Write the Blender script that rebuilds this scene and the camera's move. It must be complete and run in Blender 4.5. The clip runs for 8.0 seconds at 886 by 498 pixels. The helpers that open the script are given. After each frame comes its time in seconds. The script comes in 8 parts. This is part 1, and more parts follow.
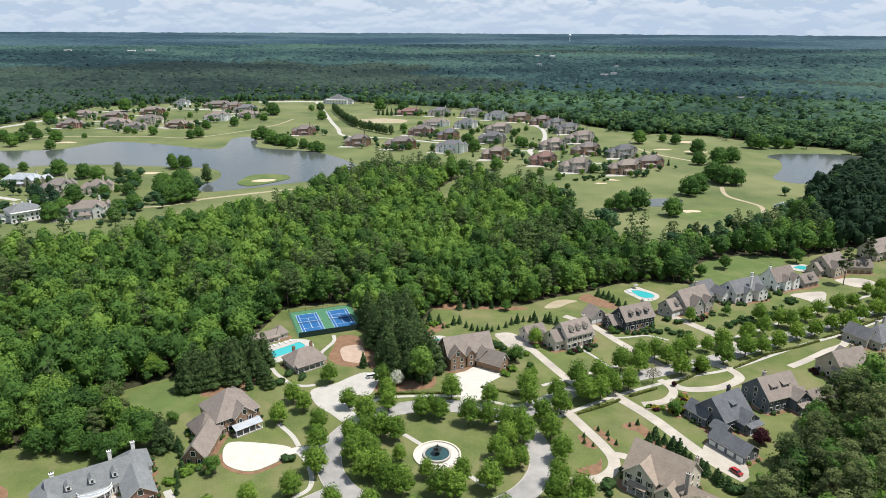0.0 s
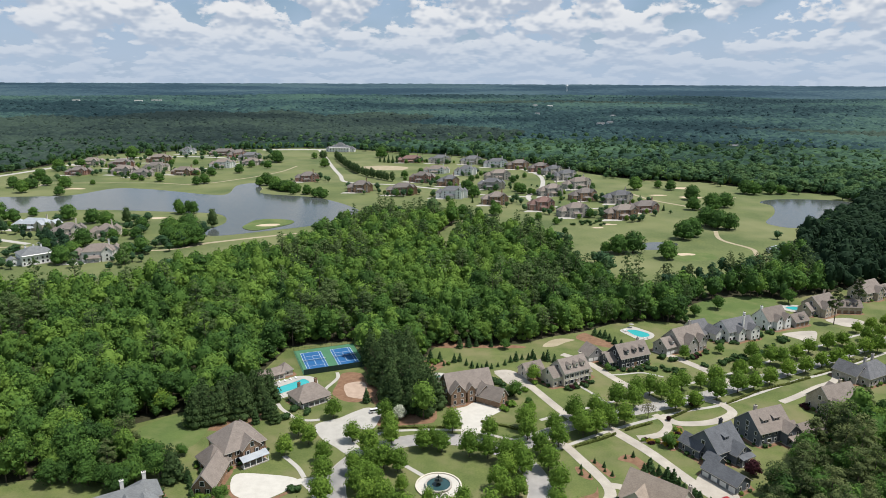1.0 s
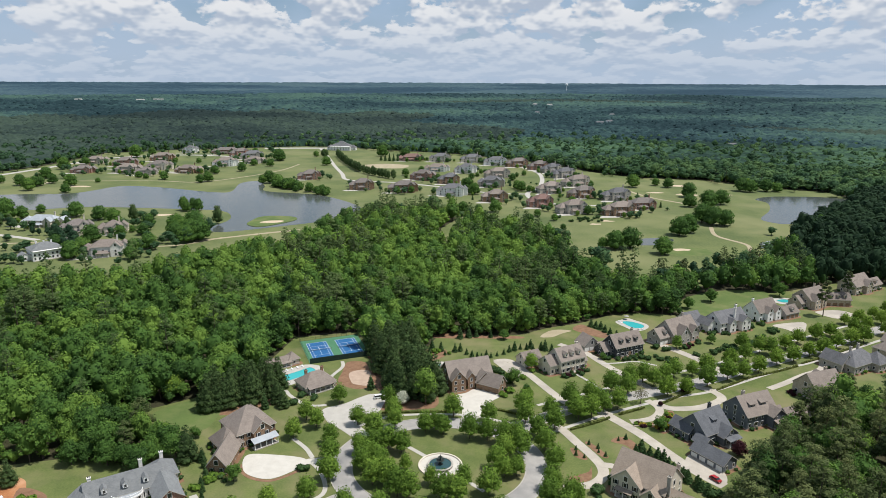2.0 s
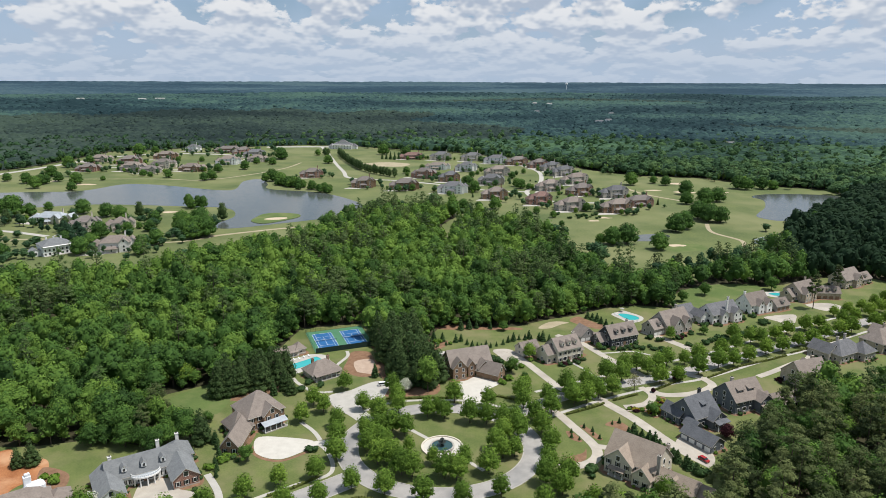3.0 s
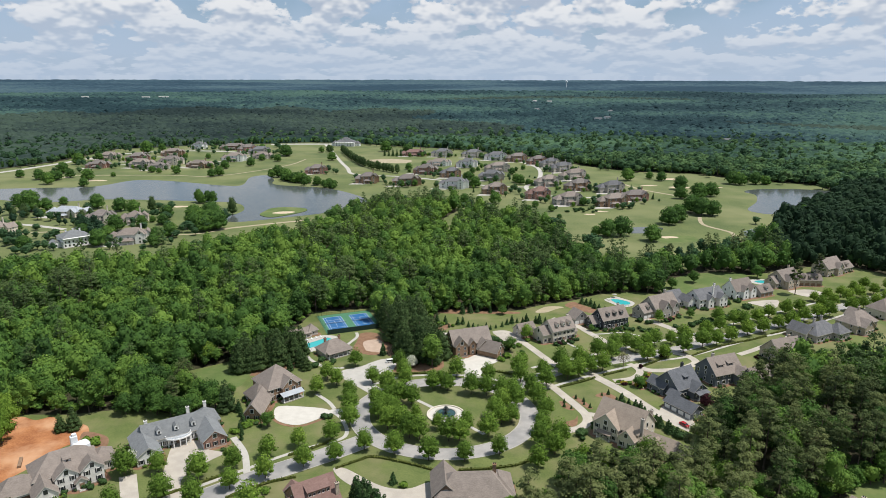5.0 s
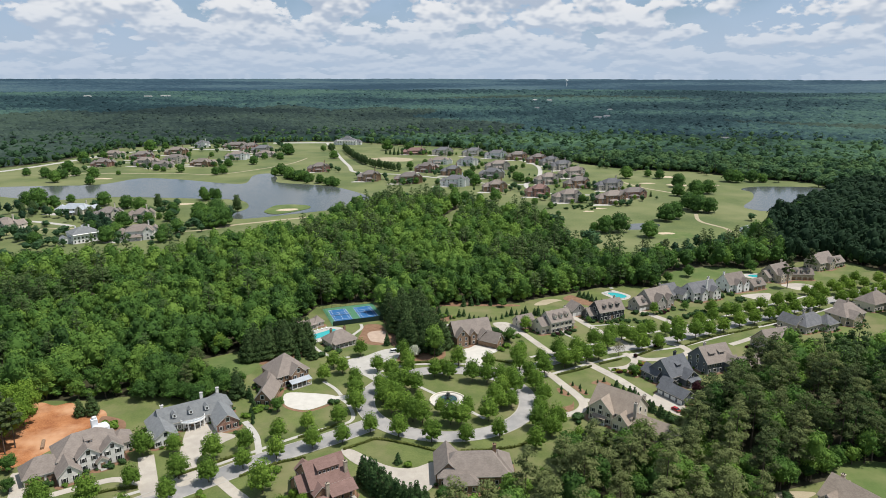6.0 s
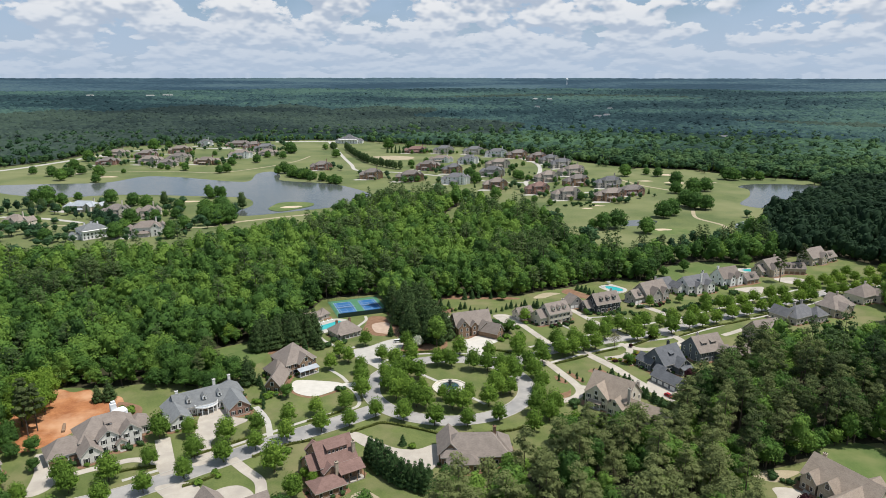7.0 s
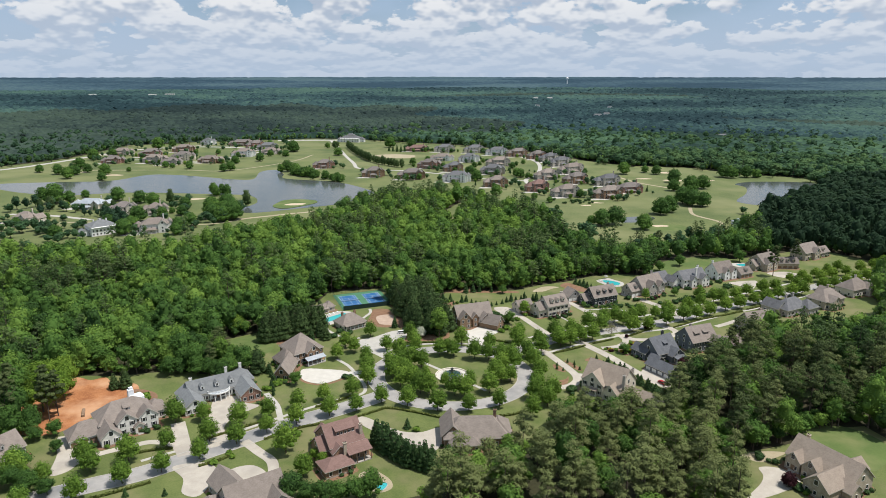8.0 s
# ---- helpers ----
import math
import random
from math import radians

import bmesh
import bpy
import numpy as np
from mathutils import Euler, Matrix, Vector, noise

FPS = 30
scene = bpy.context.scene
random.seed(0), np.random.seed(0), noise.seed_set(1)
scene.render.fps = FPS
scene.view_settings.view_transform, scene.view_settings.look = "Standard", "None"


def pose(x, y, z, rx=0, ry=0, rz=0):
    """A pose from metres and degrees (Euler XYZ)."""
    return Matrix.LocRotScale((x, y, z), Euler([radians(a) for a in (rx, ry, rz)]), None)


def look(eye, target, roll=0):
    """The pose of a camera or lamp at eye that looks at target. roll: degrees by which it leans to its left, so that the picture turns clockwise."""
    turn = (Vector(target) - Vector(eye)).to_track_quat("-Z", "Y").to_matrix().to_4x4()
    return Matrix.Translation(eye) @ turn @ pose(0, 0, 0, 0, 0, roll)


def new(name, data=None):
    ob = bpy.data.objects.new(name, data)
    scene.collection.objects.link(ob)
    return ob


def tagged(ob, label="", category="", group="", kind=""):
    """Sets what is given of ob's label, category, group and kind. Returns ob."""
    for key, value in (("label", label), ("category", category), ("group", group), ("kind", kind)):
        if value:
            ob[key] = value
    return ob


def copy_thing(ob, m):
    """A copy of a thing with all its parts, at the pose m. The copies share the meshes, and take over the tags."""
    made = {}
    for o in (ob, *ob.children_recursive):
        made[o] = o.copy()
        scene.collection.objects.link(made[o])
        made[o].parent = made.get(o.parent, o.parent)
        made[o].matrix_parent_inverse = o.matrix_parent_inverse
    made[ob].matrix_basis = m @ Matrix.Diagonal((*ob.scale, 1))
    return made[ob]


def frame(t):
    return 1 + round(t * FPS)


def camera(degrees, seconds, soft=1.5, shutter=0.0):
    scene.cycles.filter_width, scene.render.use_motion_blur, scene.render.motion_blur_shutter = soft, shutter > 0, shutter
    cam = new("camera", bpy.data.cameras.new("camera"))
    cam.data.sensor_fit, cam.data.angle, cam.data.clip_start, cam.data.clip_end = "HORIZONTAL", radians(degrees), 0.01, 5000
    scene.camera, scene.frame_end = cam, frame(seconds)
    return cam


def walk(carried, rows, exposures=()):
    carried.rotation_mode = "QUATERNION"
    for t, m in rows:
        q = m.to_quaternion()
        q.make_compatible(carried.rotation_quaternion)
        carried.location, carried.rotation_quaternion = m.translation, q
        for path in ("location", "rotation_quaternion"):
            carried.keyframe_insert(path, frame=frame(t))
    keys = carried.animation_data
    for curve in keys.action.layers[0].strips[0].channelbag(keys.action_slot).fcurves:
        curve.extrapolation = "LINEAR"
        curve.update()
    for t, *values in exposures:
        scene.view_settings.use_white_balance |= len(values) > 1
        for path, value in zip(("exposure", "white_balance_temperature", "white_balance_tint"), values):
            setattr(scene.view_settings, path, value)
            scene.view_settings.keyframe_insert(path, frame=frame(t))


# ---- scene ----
# Metres; the fountain stands at the origin, y points away from the flight.
cam = camera(66.2, 8.0, soft=0.75)


def drone(x, y, z, yaw, pitch, roll):
    return pose(x, y, z) @ pose(0, 0, 0, 0, 0, yaw) @ pose(0, 0, 0, 90 + pitch) @ pose(0, 0, 0, 0, 0, roll)


# seconds, x, y, z, yaw, pitch, roll
PATH = [
    (0, 1.62, -206.71, 143.46, -0.026, -17.861, 0.271),
    (0.5, 1.41, -213.31, 143.54, -0.023, -15.827, 0.261),
    (1, 1.18, -219.92, 143.64, -0.019, -13.910, 0.250),
    (1.5, 0.94, -226.54, 143.75, -0.013, -13.950, 0.238),
    (3, 0.14, -246.43, 144.15, 0.014, -14.071, 0.197),
    (3.5, -0.15, -253.08, 144.30, 0.027, -14.112, 0.181),
    (4, -0.45, -259.74, 144.47, 0.041, -14.153, 0.164),
    (4.5, -0.77, -266.40, 144.65, 0.057, -14.194, 0.146),
    (6, -1.81, -286.43, 145.27, 0.114, -14.319, 0.086),
    (6.5, -2.19, -293.12, 145.50, 0.136, -14.361, 0.064),
    (7, -2.57, -299.82, 145.74, 0.160, -14.404, 0.041),
    (7.5, -2.97, -306.53, 145.99, 0.186, -14.446, 0.017),
    (8, -3.39, -313.24, 146.26, 0.213, -14.489, -0.008),
]
walk(cam, [(row[0], drone(*row[1:])) for row in PATH], [(0.0, 0.26), (0.5, 0.13), (1.0, 0.03), (2.0, 0.0), (4.5, 0.02), (8.0, 0.05)])

# ---- light ----
SUN_EL, SUN_AZ = 66.0, 97.0  # degrees above the horizon; degrees from +y towards +x

world = bpy.data.worlds.new("sky")
scene.world = world
world.use_nodes = True
wn, wl = world.node_tree.nodes, world.node_tree.links
wn.clear()
w_out = wn.new("ShaderNodeOutputWorld")
w_bg = wn.new("ShaderNodeBackground")
w_bg.inputs["Strength"].default_value = 0.082
sky = wn.new("ShaderNodeTexSky")
sky.sky_type, sky.sun_disc = "NISHITA", False
sky.sun_elevation, sky.sun_rotation = radians(SUN_EL), radians(SUN_AZ)
sky.altitude, sky.air_density, sky.dust_density, sky.ozone_density = 300, 1.0, 1.0, 1.0


def wmath(op, a, b=None, c=None):
    n = wn.new("ShaderNodeMath")
    n.operation = op
    for slot, v in enumerate((a, b, c)):
        if v is None:
            continue
        if isinstance(v, (int, float)):
            n.inputs[slot].default_value = v
        else:
            wl.new(v, n.inputs[slot])
    return n.outputs[0]


def wramp(value, lo, hi, a=0.0, b=1.0):
    n = wn.new("ShaderNodeMapRange")
    n.interpolation_type = "SMOOTHSTEP"
    wl.new(value, n.inputs["Value"])
    for key, v in (("From Min", lo), ("From Max", hi), ("To Min", a), ("To Max", b)):
        n.inputs[key].default_value = v
    return n.outputs[0]


def wmix(fac, a, b):
    n = wn.new("ShaderNodeMix")
    n.data_type = "RGBA"
    for slot, v in ((0, fac), (6, a), (7, b)):
        if isinstance(v, (float, int)):
            n.inputs[slot].default_value = v
        elif isinstance(v, tuple):
            n.inputs[slot].default_value = (*v, 1)
        else:
            wl.new(v, n.inputs[slot])
    return n.outputs[2]


# a broken layer of cumulus, drawn by bearing and elevation, scaled to fit the camera's view
w_co = wn.new("ShaderNodeTexCoord")
w_sep = wn.new("ShaderNodeSeparateXYZ")
wl.new(w_co.outputs["Generated"], w_sep.inputs[0])
up = wmath("MAXIMUM", w_sep.outputs[2], 0.0)
lift = wmath("ADD", up, 0.06)
w_uv = wn.new("ShaderNodeCombineXYZ")
wl.new(wmath("MULTIPLY", wmath("ARCTAN2", w_sep.outputs[0], w_sep.outputs[1]), 13.0), w_uv.inputs[0])
wl.new(wmath("MULTIPLY", wmath("LOGARITHM", lift, math.e), 3.4), w_uv.inputs[1])


def wnoise(scale, detail, rough, w, rise=0.0):
    """Noise over the cloud layer, looked up a little higher by rise."""
    n = wn.new("ShaderNodeTexNoise")
    n.noise_dimensions = "4D"
    sh = wn.new("ShaderNodeVectorMath")
    wl.new(w_uv.outputs[0], sh.inputs[0])
    sh.inputs[1].default_value = (0, rise, 0)
    wl.new(sh.outputs[0], n.inputs["Vector"])
    n.inputs["Scale"].default_value, n.inputs["Detail"].default_value = scale, detail
    n.inputs["Roughness"].default_value, n.inputs["W"].default_value = rough, w
    return n.outputs["Fac"]


def billows(rise, detail):
    return wmath("ADD", wmath("MULTIPLY", wnoise(1.2, detail, 0.58, 3.1, rise), 0.78), wmath("MULTIPLY", wnoise(0.3, 2.0, 0.5, 1.7, rise), 0.22))


puffs = billows(0.0, 9.0)
cover = wramp(puffs, 0.445, 0.482)
veil = wramp(wnoise(0.42, 4.0, 0.5, 6.3), 0.34, 0.58)
crest = wramp(wmath("SUBTRACT", billows(0.0, 3.0), billows(0.22, 3.0)), -0.062, 0.062)
# clouds dimmed and thinned above the view, which lowers the fill light
bright = wramp(up, 0.13, 0.5, 1.0, 0.7)
scattered = wramp(up, 0.13, 0.5, 0.95, 0.3)
cloud = wmix(crest, (5.2, 6.0, 7.3), (10.2, 10.25, 10.4))
lit_cloud = wn.new("ShaderNodeVectorMath")
lit_cloud.operation = "SCALE"
wl.new(cloud, lit_cloud.inputs[0])
wl.new(bright, lit_cloud.inputs["Scale"])
haze = wramp(up, 0.0, 0.12, 1.0, 0.0)
clear_sky = wmix(wmath("MULTIPLY", veil, 0.6), wmix(0.6, sky.outputs[0], (3.0, 4.8, 7.0)), (5.0, 6.5, 8.7))
mixed = wmix(wmath("MULTIPLY", cover, scattered), clear_sky, lit_cloud.outputs[0])
final = wmix(wmath("MULTIPLY", haze, 0.82), mixed, (5.3, 6.5, 8.2))
wl.new(final, w_bg.inputs["Color"])
wl.new(w_bg.outputs[0], w_out.inputs[0])

sun_data = bpy.data.lights.new("sun", "SUN")
sun_data.energy, sun_data.angle, sun_data.color = 5.0, radians(0.6), (1.0, 0.965, 0.91)
sun = new("sun", sun_data)
toward = Vector((math.sin(radians(SUN_AZ)) * math.cos(radians(SUN_EL)), math.cos(radians(SUN_AZ)) * math.cos(radians(SUN_EL)), math.sin(radians(SUN_EL))))
sun.matrix_world = look(toward * 900, (0, 0, 0))

# ---- materials ----


def material(name, rough=0.8, metallic=0.0, spec=0.4):
    m = bpy.data.materials.new(name)
    m.use_nodes = True
    b = m.node_tree.nodes["Principled BSDF"]
    b.inputs["Roughness"].default_value = rough
    b.inputs["Metallic"].default_value = metallic
    b.inputs["Specular IOR Level"].default_value = spec
    return m, m.node_tree.nodes, m.node_tree.links, b


def surface(name, dark, light, scale=1.0, fine=12.0, rough=0.85, bump=0.25, spread=(0.35, 0.65), spec=0.3, third=None, third_scale=0.05, metallic=0.0, per_object=0.0):
    """Two tones by a coarse and a fine noise, an optional third tone in large patches, and fine relief."""
    m, n, l, b = material(name, rough, metallic, spec)
    geo = n.new("ShaderNodeNewGeometry")

    def tex(s, detail):
        t = n.new("ShaderNodeTexNoise")
        l.new(geo.outputs["Position"], t.inputs["Vector"])
        t.inputs["Scale"].default_value, t.inputs["Detail"].default_value, t.inputs["Roughness"].default_value = s, detail, 0.6
        return t.outputs["Fac"]

    coarse, grain = tex(scale, 4.0), tex(fine, 3.0)
    add = n.new("ShaderNodeMath")
    add.operation = "MULTIPLY_ADD"
    l.new(grain, add.inputs[0])
    add.inputs[1].default_value = 0.4
    half = n.new("ShaderNodeMath")
    half.operation = "MULTIPLY"
    l.new(coarse, half.inputs[0])
    half.inputs[1].default_value = 0.6
    l.new(half.outputs[0], add.inputs[2])
    rng = n.new("ShaderNodeMapRange")
    l.new(add.outputs[0], rng.inputs["Value"])
    rng.inputs["From Min"].default_value, rng.inputs["From Max"].default_value = spread
    mix = n.new("ShaderNodeMix")
    mix.data_type = "RGBA"
    l.new(rng.outputs[0], mix.inputs[0])
    mix.inputs[6].default_value, mix.inputs[7].default_value = (*dark, 1), (*light, 1)
    colour = mix.outputs[2]
    if third:
        big = tex(third_scale, 3.0)
        r3 = n.new("ShaderNodeMapRange")
        l.new(big, r3.inputs["Value"])
        r3.inputs["From Min"].default_value, r3.inputs["From Max"].default_value = 0.45, 0.7
        m3 = n.new("ShaderNodeMix")
        m3.data_type = "RGBA"
        l.new(r3.outputs[0], m3.inputs[0])
        l.new(colour, m3.inputs[6])
        m3.inputs[7].default_value = (*third, 1)
        colour = m3.outputs[2]
    if per_object:
        info = n.new("ShaderNodeObjectInfo")
        hsv = n.new("ShaderNodeHueSaturation")
        vr = n.new("ShaderNodeMapRange")
        l.new(info.outputs["Random"], vr.inputs["Value"])
        vr.inputs["To Min"].default_value, vr.inputs["To Max"].default_value = 1 - per_object, 1 + per_object
        l.new(vr.outputs[0], hsv.inputs["Value"])
        l.new(colour, hsv.inputs["Color"])
        colour = hsv.outputs[0]
    l.new(colour, b.inputs["Base Color"])
    if bump:
        bp = n.new("ShaderNodeBump")
        bp.inputs["Strength"].default_value, bp.inputs["Distance"].default_value = bump, 0.05
        l.new(grain, bp.inputs["Height"])
        l.new(bp.outputs[0], b.inputs["Normal"])
    return m


def shingles(name, dark, light):
    """Asphalt shingles: mottled tabs in courses, by height."""
    m, n, l, b = material(name, 0.88, 0.0, 0.25)
    geo = n.new("ShaderNodeNewGeometry")
    mapping = n.new("ShaderNodeMapping")
    mapping.inputs["Scale"].default_value = (1.2, 1.2, 5.5)
    l.new(geo.outputs["Position"], mapping.inputs[0])
    v = n.new("ShaderNodeTexVoronoi")
    v.inputs["Scale"].default_value = 1.6
    l.new(mapping.outputs[0], v.inputs["Vector"])
    no = n.new("ShaderNodeTexNoise")
    l.new(geo.outputs["Position"], no.inputs["Vector"])
    no.inputs["Scale"].default_value, no.inputs["Detail"].default_value = 0.45, 5
    sep = n.new("ShaderNodeSeparateColor")
    l.new(v.outputs["Color"], sep.inputs[0])
    mul = n.new("ShaderNodeMath")
    mul.operation = "MULTIPLY_ADD"
    l.new(sep.outputs[0], mul.inputs[0])
    mul.inputs[1].default_value = 0.45
    l.new(no.outputs["Fac"], mul.inputs[2])
    r = n.new("ShaderNodeMapRange")
    l.new(mul.outputs[0], r.inputs["Value"])
    r.inputs["From Min"].default_value, r.inputs["From Max"].default_value = 0.4, 1.0
    mix = n.new("ShaderNodeMix")
    mix.data_type = "RGBA"
    l.new(r.outputs[0], mix.inputs[0])
    mix.inputs[6].default_value, mix.inputs[7].default_value = (*dark, 1), (*light, 1)
    info = n.new("ShaderNodeObjectInfo")
    hsv = n.new("ShaderNodeHueSaturation")
    vr = n.new("ShaderNodeMapRange")
    l.new(info.outputs["Random"], vr.inputs["Value"])
    vr.inputs["To Min"].default_value, vr.inputs["To Max"].default_value = 0.88, 1.12
    l.new(vr.outputs[0], hsv.inputs["Value"])
    l.new(mix.outputs[2], hsv.inputs["Color"])
    l.new(hsv.outputs[0], b.inputs["Base Color"])
    bp = n.new("ShaderNodeBump")
    bp.inputs["Strength"].default_value, bp.inputs["Distance"].default_value = 0.35, 0.06
    l.new(sep.outputs[1], bp.inputs["Height"])
    l.new(bp.outputs[0], b.inputs["Normal"])
    return m


def brickwork(name, dark, light, mortar):
    """Running-bond brick seen from afar: courses by height, mottled."""
    m, n, l, b = material(name, 0.85, 0.0, 0.25)
    geo = n.new("ShaderNodeNewGeometry")
    sep = n.new("ShaderNodeSeparateXYZ")
    l.new(geo.outputs["Position"], sep.inputs[0])
    along = n.new("ShaderNodeMath")
    l.new(sep.outputs[0], along.inputs[0])
    l.new(sep.outputs[1], along.inputs[1])
    com = n.new("ShaderNodeCombineXYZ")
    l.new(along.outputs[0], com.inputs[0])
    l.new(sep.outputs[2], com.inputs[1])
    br = n.new("ShaderNodeTexBrick")
    l.new(com.outputs[0], br.inputs["Vector"])
    br.inputs["Color1"].default_value, br.inputs["Color2"].default_value = (*dark, 1), (*light, 1)
    br.inputs["Mortar"].default_value = (*mortar, 1)
    br.inputs["Scale"].default_value, br.inputs["Mortar Size"].default_value = 4.0, 0.018
    no = n.new("ShaderNodeTexNoise")
    l.new(geo.outputs["Position"], no.inputs["Vector"])
    no.inputs["Scale"].default_value, no.inputs["Detail"].default_value = 0.7, 4
    r = n.new("ShaderNodeMapRange")
    l.new(no.outputs["Fac"], r.inputs["Value"])
    r.inputs["To Min"].default_value, r.inputs["To Max"].default_value = 0.75, 1.25
    hsv = n.new("ShaderNodeHueSaturation")
    l.new(r.outputs[0], hsv.inputs["Value"])
    l.new(br.outputs["Color"], hsv.inputs["Color"])
    l.new(hsv.outputs[0], b.inputs["Base Color"])
    return m


def foliage(name, dark, mid, light, through_light=0.3, leaf_by_leaf=0.18):
    """Leaves: tone by each tree's own tint and by leaf, some light passing through."""
    m, n, l, b = material(name, 0.8, 0.0, 0.12)
    at = n.new("ShaderNodeAttribute")
    at.attribute_name = "tint"
    geo = n.new("ShaderNodeNewGeometry")
    info = n.new("ShaderNodeObjectInfo")
    j = n.new("ShaderNodeMath")
    j.operation = "MULTIPLY_ADD"
    l.new(geo.outputs["Random Per Island"], j.inputs[0])
    j.inputs[1].default_value = leaf_by_leaf
    l.new(at.outputs["Fac"], j.inputs[2])
    k = n.new("ShaderNodeMath")
    k.operation = "MULTIPLY_ADD"
    l.new(info.outputs["Random"], k.inputs[0])
    k.inputs[1].default_value = 0.3
    l.new(j.outputs[0], k.inputs[2])
    ramp = n.new("ShaderNodeValToRGB")
    l.new(k.outputs[0], ramp.inputs[0])
    e = ramp.color_ramp.elements
    e[0].position, e[0].color = 0.15, (*dark, 1)
    e[1].position, e[1].color = 1.3 / 1.4, (*light, 1)
    e.new(0.55).color = (*mid, 1)
    l.new(ramp.outputs[0], b.inputs["Base Color"])
    tr = n.new("ShaderNodeBsdfTranslucent")
    l.new(ramp.outputs[0], tr.inputs["Color"])
    mx = n.new("ShaderNodeMixShader")
    mx.inputs[0].default_value = through_light
    l.new(b.outputs[0], mx.inputs[1])
    l.new(tr.outputs[0], mx.inputs[2])
    l.new(mx.outputs[0], n["Material Output"].inputs["Surface"])
    return m


def canopy_material(name, dark, mid, light):
    """Far treetops: a tone for each crown, and wide bands of tone for tree stands and painted cloud shadow."""
    m, n, l, b = material(name, 0.9, 0.0, 0.1)
    geo = n.new("ShaderNodeNewGeometry")
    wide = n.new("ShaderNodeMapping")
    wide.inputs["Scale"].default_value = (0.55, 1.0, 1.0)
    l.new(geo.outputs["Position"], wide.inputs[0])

    def noise_at(scale, detail, place):
        t = n.new("ShaderNodeTexNoise")
        l.new(place.outputs[0], t.inputs["Vector"])
        t.inputs["Scale"].default_value, t.inputs["Detail"].default_value = scale, detail
        return t.outputs["Fac"]

    v = n.new("ShaderNodeTexVoronoi")
    l.new(geo.outputs["Position"], v.inputs["Vector"])
    v.inputs["Scale"].default_value = 0.075
    sep = n.new("ShaderNodeSeparateColor")
    l.new(v.outputs["Color"], sep.inputs[0])

    def weigh(x, k, plus):
        w = n.new("ShaderNodeMath")
        w.operation = "MULTIPLY_ADD"
        l.new(x, w.inputs[0])
        w.inputs[1].default_value = k
        if isinstance(plus, float):
            w.inputs[2].default_value = plus
        else:
            l.new(plus, w.inputs[2])
        return w.outputs[0]

    # the coarsest noise paints cloud shadow as broad darker bands
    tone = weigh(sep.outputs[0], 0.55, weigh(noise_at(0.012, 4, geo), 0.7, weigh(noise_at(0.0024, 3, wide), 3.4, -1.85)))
    ramp = n.new("ShaderNodeValToRGB")
    l.new(tone, ramp.inputs[0])
    e = ramp.color_ramp.elements
    e[0].position, e[0].color = 0.15, (*dark, 1)
    e[1].position, e[1].color = 0.95, (*light, 1)
    e.new(0.5).color = (*mid, 1)
    l.new(ramp.outputs[0], b.inputs["Base Color"])
    return m


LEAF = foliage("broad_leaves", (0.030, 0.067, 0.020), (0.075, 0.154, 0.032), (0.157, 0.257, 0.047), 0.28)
# leaves of far trees, with haze put into a bluer base colour
HAZED_LEAF = foliage("far_woods_leaves", (0.027, 0.060, 0.033), (0.056, 0.116, 0.050), (0.104, 0.178, 0.066), 0.3, 0.16)
STREET_LEAF = foliage("street_tree_leaves", (0.061, 0.118, 0.019), (0.136, 0.230, 0.035), (0.252, 0.360, 0.056), 0.27)
LIME_LEAF = foliage("light_street_tree_leaves", (0.075, 0.140, 0.018), (0.150, 0.245, 0.033), (0.260, 0.360, 0.058), 0.3)
PINE = foliage("pine_needles", (0.039, 0.058, 0.023), (0.085, 0.115, 0.041), (0.158, 0.186, 0.069), 0.3)
CEDAR = foliage("cedar_needles", (0.030, 0.066, 0.023), (0.058, 0.110, 0.037), (0.092, 0.148, 0.050), 0.28)
GROVE_NEEDLES = foliage("grove_needles", (0.034, 0.064, 0.022), (0.068, 0.112, 0.038), (0.112, 0.160, 0.056), 0.28)
# darkened leaf colour: a cloud's shadow painted onto the woods by the pond
SHADED_LEAF = foliage("cloud_shaded_leaves", (0.014, 0.034, 0.016), (0.028, 0.058, 0.024), (0.046, 0.082, 0.034), 0.2)
HEDGE = foliage("clipped_hedge_leaves", (0.08, 0.10, 0.025), (0.145, 0.165, 0.044), (0.215, 0.23, 0.07), 0.2)
PURPLE = foliage("purple_leaves", (0.02, 0.008, 0.010), (0.045, 0.014, 0.018), (0.08, 0.03, 0.03), 0.2)
BARE = foliage("pale_twigs", (0.13, 0.12, 0.07), (0.2, 0.19, 0.11), (0.28, 0.26, 0.16), 0.2)
BLOSSOM = foliage("white_blossom", (0.35, 0.38, 0.28), (0.6, 0.6, 0.5), (0.75, 0.75, 0.68), 0.2)
YELLOW = foliage("yellow_flowers", (0.2, 0.16, 0.02), (0.35, 0.28, 0.03), (0.5, 0.42, 0.05), 0.2)
BARK = surface("bark", (0.055, 0.04, 0.03), (0.14, 0.11, 0.085), 1.5, 9, 0.9, 0.5)
WOODS_FLOOR = surface("woods_floor", (0.022, 0.022, 0.010), (0.05, 0.05, 0.022), 0.05, 0.9, 0.95, 0.3, third=(0.045, 0.038, 0.02), third_scale=0.02)
# distance haze is painted in: these canopy colours are shifted towards blue
HAZED_CANOPY = canopy_material("far_canopy", (0.012, 0.029, 0.034), (0.025, 0.053, 0.056), (0.050, 0.094, 0.076))
PINE_SHADE_CANOPY = canopy_material("pine_shade_canopy", (0.014, 0.025, 0.024), (0.025, 0.041, 0.035), (0.042, 0.065, 0.048))
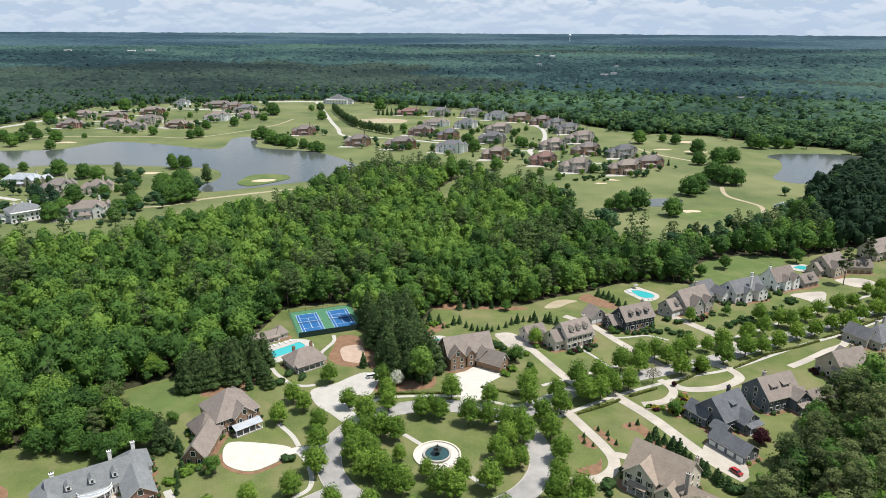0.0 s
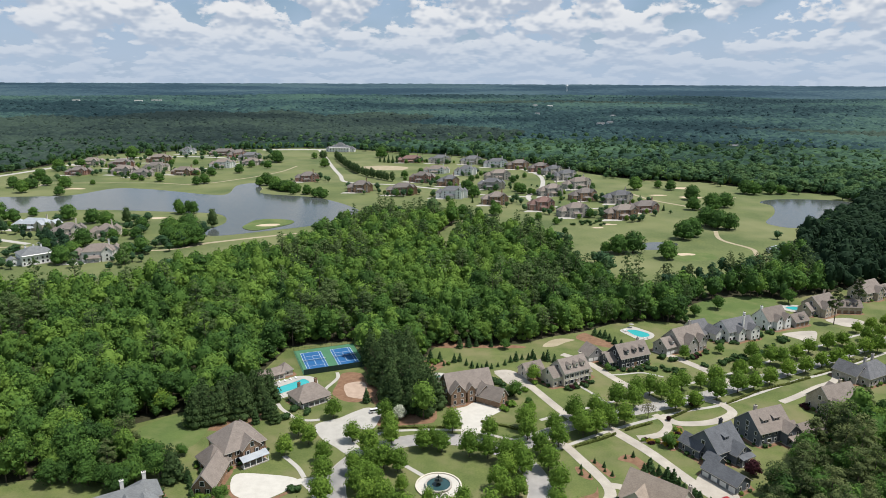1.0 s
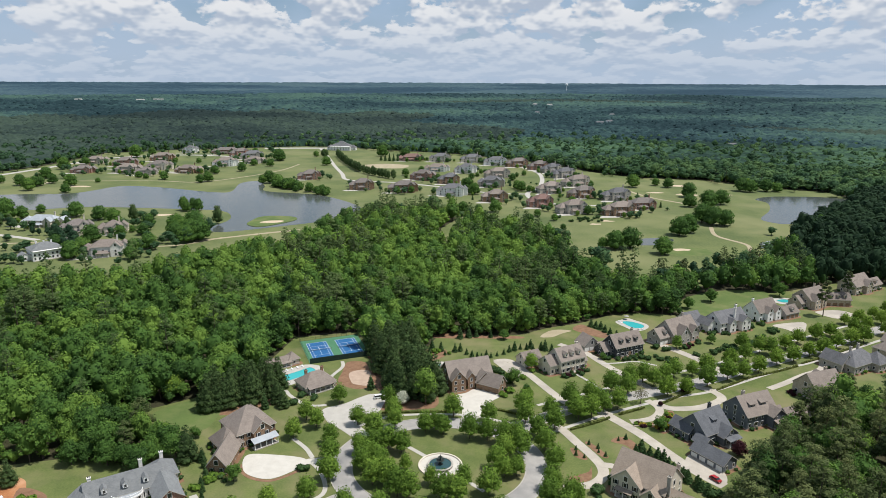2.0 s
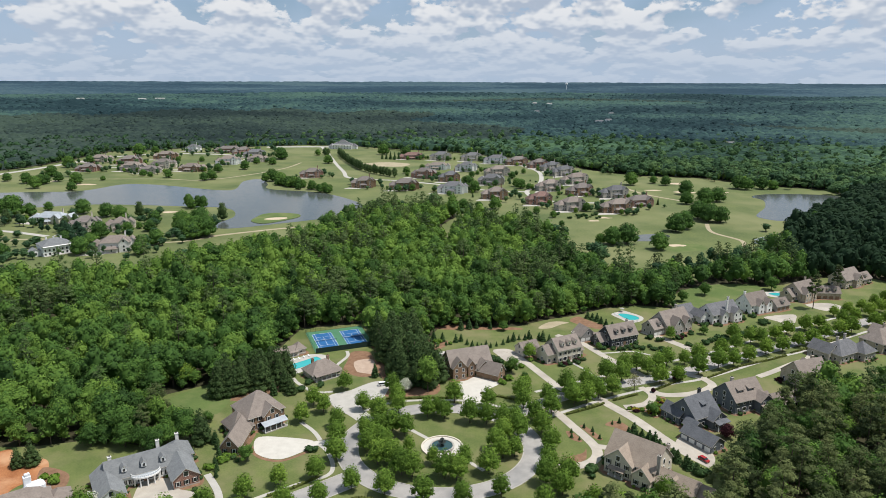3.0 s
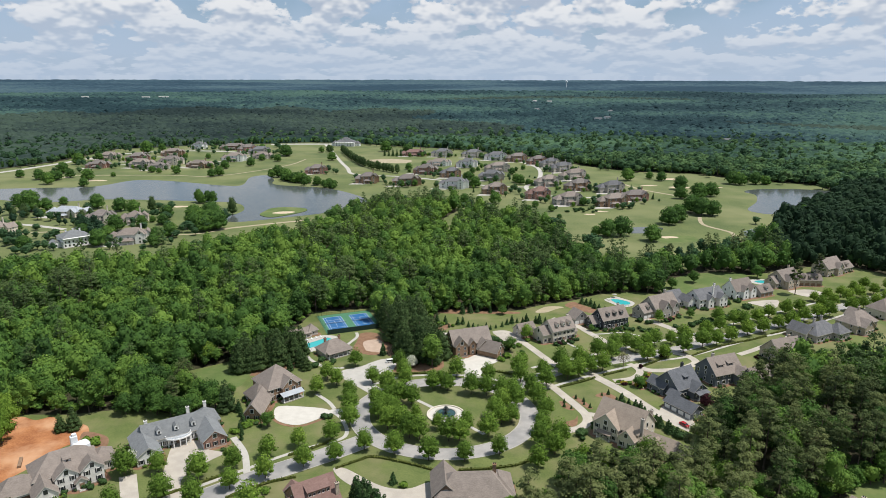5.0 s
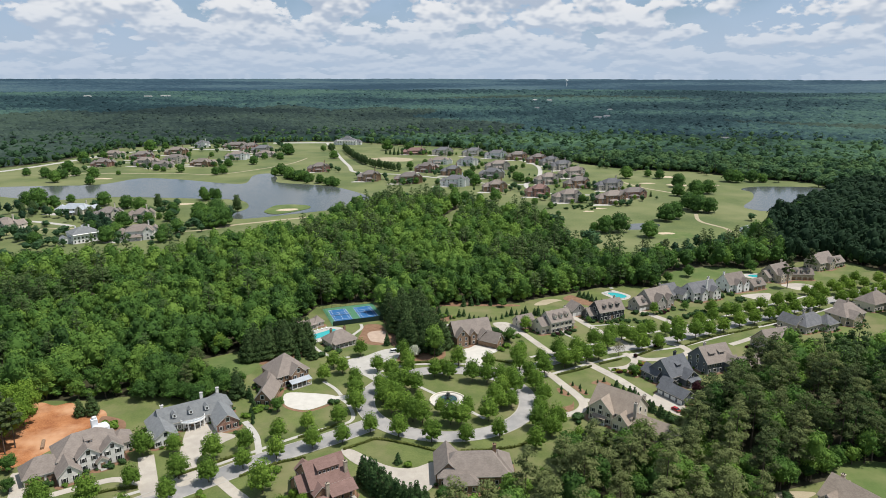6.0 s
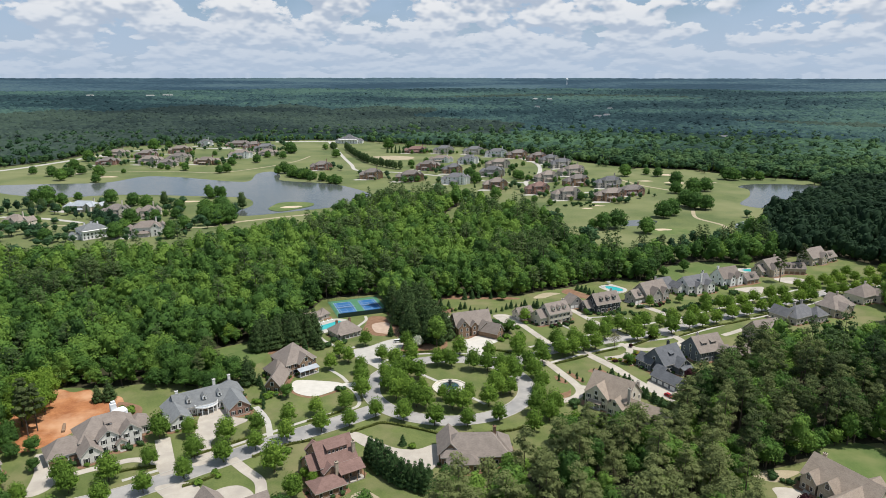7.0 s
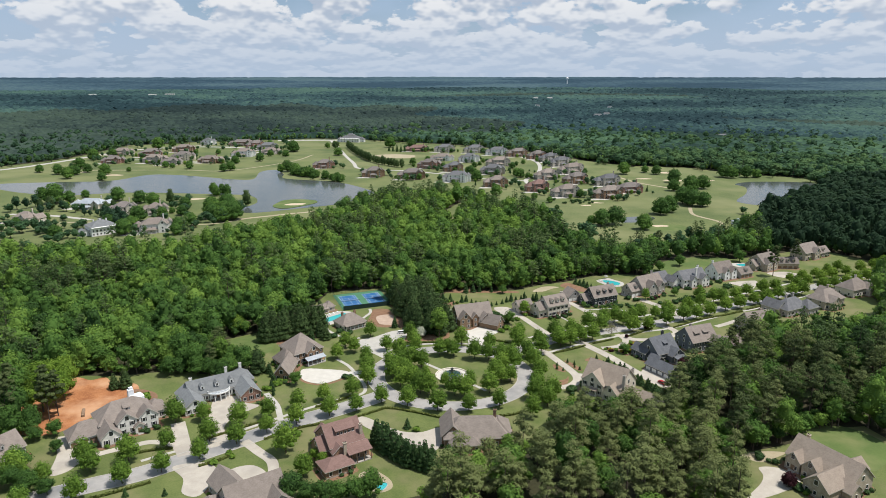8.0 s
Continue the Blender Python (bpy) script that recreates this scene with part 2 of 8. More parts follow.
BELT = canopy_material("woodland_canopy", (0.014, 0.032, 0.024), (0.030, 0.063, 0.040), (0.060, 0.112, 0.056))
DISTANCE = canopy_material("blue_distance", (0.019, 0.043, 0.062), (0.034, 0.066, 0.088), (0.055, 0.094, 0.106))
LAWN = surface("mown_lawn", (0.076, 0.105, 0.029), (0.137, 0.160, 0.050), 0.07, 1.4, 0.95, 0.3, spread=(0.38, 0.62), third=(0.178, 0.166, 0.078), third_scale=0.045)
FAIRWAY = surface("fairway_grass", (0.074, 0.102, 0.035), (0.134, 0.156, 0.055), 0.016, 0.5, 0.95, 0.2, spread=(0.38, 0.6), third=(0.178, 0.184, 0.082), third_scale=0.010)
ROUGH_GRASS = surface("bright_green_turf", (0.070, 0.108, 0.030), (0.106, 0.148, 0.041), 0.05, 1.2, 0.95, 0.2, third=(0.145, 0.164, 0.060), third_scale=0.06)
MULCH = surface("pine_straw_mulch", (0.145, 0.080, 0.047), (0.26, 0.152, 0.092), 0.4, 5, 0.95, 0.4)
CLAY = surface("bare_red_clay", (0.25, 0.092, 0.036), (0.43, 0.19, 0.080), 0.12, 1.6, 0.95, 0.4, spread=(0.4, 0.62), third=(0.48, 0.27, 0.15), third_scale=0.07)
ASPHALT = surface("worn_asphalt", (0.275, 0.260, 0.245), (0.37, 0.352, 0.332), 0.15, 7, 0.9, 0.2, third=(0.19, 0.19, 0.19), third_scale=0.06)
CONCRETE = surface("pale_concrete", (0.36, 0.34, 0.305), (0.46, 0.435, 0.395), 0.25, 5, 0.85, 0.15)
DRIVE = surface("driveway_concrete", (0.36, 0.32, 0.27), (0.47, 0.425, 0.36), 0.2, 4, 0.85, 0.15, third=(0.33, 0.295, 0.255), third_scale=0.08)
BRIGHT_PAVING = surface("cream_gravel_paving", (0.46, 0.43, 0.38), (0.55, 0.52, 0.465), 0.3, 6, 0.9, 0.15)
PATH_EARTH = surface("sand_path", (0.28, 0.235, 0.15), (0.40, 0.34, 0.235), 0.1, 2, 0.95, 0.2)
PLAY_SAND = surface("play_area_sand", (0.34, 0.25, 0.19), (0.46, 0.35, 0.27), 0.3, 3, 0.95, 0.15)
SAND = surface("bunker_sand", (0.42, 0.33, 0.22), (0.55, 0.45, 0.33), 0.1, 3, 0.95, 0.1)
COURT_GREEN = surface("court_green_paint", (0.055, 0.16, 0.085), (0.075, 0.20, 0.11), 0.2, 6, 0.8, 0.05)
COURT_BLUE = surface("court_blue_paint", (0.014, 0.090, 0.235), (0.020, 0.115, 0.285), 0.2, 6, 0.75, 0.05)
WHITE = surface("white_paint", (0.72, 0.72, 0.70), (0.82, 0.81, 0.79), 0.5, 8, 0.6, 0.05)
BLACK = surface("black_metal", (0.015, 0.015, 0.017), (0.03, 0.03, 0.032), 1, 9, 0.5, 0.05)
NET_MESH = surface("grey_net", (0.05, 0.07, 0.09), (0.09, 0.12, 0.15), 0.6, 6, 0.9, 0.1)
FENCE_CLOTH = surface("dark_green_windscreen", (0.012, 0.028, 0.022), (0.02, 0.042, 0.032), 0.6, 6, 0.9, 0.1)
STONE = surface("grey_stone", (0.27, 0.25, 0.22), (0.46, 0.42, 0.37), 0.8, 5, 0.85, 0.35)
BEIGE = surface("beige_stone_veneer", (0.30, 0.25, 0.19), (0.50, 0.43, 0.34), 0.7, 3.5, 0.85, 0.35)
TIMBER = surface("weathered_timber", (0.17, 0.11, 0.07), (0.30, 0.2, 0.13), 0.8, 7, 0.85, 0.3)
SIDING_WHITE = surface("white_siding", (0.66, 0.66, 0.64), (0.78, 0.78, 0.76), 0.4, 5, 0.6, 0.08)
SIDING_GREY = surface("grey_siding", (0.24, 0.235, 0.22), (0.34, 0.33, 0.31), 0.4, 5, 0.7, 0.08)
SIDING_SLATE = surface("slate_blue_siding", (0.085, 0.10, 0.12), (0.135, 0.15, 0.172), 0.4, 5, 0.7, 0.08)
SIDING_DARK = surface("near_black_siding", (0.03, 0.034, 0.04), (0.055, 0.06, 0.068), 0.4, 5, 0.65, 0.08)
STUCCO = surface("cream_stucco", (0.50, 0.45, 0.37), (0.64, 0.585, 0.49), 0.4, 5, 0.85, 0.12)
BRICK_BROWN = brickwork("brown_brick", (0.16, 0.088, 0.052), (0.29, 0.175, 0.105), (0.34, 0.29, 0.23))
BRICK_RED = brickwork("red_brick", (0.205, 0.098, 0.074), (0.30, 0.152, 0.114), (0.42, 0.34, 0.28))
BRICK_WHITE = brickwork("painted_white_brick", (0.62, 0.60, 0.56), (0.74, 0.72, 0.68), (0.6, 0.58, 0.55))
ROOF_TAUPE = shingles("taupe_shingles", (0.172, 0.144, 0.125), (0.240, 0.202, 0.176))
ROOF_TAN = shingles("tan_shingles", (0.235, 0.188, 0.150), (0.315, 0.258, 0.208))
ROOF_GREY = shingles("grey_shingles", (0.095, 0.095, 0.1), (0.15, 0.15, 0.157))
ROOF_BLUE = shingles("blue_grey_slate", (0.145, 0.152, 0.156), (0.210, 0.217, 0.220))
ROOF_DARK = shingles("charcoal_shingles", (0.082, 0.086, 0.095), (0.128, 0.133, 0.144))
ROOF_RED = shingles("red_brown_shingles", (0.150, 0.092, 0.078), (0.205, 0.128, 0.110))
ROOF_BROWN = shingles("brown_shingles", (0.130, 0.113, 0.104), (0.186, 0.163, 0.150))
TRIM = surface("cream_trim_paint", (0.46, 0.43, 0.38), (0.58, 0.55, 0.50), 0.5, 8, 0.6, 0.05)
ROOF_TIN = surface("pale_blue_standing_seam_roof", (0.33, 0.355, 0.385), (0.43, 0.455, 0.48), 0.3, 3, 0.55, 0.05, metallic=0.2)


def glass_dark():
    m, n, l, b = material("window_glass", 0.06, 0.0, 0.6)
    b.inputs["Base Color"].default_value = (0.02, 0.024, 0.028, 1)
    return m


def water(name, colour, rough, wave):
    m, n, l, b = material(name, rough, 0.0, 0.5)
    b.inputs["Base Color"].default_value = (*colour, 1)
    b.inputs["IOR"].default_value = 1.33
    geo = n.new("ShaderNodeNewGeometry")
    t = n.new("ShaderNodeTexNoise")
    l.new(geo.outputs["Position"], t.inputs["Vector"])
    t.inputs["Scale"].default_value, t.inputs["Detail"].default_value = wave, 4
    bp = n.new("ShaderNodeBump")
    bp.inputs["Strength"].default_value, bp.inputs["Distance"].default_value = 0.25, 0.12
    l.new(t.outputs["Fac"], bp.inputs["Height"])
    l.new(bp.outputs[0], b.inputs["Normal"])
    return m


GLASS = glass_dark()
LAKE = water("lake_water", (0.075, 0.085, 0.082), 0.12, 0.5)
POOL = water("pool_water", (0.045, 0.36, 0.37), 0.08, 1.2)
FOUNTAIN_WATER = water("fountain_water", (0.03, 0.07, 0.075), 0.08, 2.0)
PAINT_WHITE = surface("white_car_paint", (0.72, 0.72, 0.72), (0.8, 0.8, 0.8), 0.3, 2, 0.25, 0.0, spec=0.6)
PAINT_RED = surface("red_car_paint", (0.30, 0.012, 0.012), (0.36, 0.02, 0.018), 0.3, 2, 0.25, 0.0, spec=0.6)
RUBBER = surface("tyre_rubber", (0.018, 0.018, 0.018), (0.035, 0.035, 0.035), 2, 12, 0.9, 0.1)
BRONZE = surface("dark_bronze", (0.03, 0.04, 0.036), (0.075, 0.085, 0.075), 2, 9, 0.5, 0.2, metallic=0.6)
TARP = surface("white_house_wrap", (0.6, 0.62, 0.64), (0.78, 0.79, 0.8), 0.6, 5, 0.6, 0.2)

# ---- mesh tools ----


def link(name, bm, mat, parent=None):
    me = bpy.data.meshes.new(name)
    bm.to_mesh(me)
    bm.free()
    for m in mat if isinstance(mat, (list, tuple)) else (mat,):
        me.materials.append(m)
    ob = new(name, me)
    ob.parent = parent
    return ob


def part(name, bm, mat, parent, label=""):
    ob = link(name, bm, mat, parent)
    if label:
        ob["label"] = label
    return ob


def again(name, me, parent, m, label=""):
    """One more piece on a shared mesh, at the pose m within its parent."""
    ob = new(name, me)
    ob.parent, ob.matrix_local = parent, m
    if label:
        ob["label"] = label
    return ob


def mesh_of(name, bm, mat):
    me = bpy.data.meshes.new(name)
    bm.to_mesh(me)
    bm.free()
    for m in mat if isinstance(mat, (list, tuple)) else (mat,):
        me.materials.append(m)
    return me


def add_box(bm, cx, cy, z0, w, d, h, turn=0.0, bevel=0.0):
    m = Matrix.Translation((cx, cy, z0 + h / 2)) @ Matrix.Rotation(radians(turn), 4, "Z") @ Matrix.Diagonal((w, d, h, 1))
    vs = bmesh.ops.create_cube(bm, size=1, matrix=m)["verts"]
    if bevel:
        es = list({e for v in vs for e in v.link_edges})
        bmesh.ops.bevel(bm, geom=es, offset=bevel, segments=1, affect="EDGES")
    return bm


def add_tube(bm, x, y, z0, r0, r1, h, n=8):
    m = Matrix.Translation((x, y, z0 + h / 2))
    bmesh.ops.create_cone(bm, cap_ends=True, segments=n, radius1=r0, radius2=r1, depth=h, matrix=m)
    return bm


def spline(points, closed=False, steps=6):
    """A smooth line through a few points (Catmull-Rom)."""
    p = [Vector((q[0], q[1])) for q in points]
    n, out = len(p), []
    for i in range(n if closed else n - 1):
        a, b = p[(i - 1) % n if closed else max(i - 1, 0)], p[i]
        c, d = p[(i + 1) % n], p[(i + 2) % n if closed else min(i + 2, n - 1)]
        for s in range(steps):
            t = s / steps
            out.append(0.5 * (2 * b + (c - a) * t + (2 * a - 5 * b + 4 * c - d) * t * t + (3 * b - a - 3 * c + d) * t**3))
    if not closed:
        out.append(p[-1])
    return out


LAID = []
PAVED = []


def level(z, pts):
    """The height for a new sheet, clear of those already laid beside or under it."""
    x0, x1 = min(p[0] for p in pts) - 6, max(p[0] for p in pts) + 6
    y0, y1 = min(p[1] for p in pts) - 6, max(p[1] for p in pts) + 6
    near = [q[4] for q in LAID if q[0] < x1 and q[1] > x0 and q[2] < y1 and q[3] > y0]
    while any(abs(z - q) < 0.0045 for q in near):
        z += 0.001
    LAID.append((x0, x1, y0, y1, z))
    return z


def paved(x, y, gap=0.8):
    """Whether a place lies on a drive, path or road."""
    for line, width, (x0, x1, y0, y1) in PAVED:
        if x < x0 - 9 or x > x1 + 9 or y < y0 - 9 or y > y1 + 9:
            continue
        if width is None:
            if bool(inside(line, np.array([x]), np.array([y]))[0]):
                return True
        elif min((x - q[0]) ** 2 + (y - q[1]) ** 2 for q in line) < (width / 2 + gap) ** 2:
            return True
    return False


def pave(line, width):
    xs, ys = [q.x for q in line], [q.y for q in line]
    PAVED.append(([(q.x, q.y) for q in line], width, (min(xs), max(xs), min(ys), max(ys))))


def patch(name, points, mat, z, label, category, smooth=True, thick=0.0, kind="structure"):
    """A flat area of ground with a rounded outline."""
    line = spline(points, True, 5) if smooth else [Vector((q[0], q[1])) for q in points]
    z = level(z, line)
    if category in ("driveway", "car park", "paving"):
        pave(line, None)
    bm = bmesh.new()
    face = bm.faces.new([bm.verts.new((q.x, q.y, z)) for q in line])
    if face.calc_area() and face.normal.z < 0:
        face.normal_flip()
    bm.normal_update()
    if face.normal.z < 0:
        bmesh.ops.reverse_faces(bm, faces=[face])
    if thick:
        ext = bmesh.ops.extrude_face_region(bm, geom=[face])
        bmesh.ops.translate(bm, verts=[v for v in ext["geom"] if isinstance(v, bmesh.types.BMVert)], vec=(0, 0, thick))
        bmesh.ops.recalc_face_normals(bm, faces=bm.faces)
    bmesh.ops.triangulate(bm, faces=bm.faces)
    return tagged(link(name, bm, mat), label, category, kind=kind)


def ribbon(name, points, width, mat, z, label, category, closed=False, kerb=None, height=0.0):
    """A road or path along a smooth line; with kerbs where asked."""
    line = spline(points, closed, 8)
    z = level(z, line)
    if category != "mulch":
        pave(line, width)
    n = len(line)
    sides = []
    for i, q in enumerate(line):
        a, b = line[(i - 1) % n] if closed or i else q, line[(i + 1) % n] if closed or i < n - 1 else q
        d = (b - a).normalized()
        sides.append(Vector((-d.y, d.x)))
    bm = bmesh.new()

    def strip(lo, hi, z0, z1):
        """A bar with top from lo to hi (sideways), between the heights."""
        rows = []
        for q, s in zip(line, sides):
            l, r = q + s * lo, q + s * hi
            rows.append([bm.verts.new((l.x, l.y, z1)), bm.verts.new((r.x, r.y, z1)), bm.verts.new((r.x, r.y, z0)), bm.verts.new((l.x, l.y, z0))])
        for i in range(n if closed else n - 1):
            a, b = rows[i], rows[(i + 1) % n]
            for k in range(4):
                bm.faces.new((a[k], a[(k + 1) % 4], b[(k + 1) % 4], b[k]))

    strip(-width / 2, width / 2, 0.0, z)
    bmesh.ops.recalc_face_normals(bm, faces=bm.faces)
    ob = tagged(link(name, bm, mat), label, category, kind="structure")
    if kerb:
        for side in (-1, 1):
            bm = bmesh.new()
            e = side * width / 2
            strip(min(e, e + side * 0.3), max(e, e + side * 0.3), 0.0, z + 0.13)
            bmesh.ops.recalc_face_normals(bm, faces=bm.faces)
            part("kerb", bm, kerb, ob)
    return ob


def inside(points, x, y):
    """Which of the places x, y (arrays) lie inside the outline."""
    hit = np.zeros(np.shape(x), bool)
    for (ax, ay), (bx, by) in zip(points, points[1:] + points[:1]):
        cross = (ay > y) != (by > y)
        hit ^= cross & (x < (bx - ax) * (y - ay) / ((by - ay) or 1e-9) + ax)
    return hit


# ---- the land ----
MID = (0.0, -260.0)


def hills(x, y):
    """The height of the land: level about the lakes, then raised in low ridges so that its edge meets the horizon in
    the camera's view.
    """
    d = np.hypot(np.asarray(x, float) - MID[0], np.asarray(y, float) - MID[1])
    t = np.clip((d - 1590) / 3210, 0, 1)
    bend = 0.34 * np.sin(x / 610 + 1.0) + 0.2 * np.sin(x / 247 + y / 900) + 0.45 * np.sin(x / 1500 + 2.0)
    ridge = np.sin(2 * np.pi * (d / 700 + bend)) * (0.65 + 0.35 * np.sin(x / 830 + d / 640)) + 0.4 * np.sin(2 * np.pi * (d / 390 - 0.8 * bend) + 1.3)
    return 114 * t**0.92 + 6 * (ridge + 0.8) * np.clip((d - 1590) / 900, 0, 1) * (1 - 0.85 * t)


def raw_mesh(name, verts, loops, starts, totals, mats, tint=None, index=None):
    """A mesh straight from arrays."""
    me = bpy.data.meshes.new(name)
    me.vertices.add(len(verts))
    me.vertices.foreach_set("co", np.ascontiguousarray(verts, np.float32).ravel())
    me.loops.add(len(loops))
    me.loops.foreach_set("vertex_index", np.ascontiguousarray(loops, np.int32))
    me.polygons.add(len(starts))
    me.polygons.foreach_set("loop_start", np.ascontiguousarray(starts, np.int32))
    if index is not None:
        me.polygons.foreach_set("material_index", np.ascontiguousarray(index, np.int32))
    for m in mats:
        me.materials.append(m)
    me.update(calc_edges=True)
    if tint is not None:
        a = me.attributes.new("tint", "FLOAT", "FACE")
        a.data.foreach_set("value", np.ascontiguousarray(tint, np.float32))
    return me


def grid_mesh(name, x, y, z, *mats, which=None):
    """A sheet from a grid of places; which: the material by place."""
    r, c = x.shape
    verts = np.stack([x, y, z], -1).reshape(-1, 3)
    i = np.arange(r * c).reshape(r, c)
    q = np.stack([i[:-1, :-1], i[:-1, 1:], i[1:, 1:], i[1:, :-1]], -1).reshape(-1, 4)
    index = None if which is None else which[:-1, :-1].ravel()
    return raw_mesh(name, verts, q.ravel(), np.arange(len(q)) * 4, None, mats, index=index)


ring = np.r_[0.5, 60, 160, 320, 600, 900, np.linspace(1200, 4800, 60)]
turn = np.linspace(0, 2 * np.pi, 145)
gr, ga = np.meshgrid(ring, turn, indexing="ij")
gx, gy = MID[0] - gr * np.sin(ga), MID[1] + gr * np.cos(ga)
ground = new("ground", grid_mesh("ground", gx, gy, hills(gx, gy), WOODS_FLOOR))
tagged(ground, "leaf-strewn woodland ground rolling to the horizon", "ground", kind="structure")

# outlines of the open land among the woods
TOWN = [(-215, -170), (-196, -70), (-205, -30), (-201, -1), (-166, -1), (-142, 5), (-128, 2), (-118, -1), (-112, 14), (-112, 24), (-128, 31), (-132, 44), (-112, 58), (-98, 50),
        (-90, 40), (-80, 47), (-74, 62), (-84, 80), (-95, 85), (-90, 100), (-84, 133), (-46, 143), (-37, 100), (-34, 68), (-8, 47), (-2, 57), (-5, 85), (-8, 118),
        (-2, 136), (45, 138), (64, 150), (84, 158), (105, 172), (128, 178), (150, 172), (166, 196), (190, 206), (216, 216), (246, 226), (275, 238), (300, 250), (318, 248),
        (332, 226), (345, 206), (348, 186), (290, 140), (276, 96), (244, 52), (224, 50), (206, 42), (180, 46), (157, 32), (124, 0), (105, -18), (99, -34), (90, -48), (80, -57), (66, -58), (46, -60), (33, -68), (21, -70),
        (19, -86), (-10, -99), (-24, -104), (-36, -107), (-50, -108), (-58, -118), (-62, -170)]
EAST_LOT = [(100, -116), (102, -84), (112, -72), (126, -68), (144, -62), (158, -52), (176, -50), (184, -75), (170, -120)]
GOLF = [(-760, 270), (-480, 222), (-400, 214), (-340, 212), (-289, 216), (-231, 220), (-213, 236), (-197, 258), (-188, 284), (-168, 318), (-132, 326), (-119, 367), (-104, 417), (-87, 459), (-73, 501), (-3, 502), (28, 462),
        (56, 430), (86, 392), (98, 330), (106, 287), (119, 258), (134, 226), (150, 222), (168, 226), (214, 250), (249, 268), (300, 330), (322, 380), (366, 440), (425, 505), (505, 580), (520, 660), (440, 706),
        (384, 780), (300, 792), (244, 856), (178, 972), (122, 1034), (16, 1134), (-104, 1190), (-206, 1252), (-300, 1272), (-414, 1230), (-545, 1190), (-668, 1115),
        (-670, 930), (-690, 850), (-720, 790), (-800, 640)]
GLADE = [(-22, 350), (14, 470), (28, 440), (4, 352)]
WEST_GREEN = [(150, 180), (172, 168), (205, 190), (228, 222), (200, 226), (168, 210)]
patch("lawn", TOWN, LAWN, 0.03, "mown residential lawns between houses and driveways", "lawn", False)
patch("lawn", EAST_LOT, LAWN, 0.03, "mown lawn in a clearing of pine woods", "lawn", False)
patch("golf_course", GOLF, FAIRWAY, 0.03, "pale green mown golf course with worn patches", "grass", False)
patch("glade", GLADE, FAIRWAY, 0.03, "small grassy glade in the woods", "grass")

# water
LAKE_W = [(-620, 600), (-545, 622), (-475, 634), (-445, 692), (-400, 690), (-352, 670), (-300, 646), (-278, 652), (-287, 725), (-268, 746), (-246, 700), (-232, 655), (-155, 624),
          (-96, 545), (-104, 500), (-125, 462), (-165, 434), (-212, 408), (-232, 424), (-224, 470), (-246, 515), (-300, 527), (-408, 537), (-475, 516), (-560, 545)]
LAKE_E = [(342, 468), (344, 487), (374, 532), (394, 580), (390, 604), (408, 622), (439, 629), (490, 622), (510, 590), (450, 530), (390, 470), (357, 455)]
patch("lake", LAKE_W, LAKE, 0.09, "still grey-blue lake winding through the golf course", "lake")
patch("lake", LAKE_E, LAKE, 0.09, "still blue pond beside a fairway", "lake")
patch("pond", [(168, 366), (190, 388), (215, 386), (206, 368), (186, 360)], LAKE, 0.09, "small dark pond among golf course trees", "pond")
patch("island_green", [(-199, 444), (-199, 464), (-195, 482), (-179, 488), (-159, 482), (-154, 468), (-166, 448), (-184, 432)], ROUGH_GRASS, 0.12, "grassy island green in the lake", "grass", thick=0.35)
patch("sand_bunker", [(-188, 452), (-182, 461), (-168, 463), (-165, 457), (-174, 450)], SAND, 0.49, "pale sand bunker on the island green", "bunker")

# ---- roads and paving ----
ring_road = [(37.5 * math.cos(radians(a)) - 0.5, 33 * math.sin(radians(a)) + 0.5) for a in range(0, 360, 20)]
ribbon("ring_road", ring_road, 8.2, ASPHALT, 0.06, "worn grey asphalt road circling a round green", "road", True, CONCRETE)
ribbon("road", [(-34, -23), (-49, -34.5), (-69, -48), (-83, -59), (-103, -75), (-118, -86.5), (-135, -95), (-150, -103), (-190, -124)], 10.0, ASPHALT, 0.07, "grey asphalt residential street with concrete kerbs", "road", False, CONCRETE)
ribbon("boulevard", [(30, 26), (54, 44), (77, 55), (101, 64), (126, 74.5), (164, 95), (200, 114), (258, 147), (345, 194), (430, 240)], 7.2, ASPHALT, 0.07, "grey asphalt boulevard between rows of trees", "road", False, CONCRETE)
patch("car_park", [(-53, 45), (-44, 51), (-38, 57), (-32, 61), (-26, 57), (-26.5, 48), (-29, 41), (-37, 42), (-36, 33), (-30.5, 24), (-33.5, 18.5), (-42, 27), (-49, 34)], CONCRETE, 0.10, "pale concrete car park beside the pavilion", "car park")
ribbon("sidewalk", [(-52, 4), (-45, -5), (-42, -19), (-54, -27), (-67, -36), (-88, -53), (-104, -66), (-122, -78)], 1.7, CONCRETE, 0.09, "pale concrete footpath along the street", "footpath")
ribbon("sidewalk", [(-38, 27), (-28, 36), (-15, 40.5), (12, 40.5), (31, 33.5), (40, 40)], 1.7, CONCRETE, 0.09, "pale concrete footpath round the circle", "footpath")
ribbon("sidewalk", [(46, 25), (74, 42), (108, 58), (131, 66), (174, 90), (201, 103), (262, 138), (340, 182)], 1.8, CONCRETE, 0.09, "pale concrete footpath beside clipped hedges", "footpath")
ribbon("sidewalk", [(44, 50), (76, 66), (110, 82), (148, 100), (196, 128), (260, 163)], 1.8, CONCRETE, 0.09, "pale concrete footpath along the boulevard", "footpath")
ribbon("driveway", [(48, 33), (52, 26.8), (56, 17), (60, 7), (62, -1), (60.5, -7.5), (55, -12.5), (45, -14.5)], 4.2, DRIVE, 0.10, "pale concrete driveway curving round a lawn", "driveway")
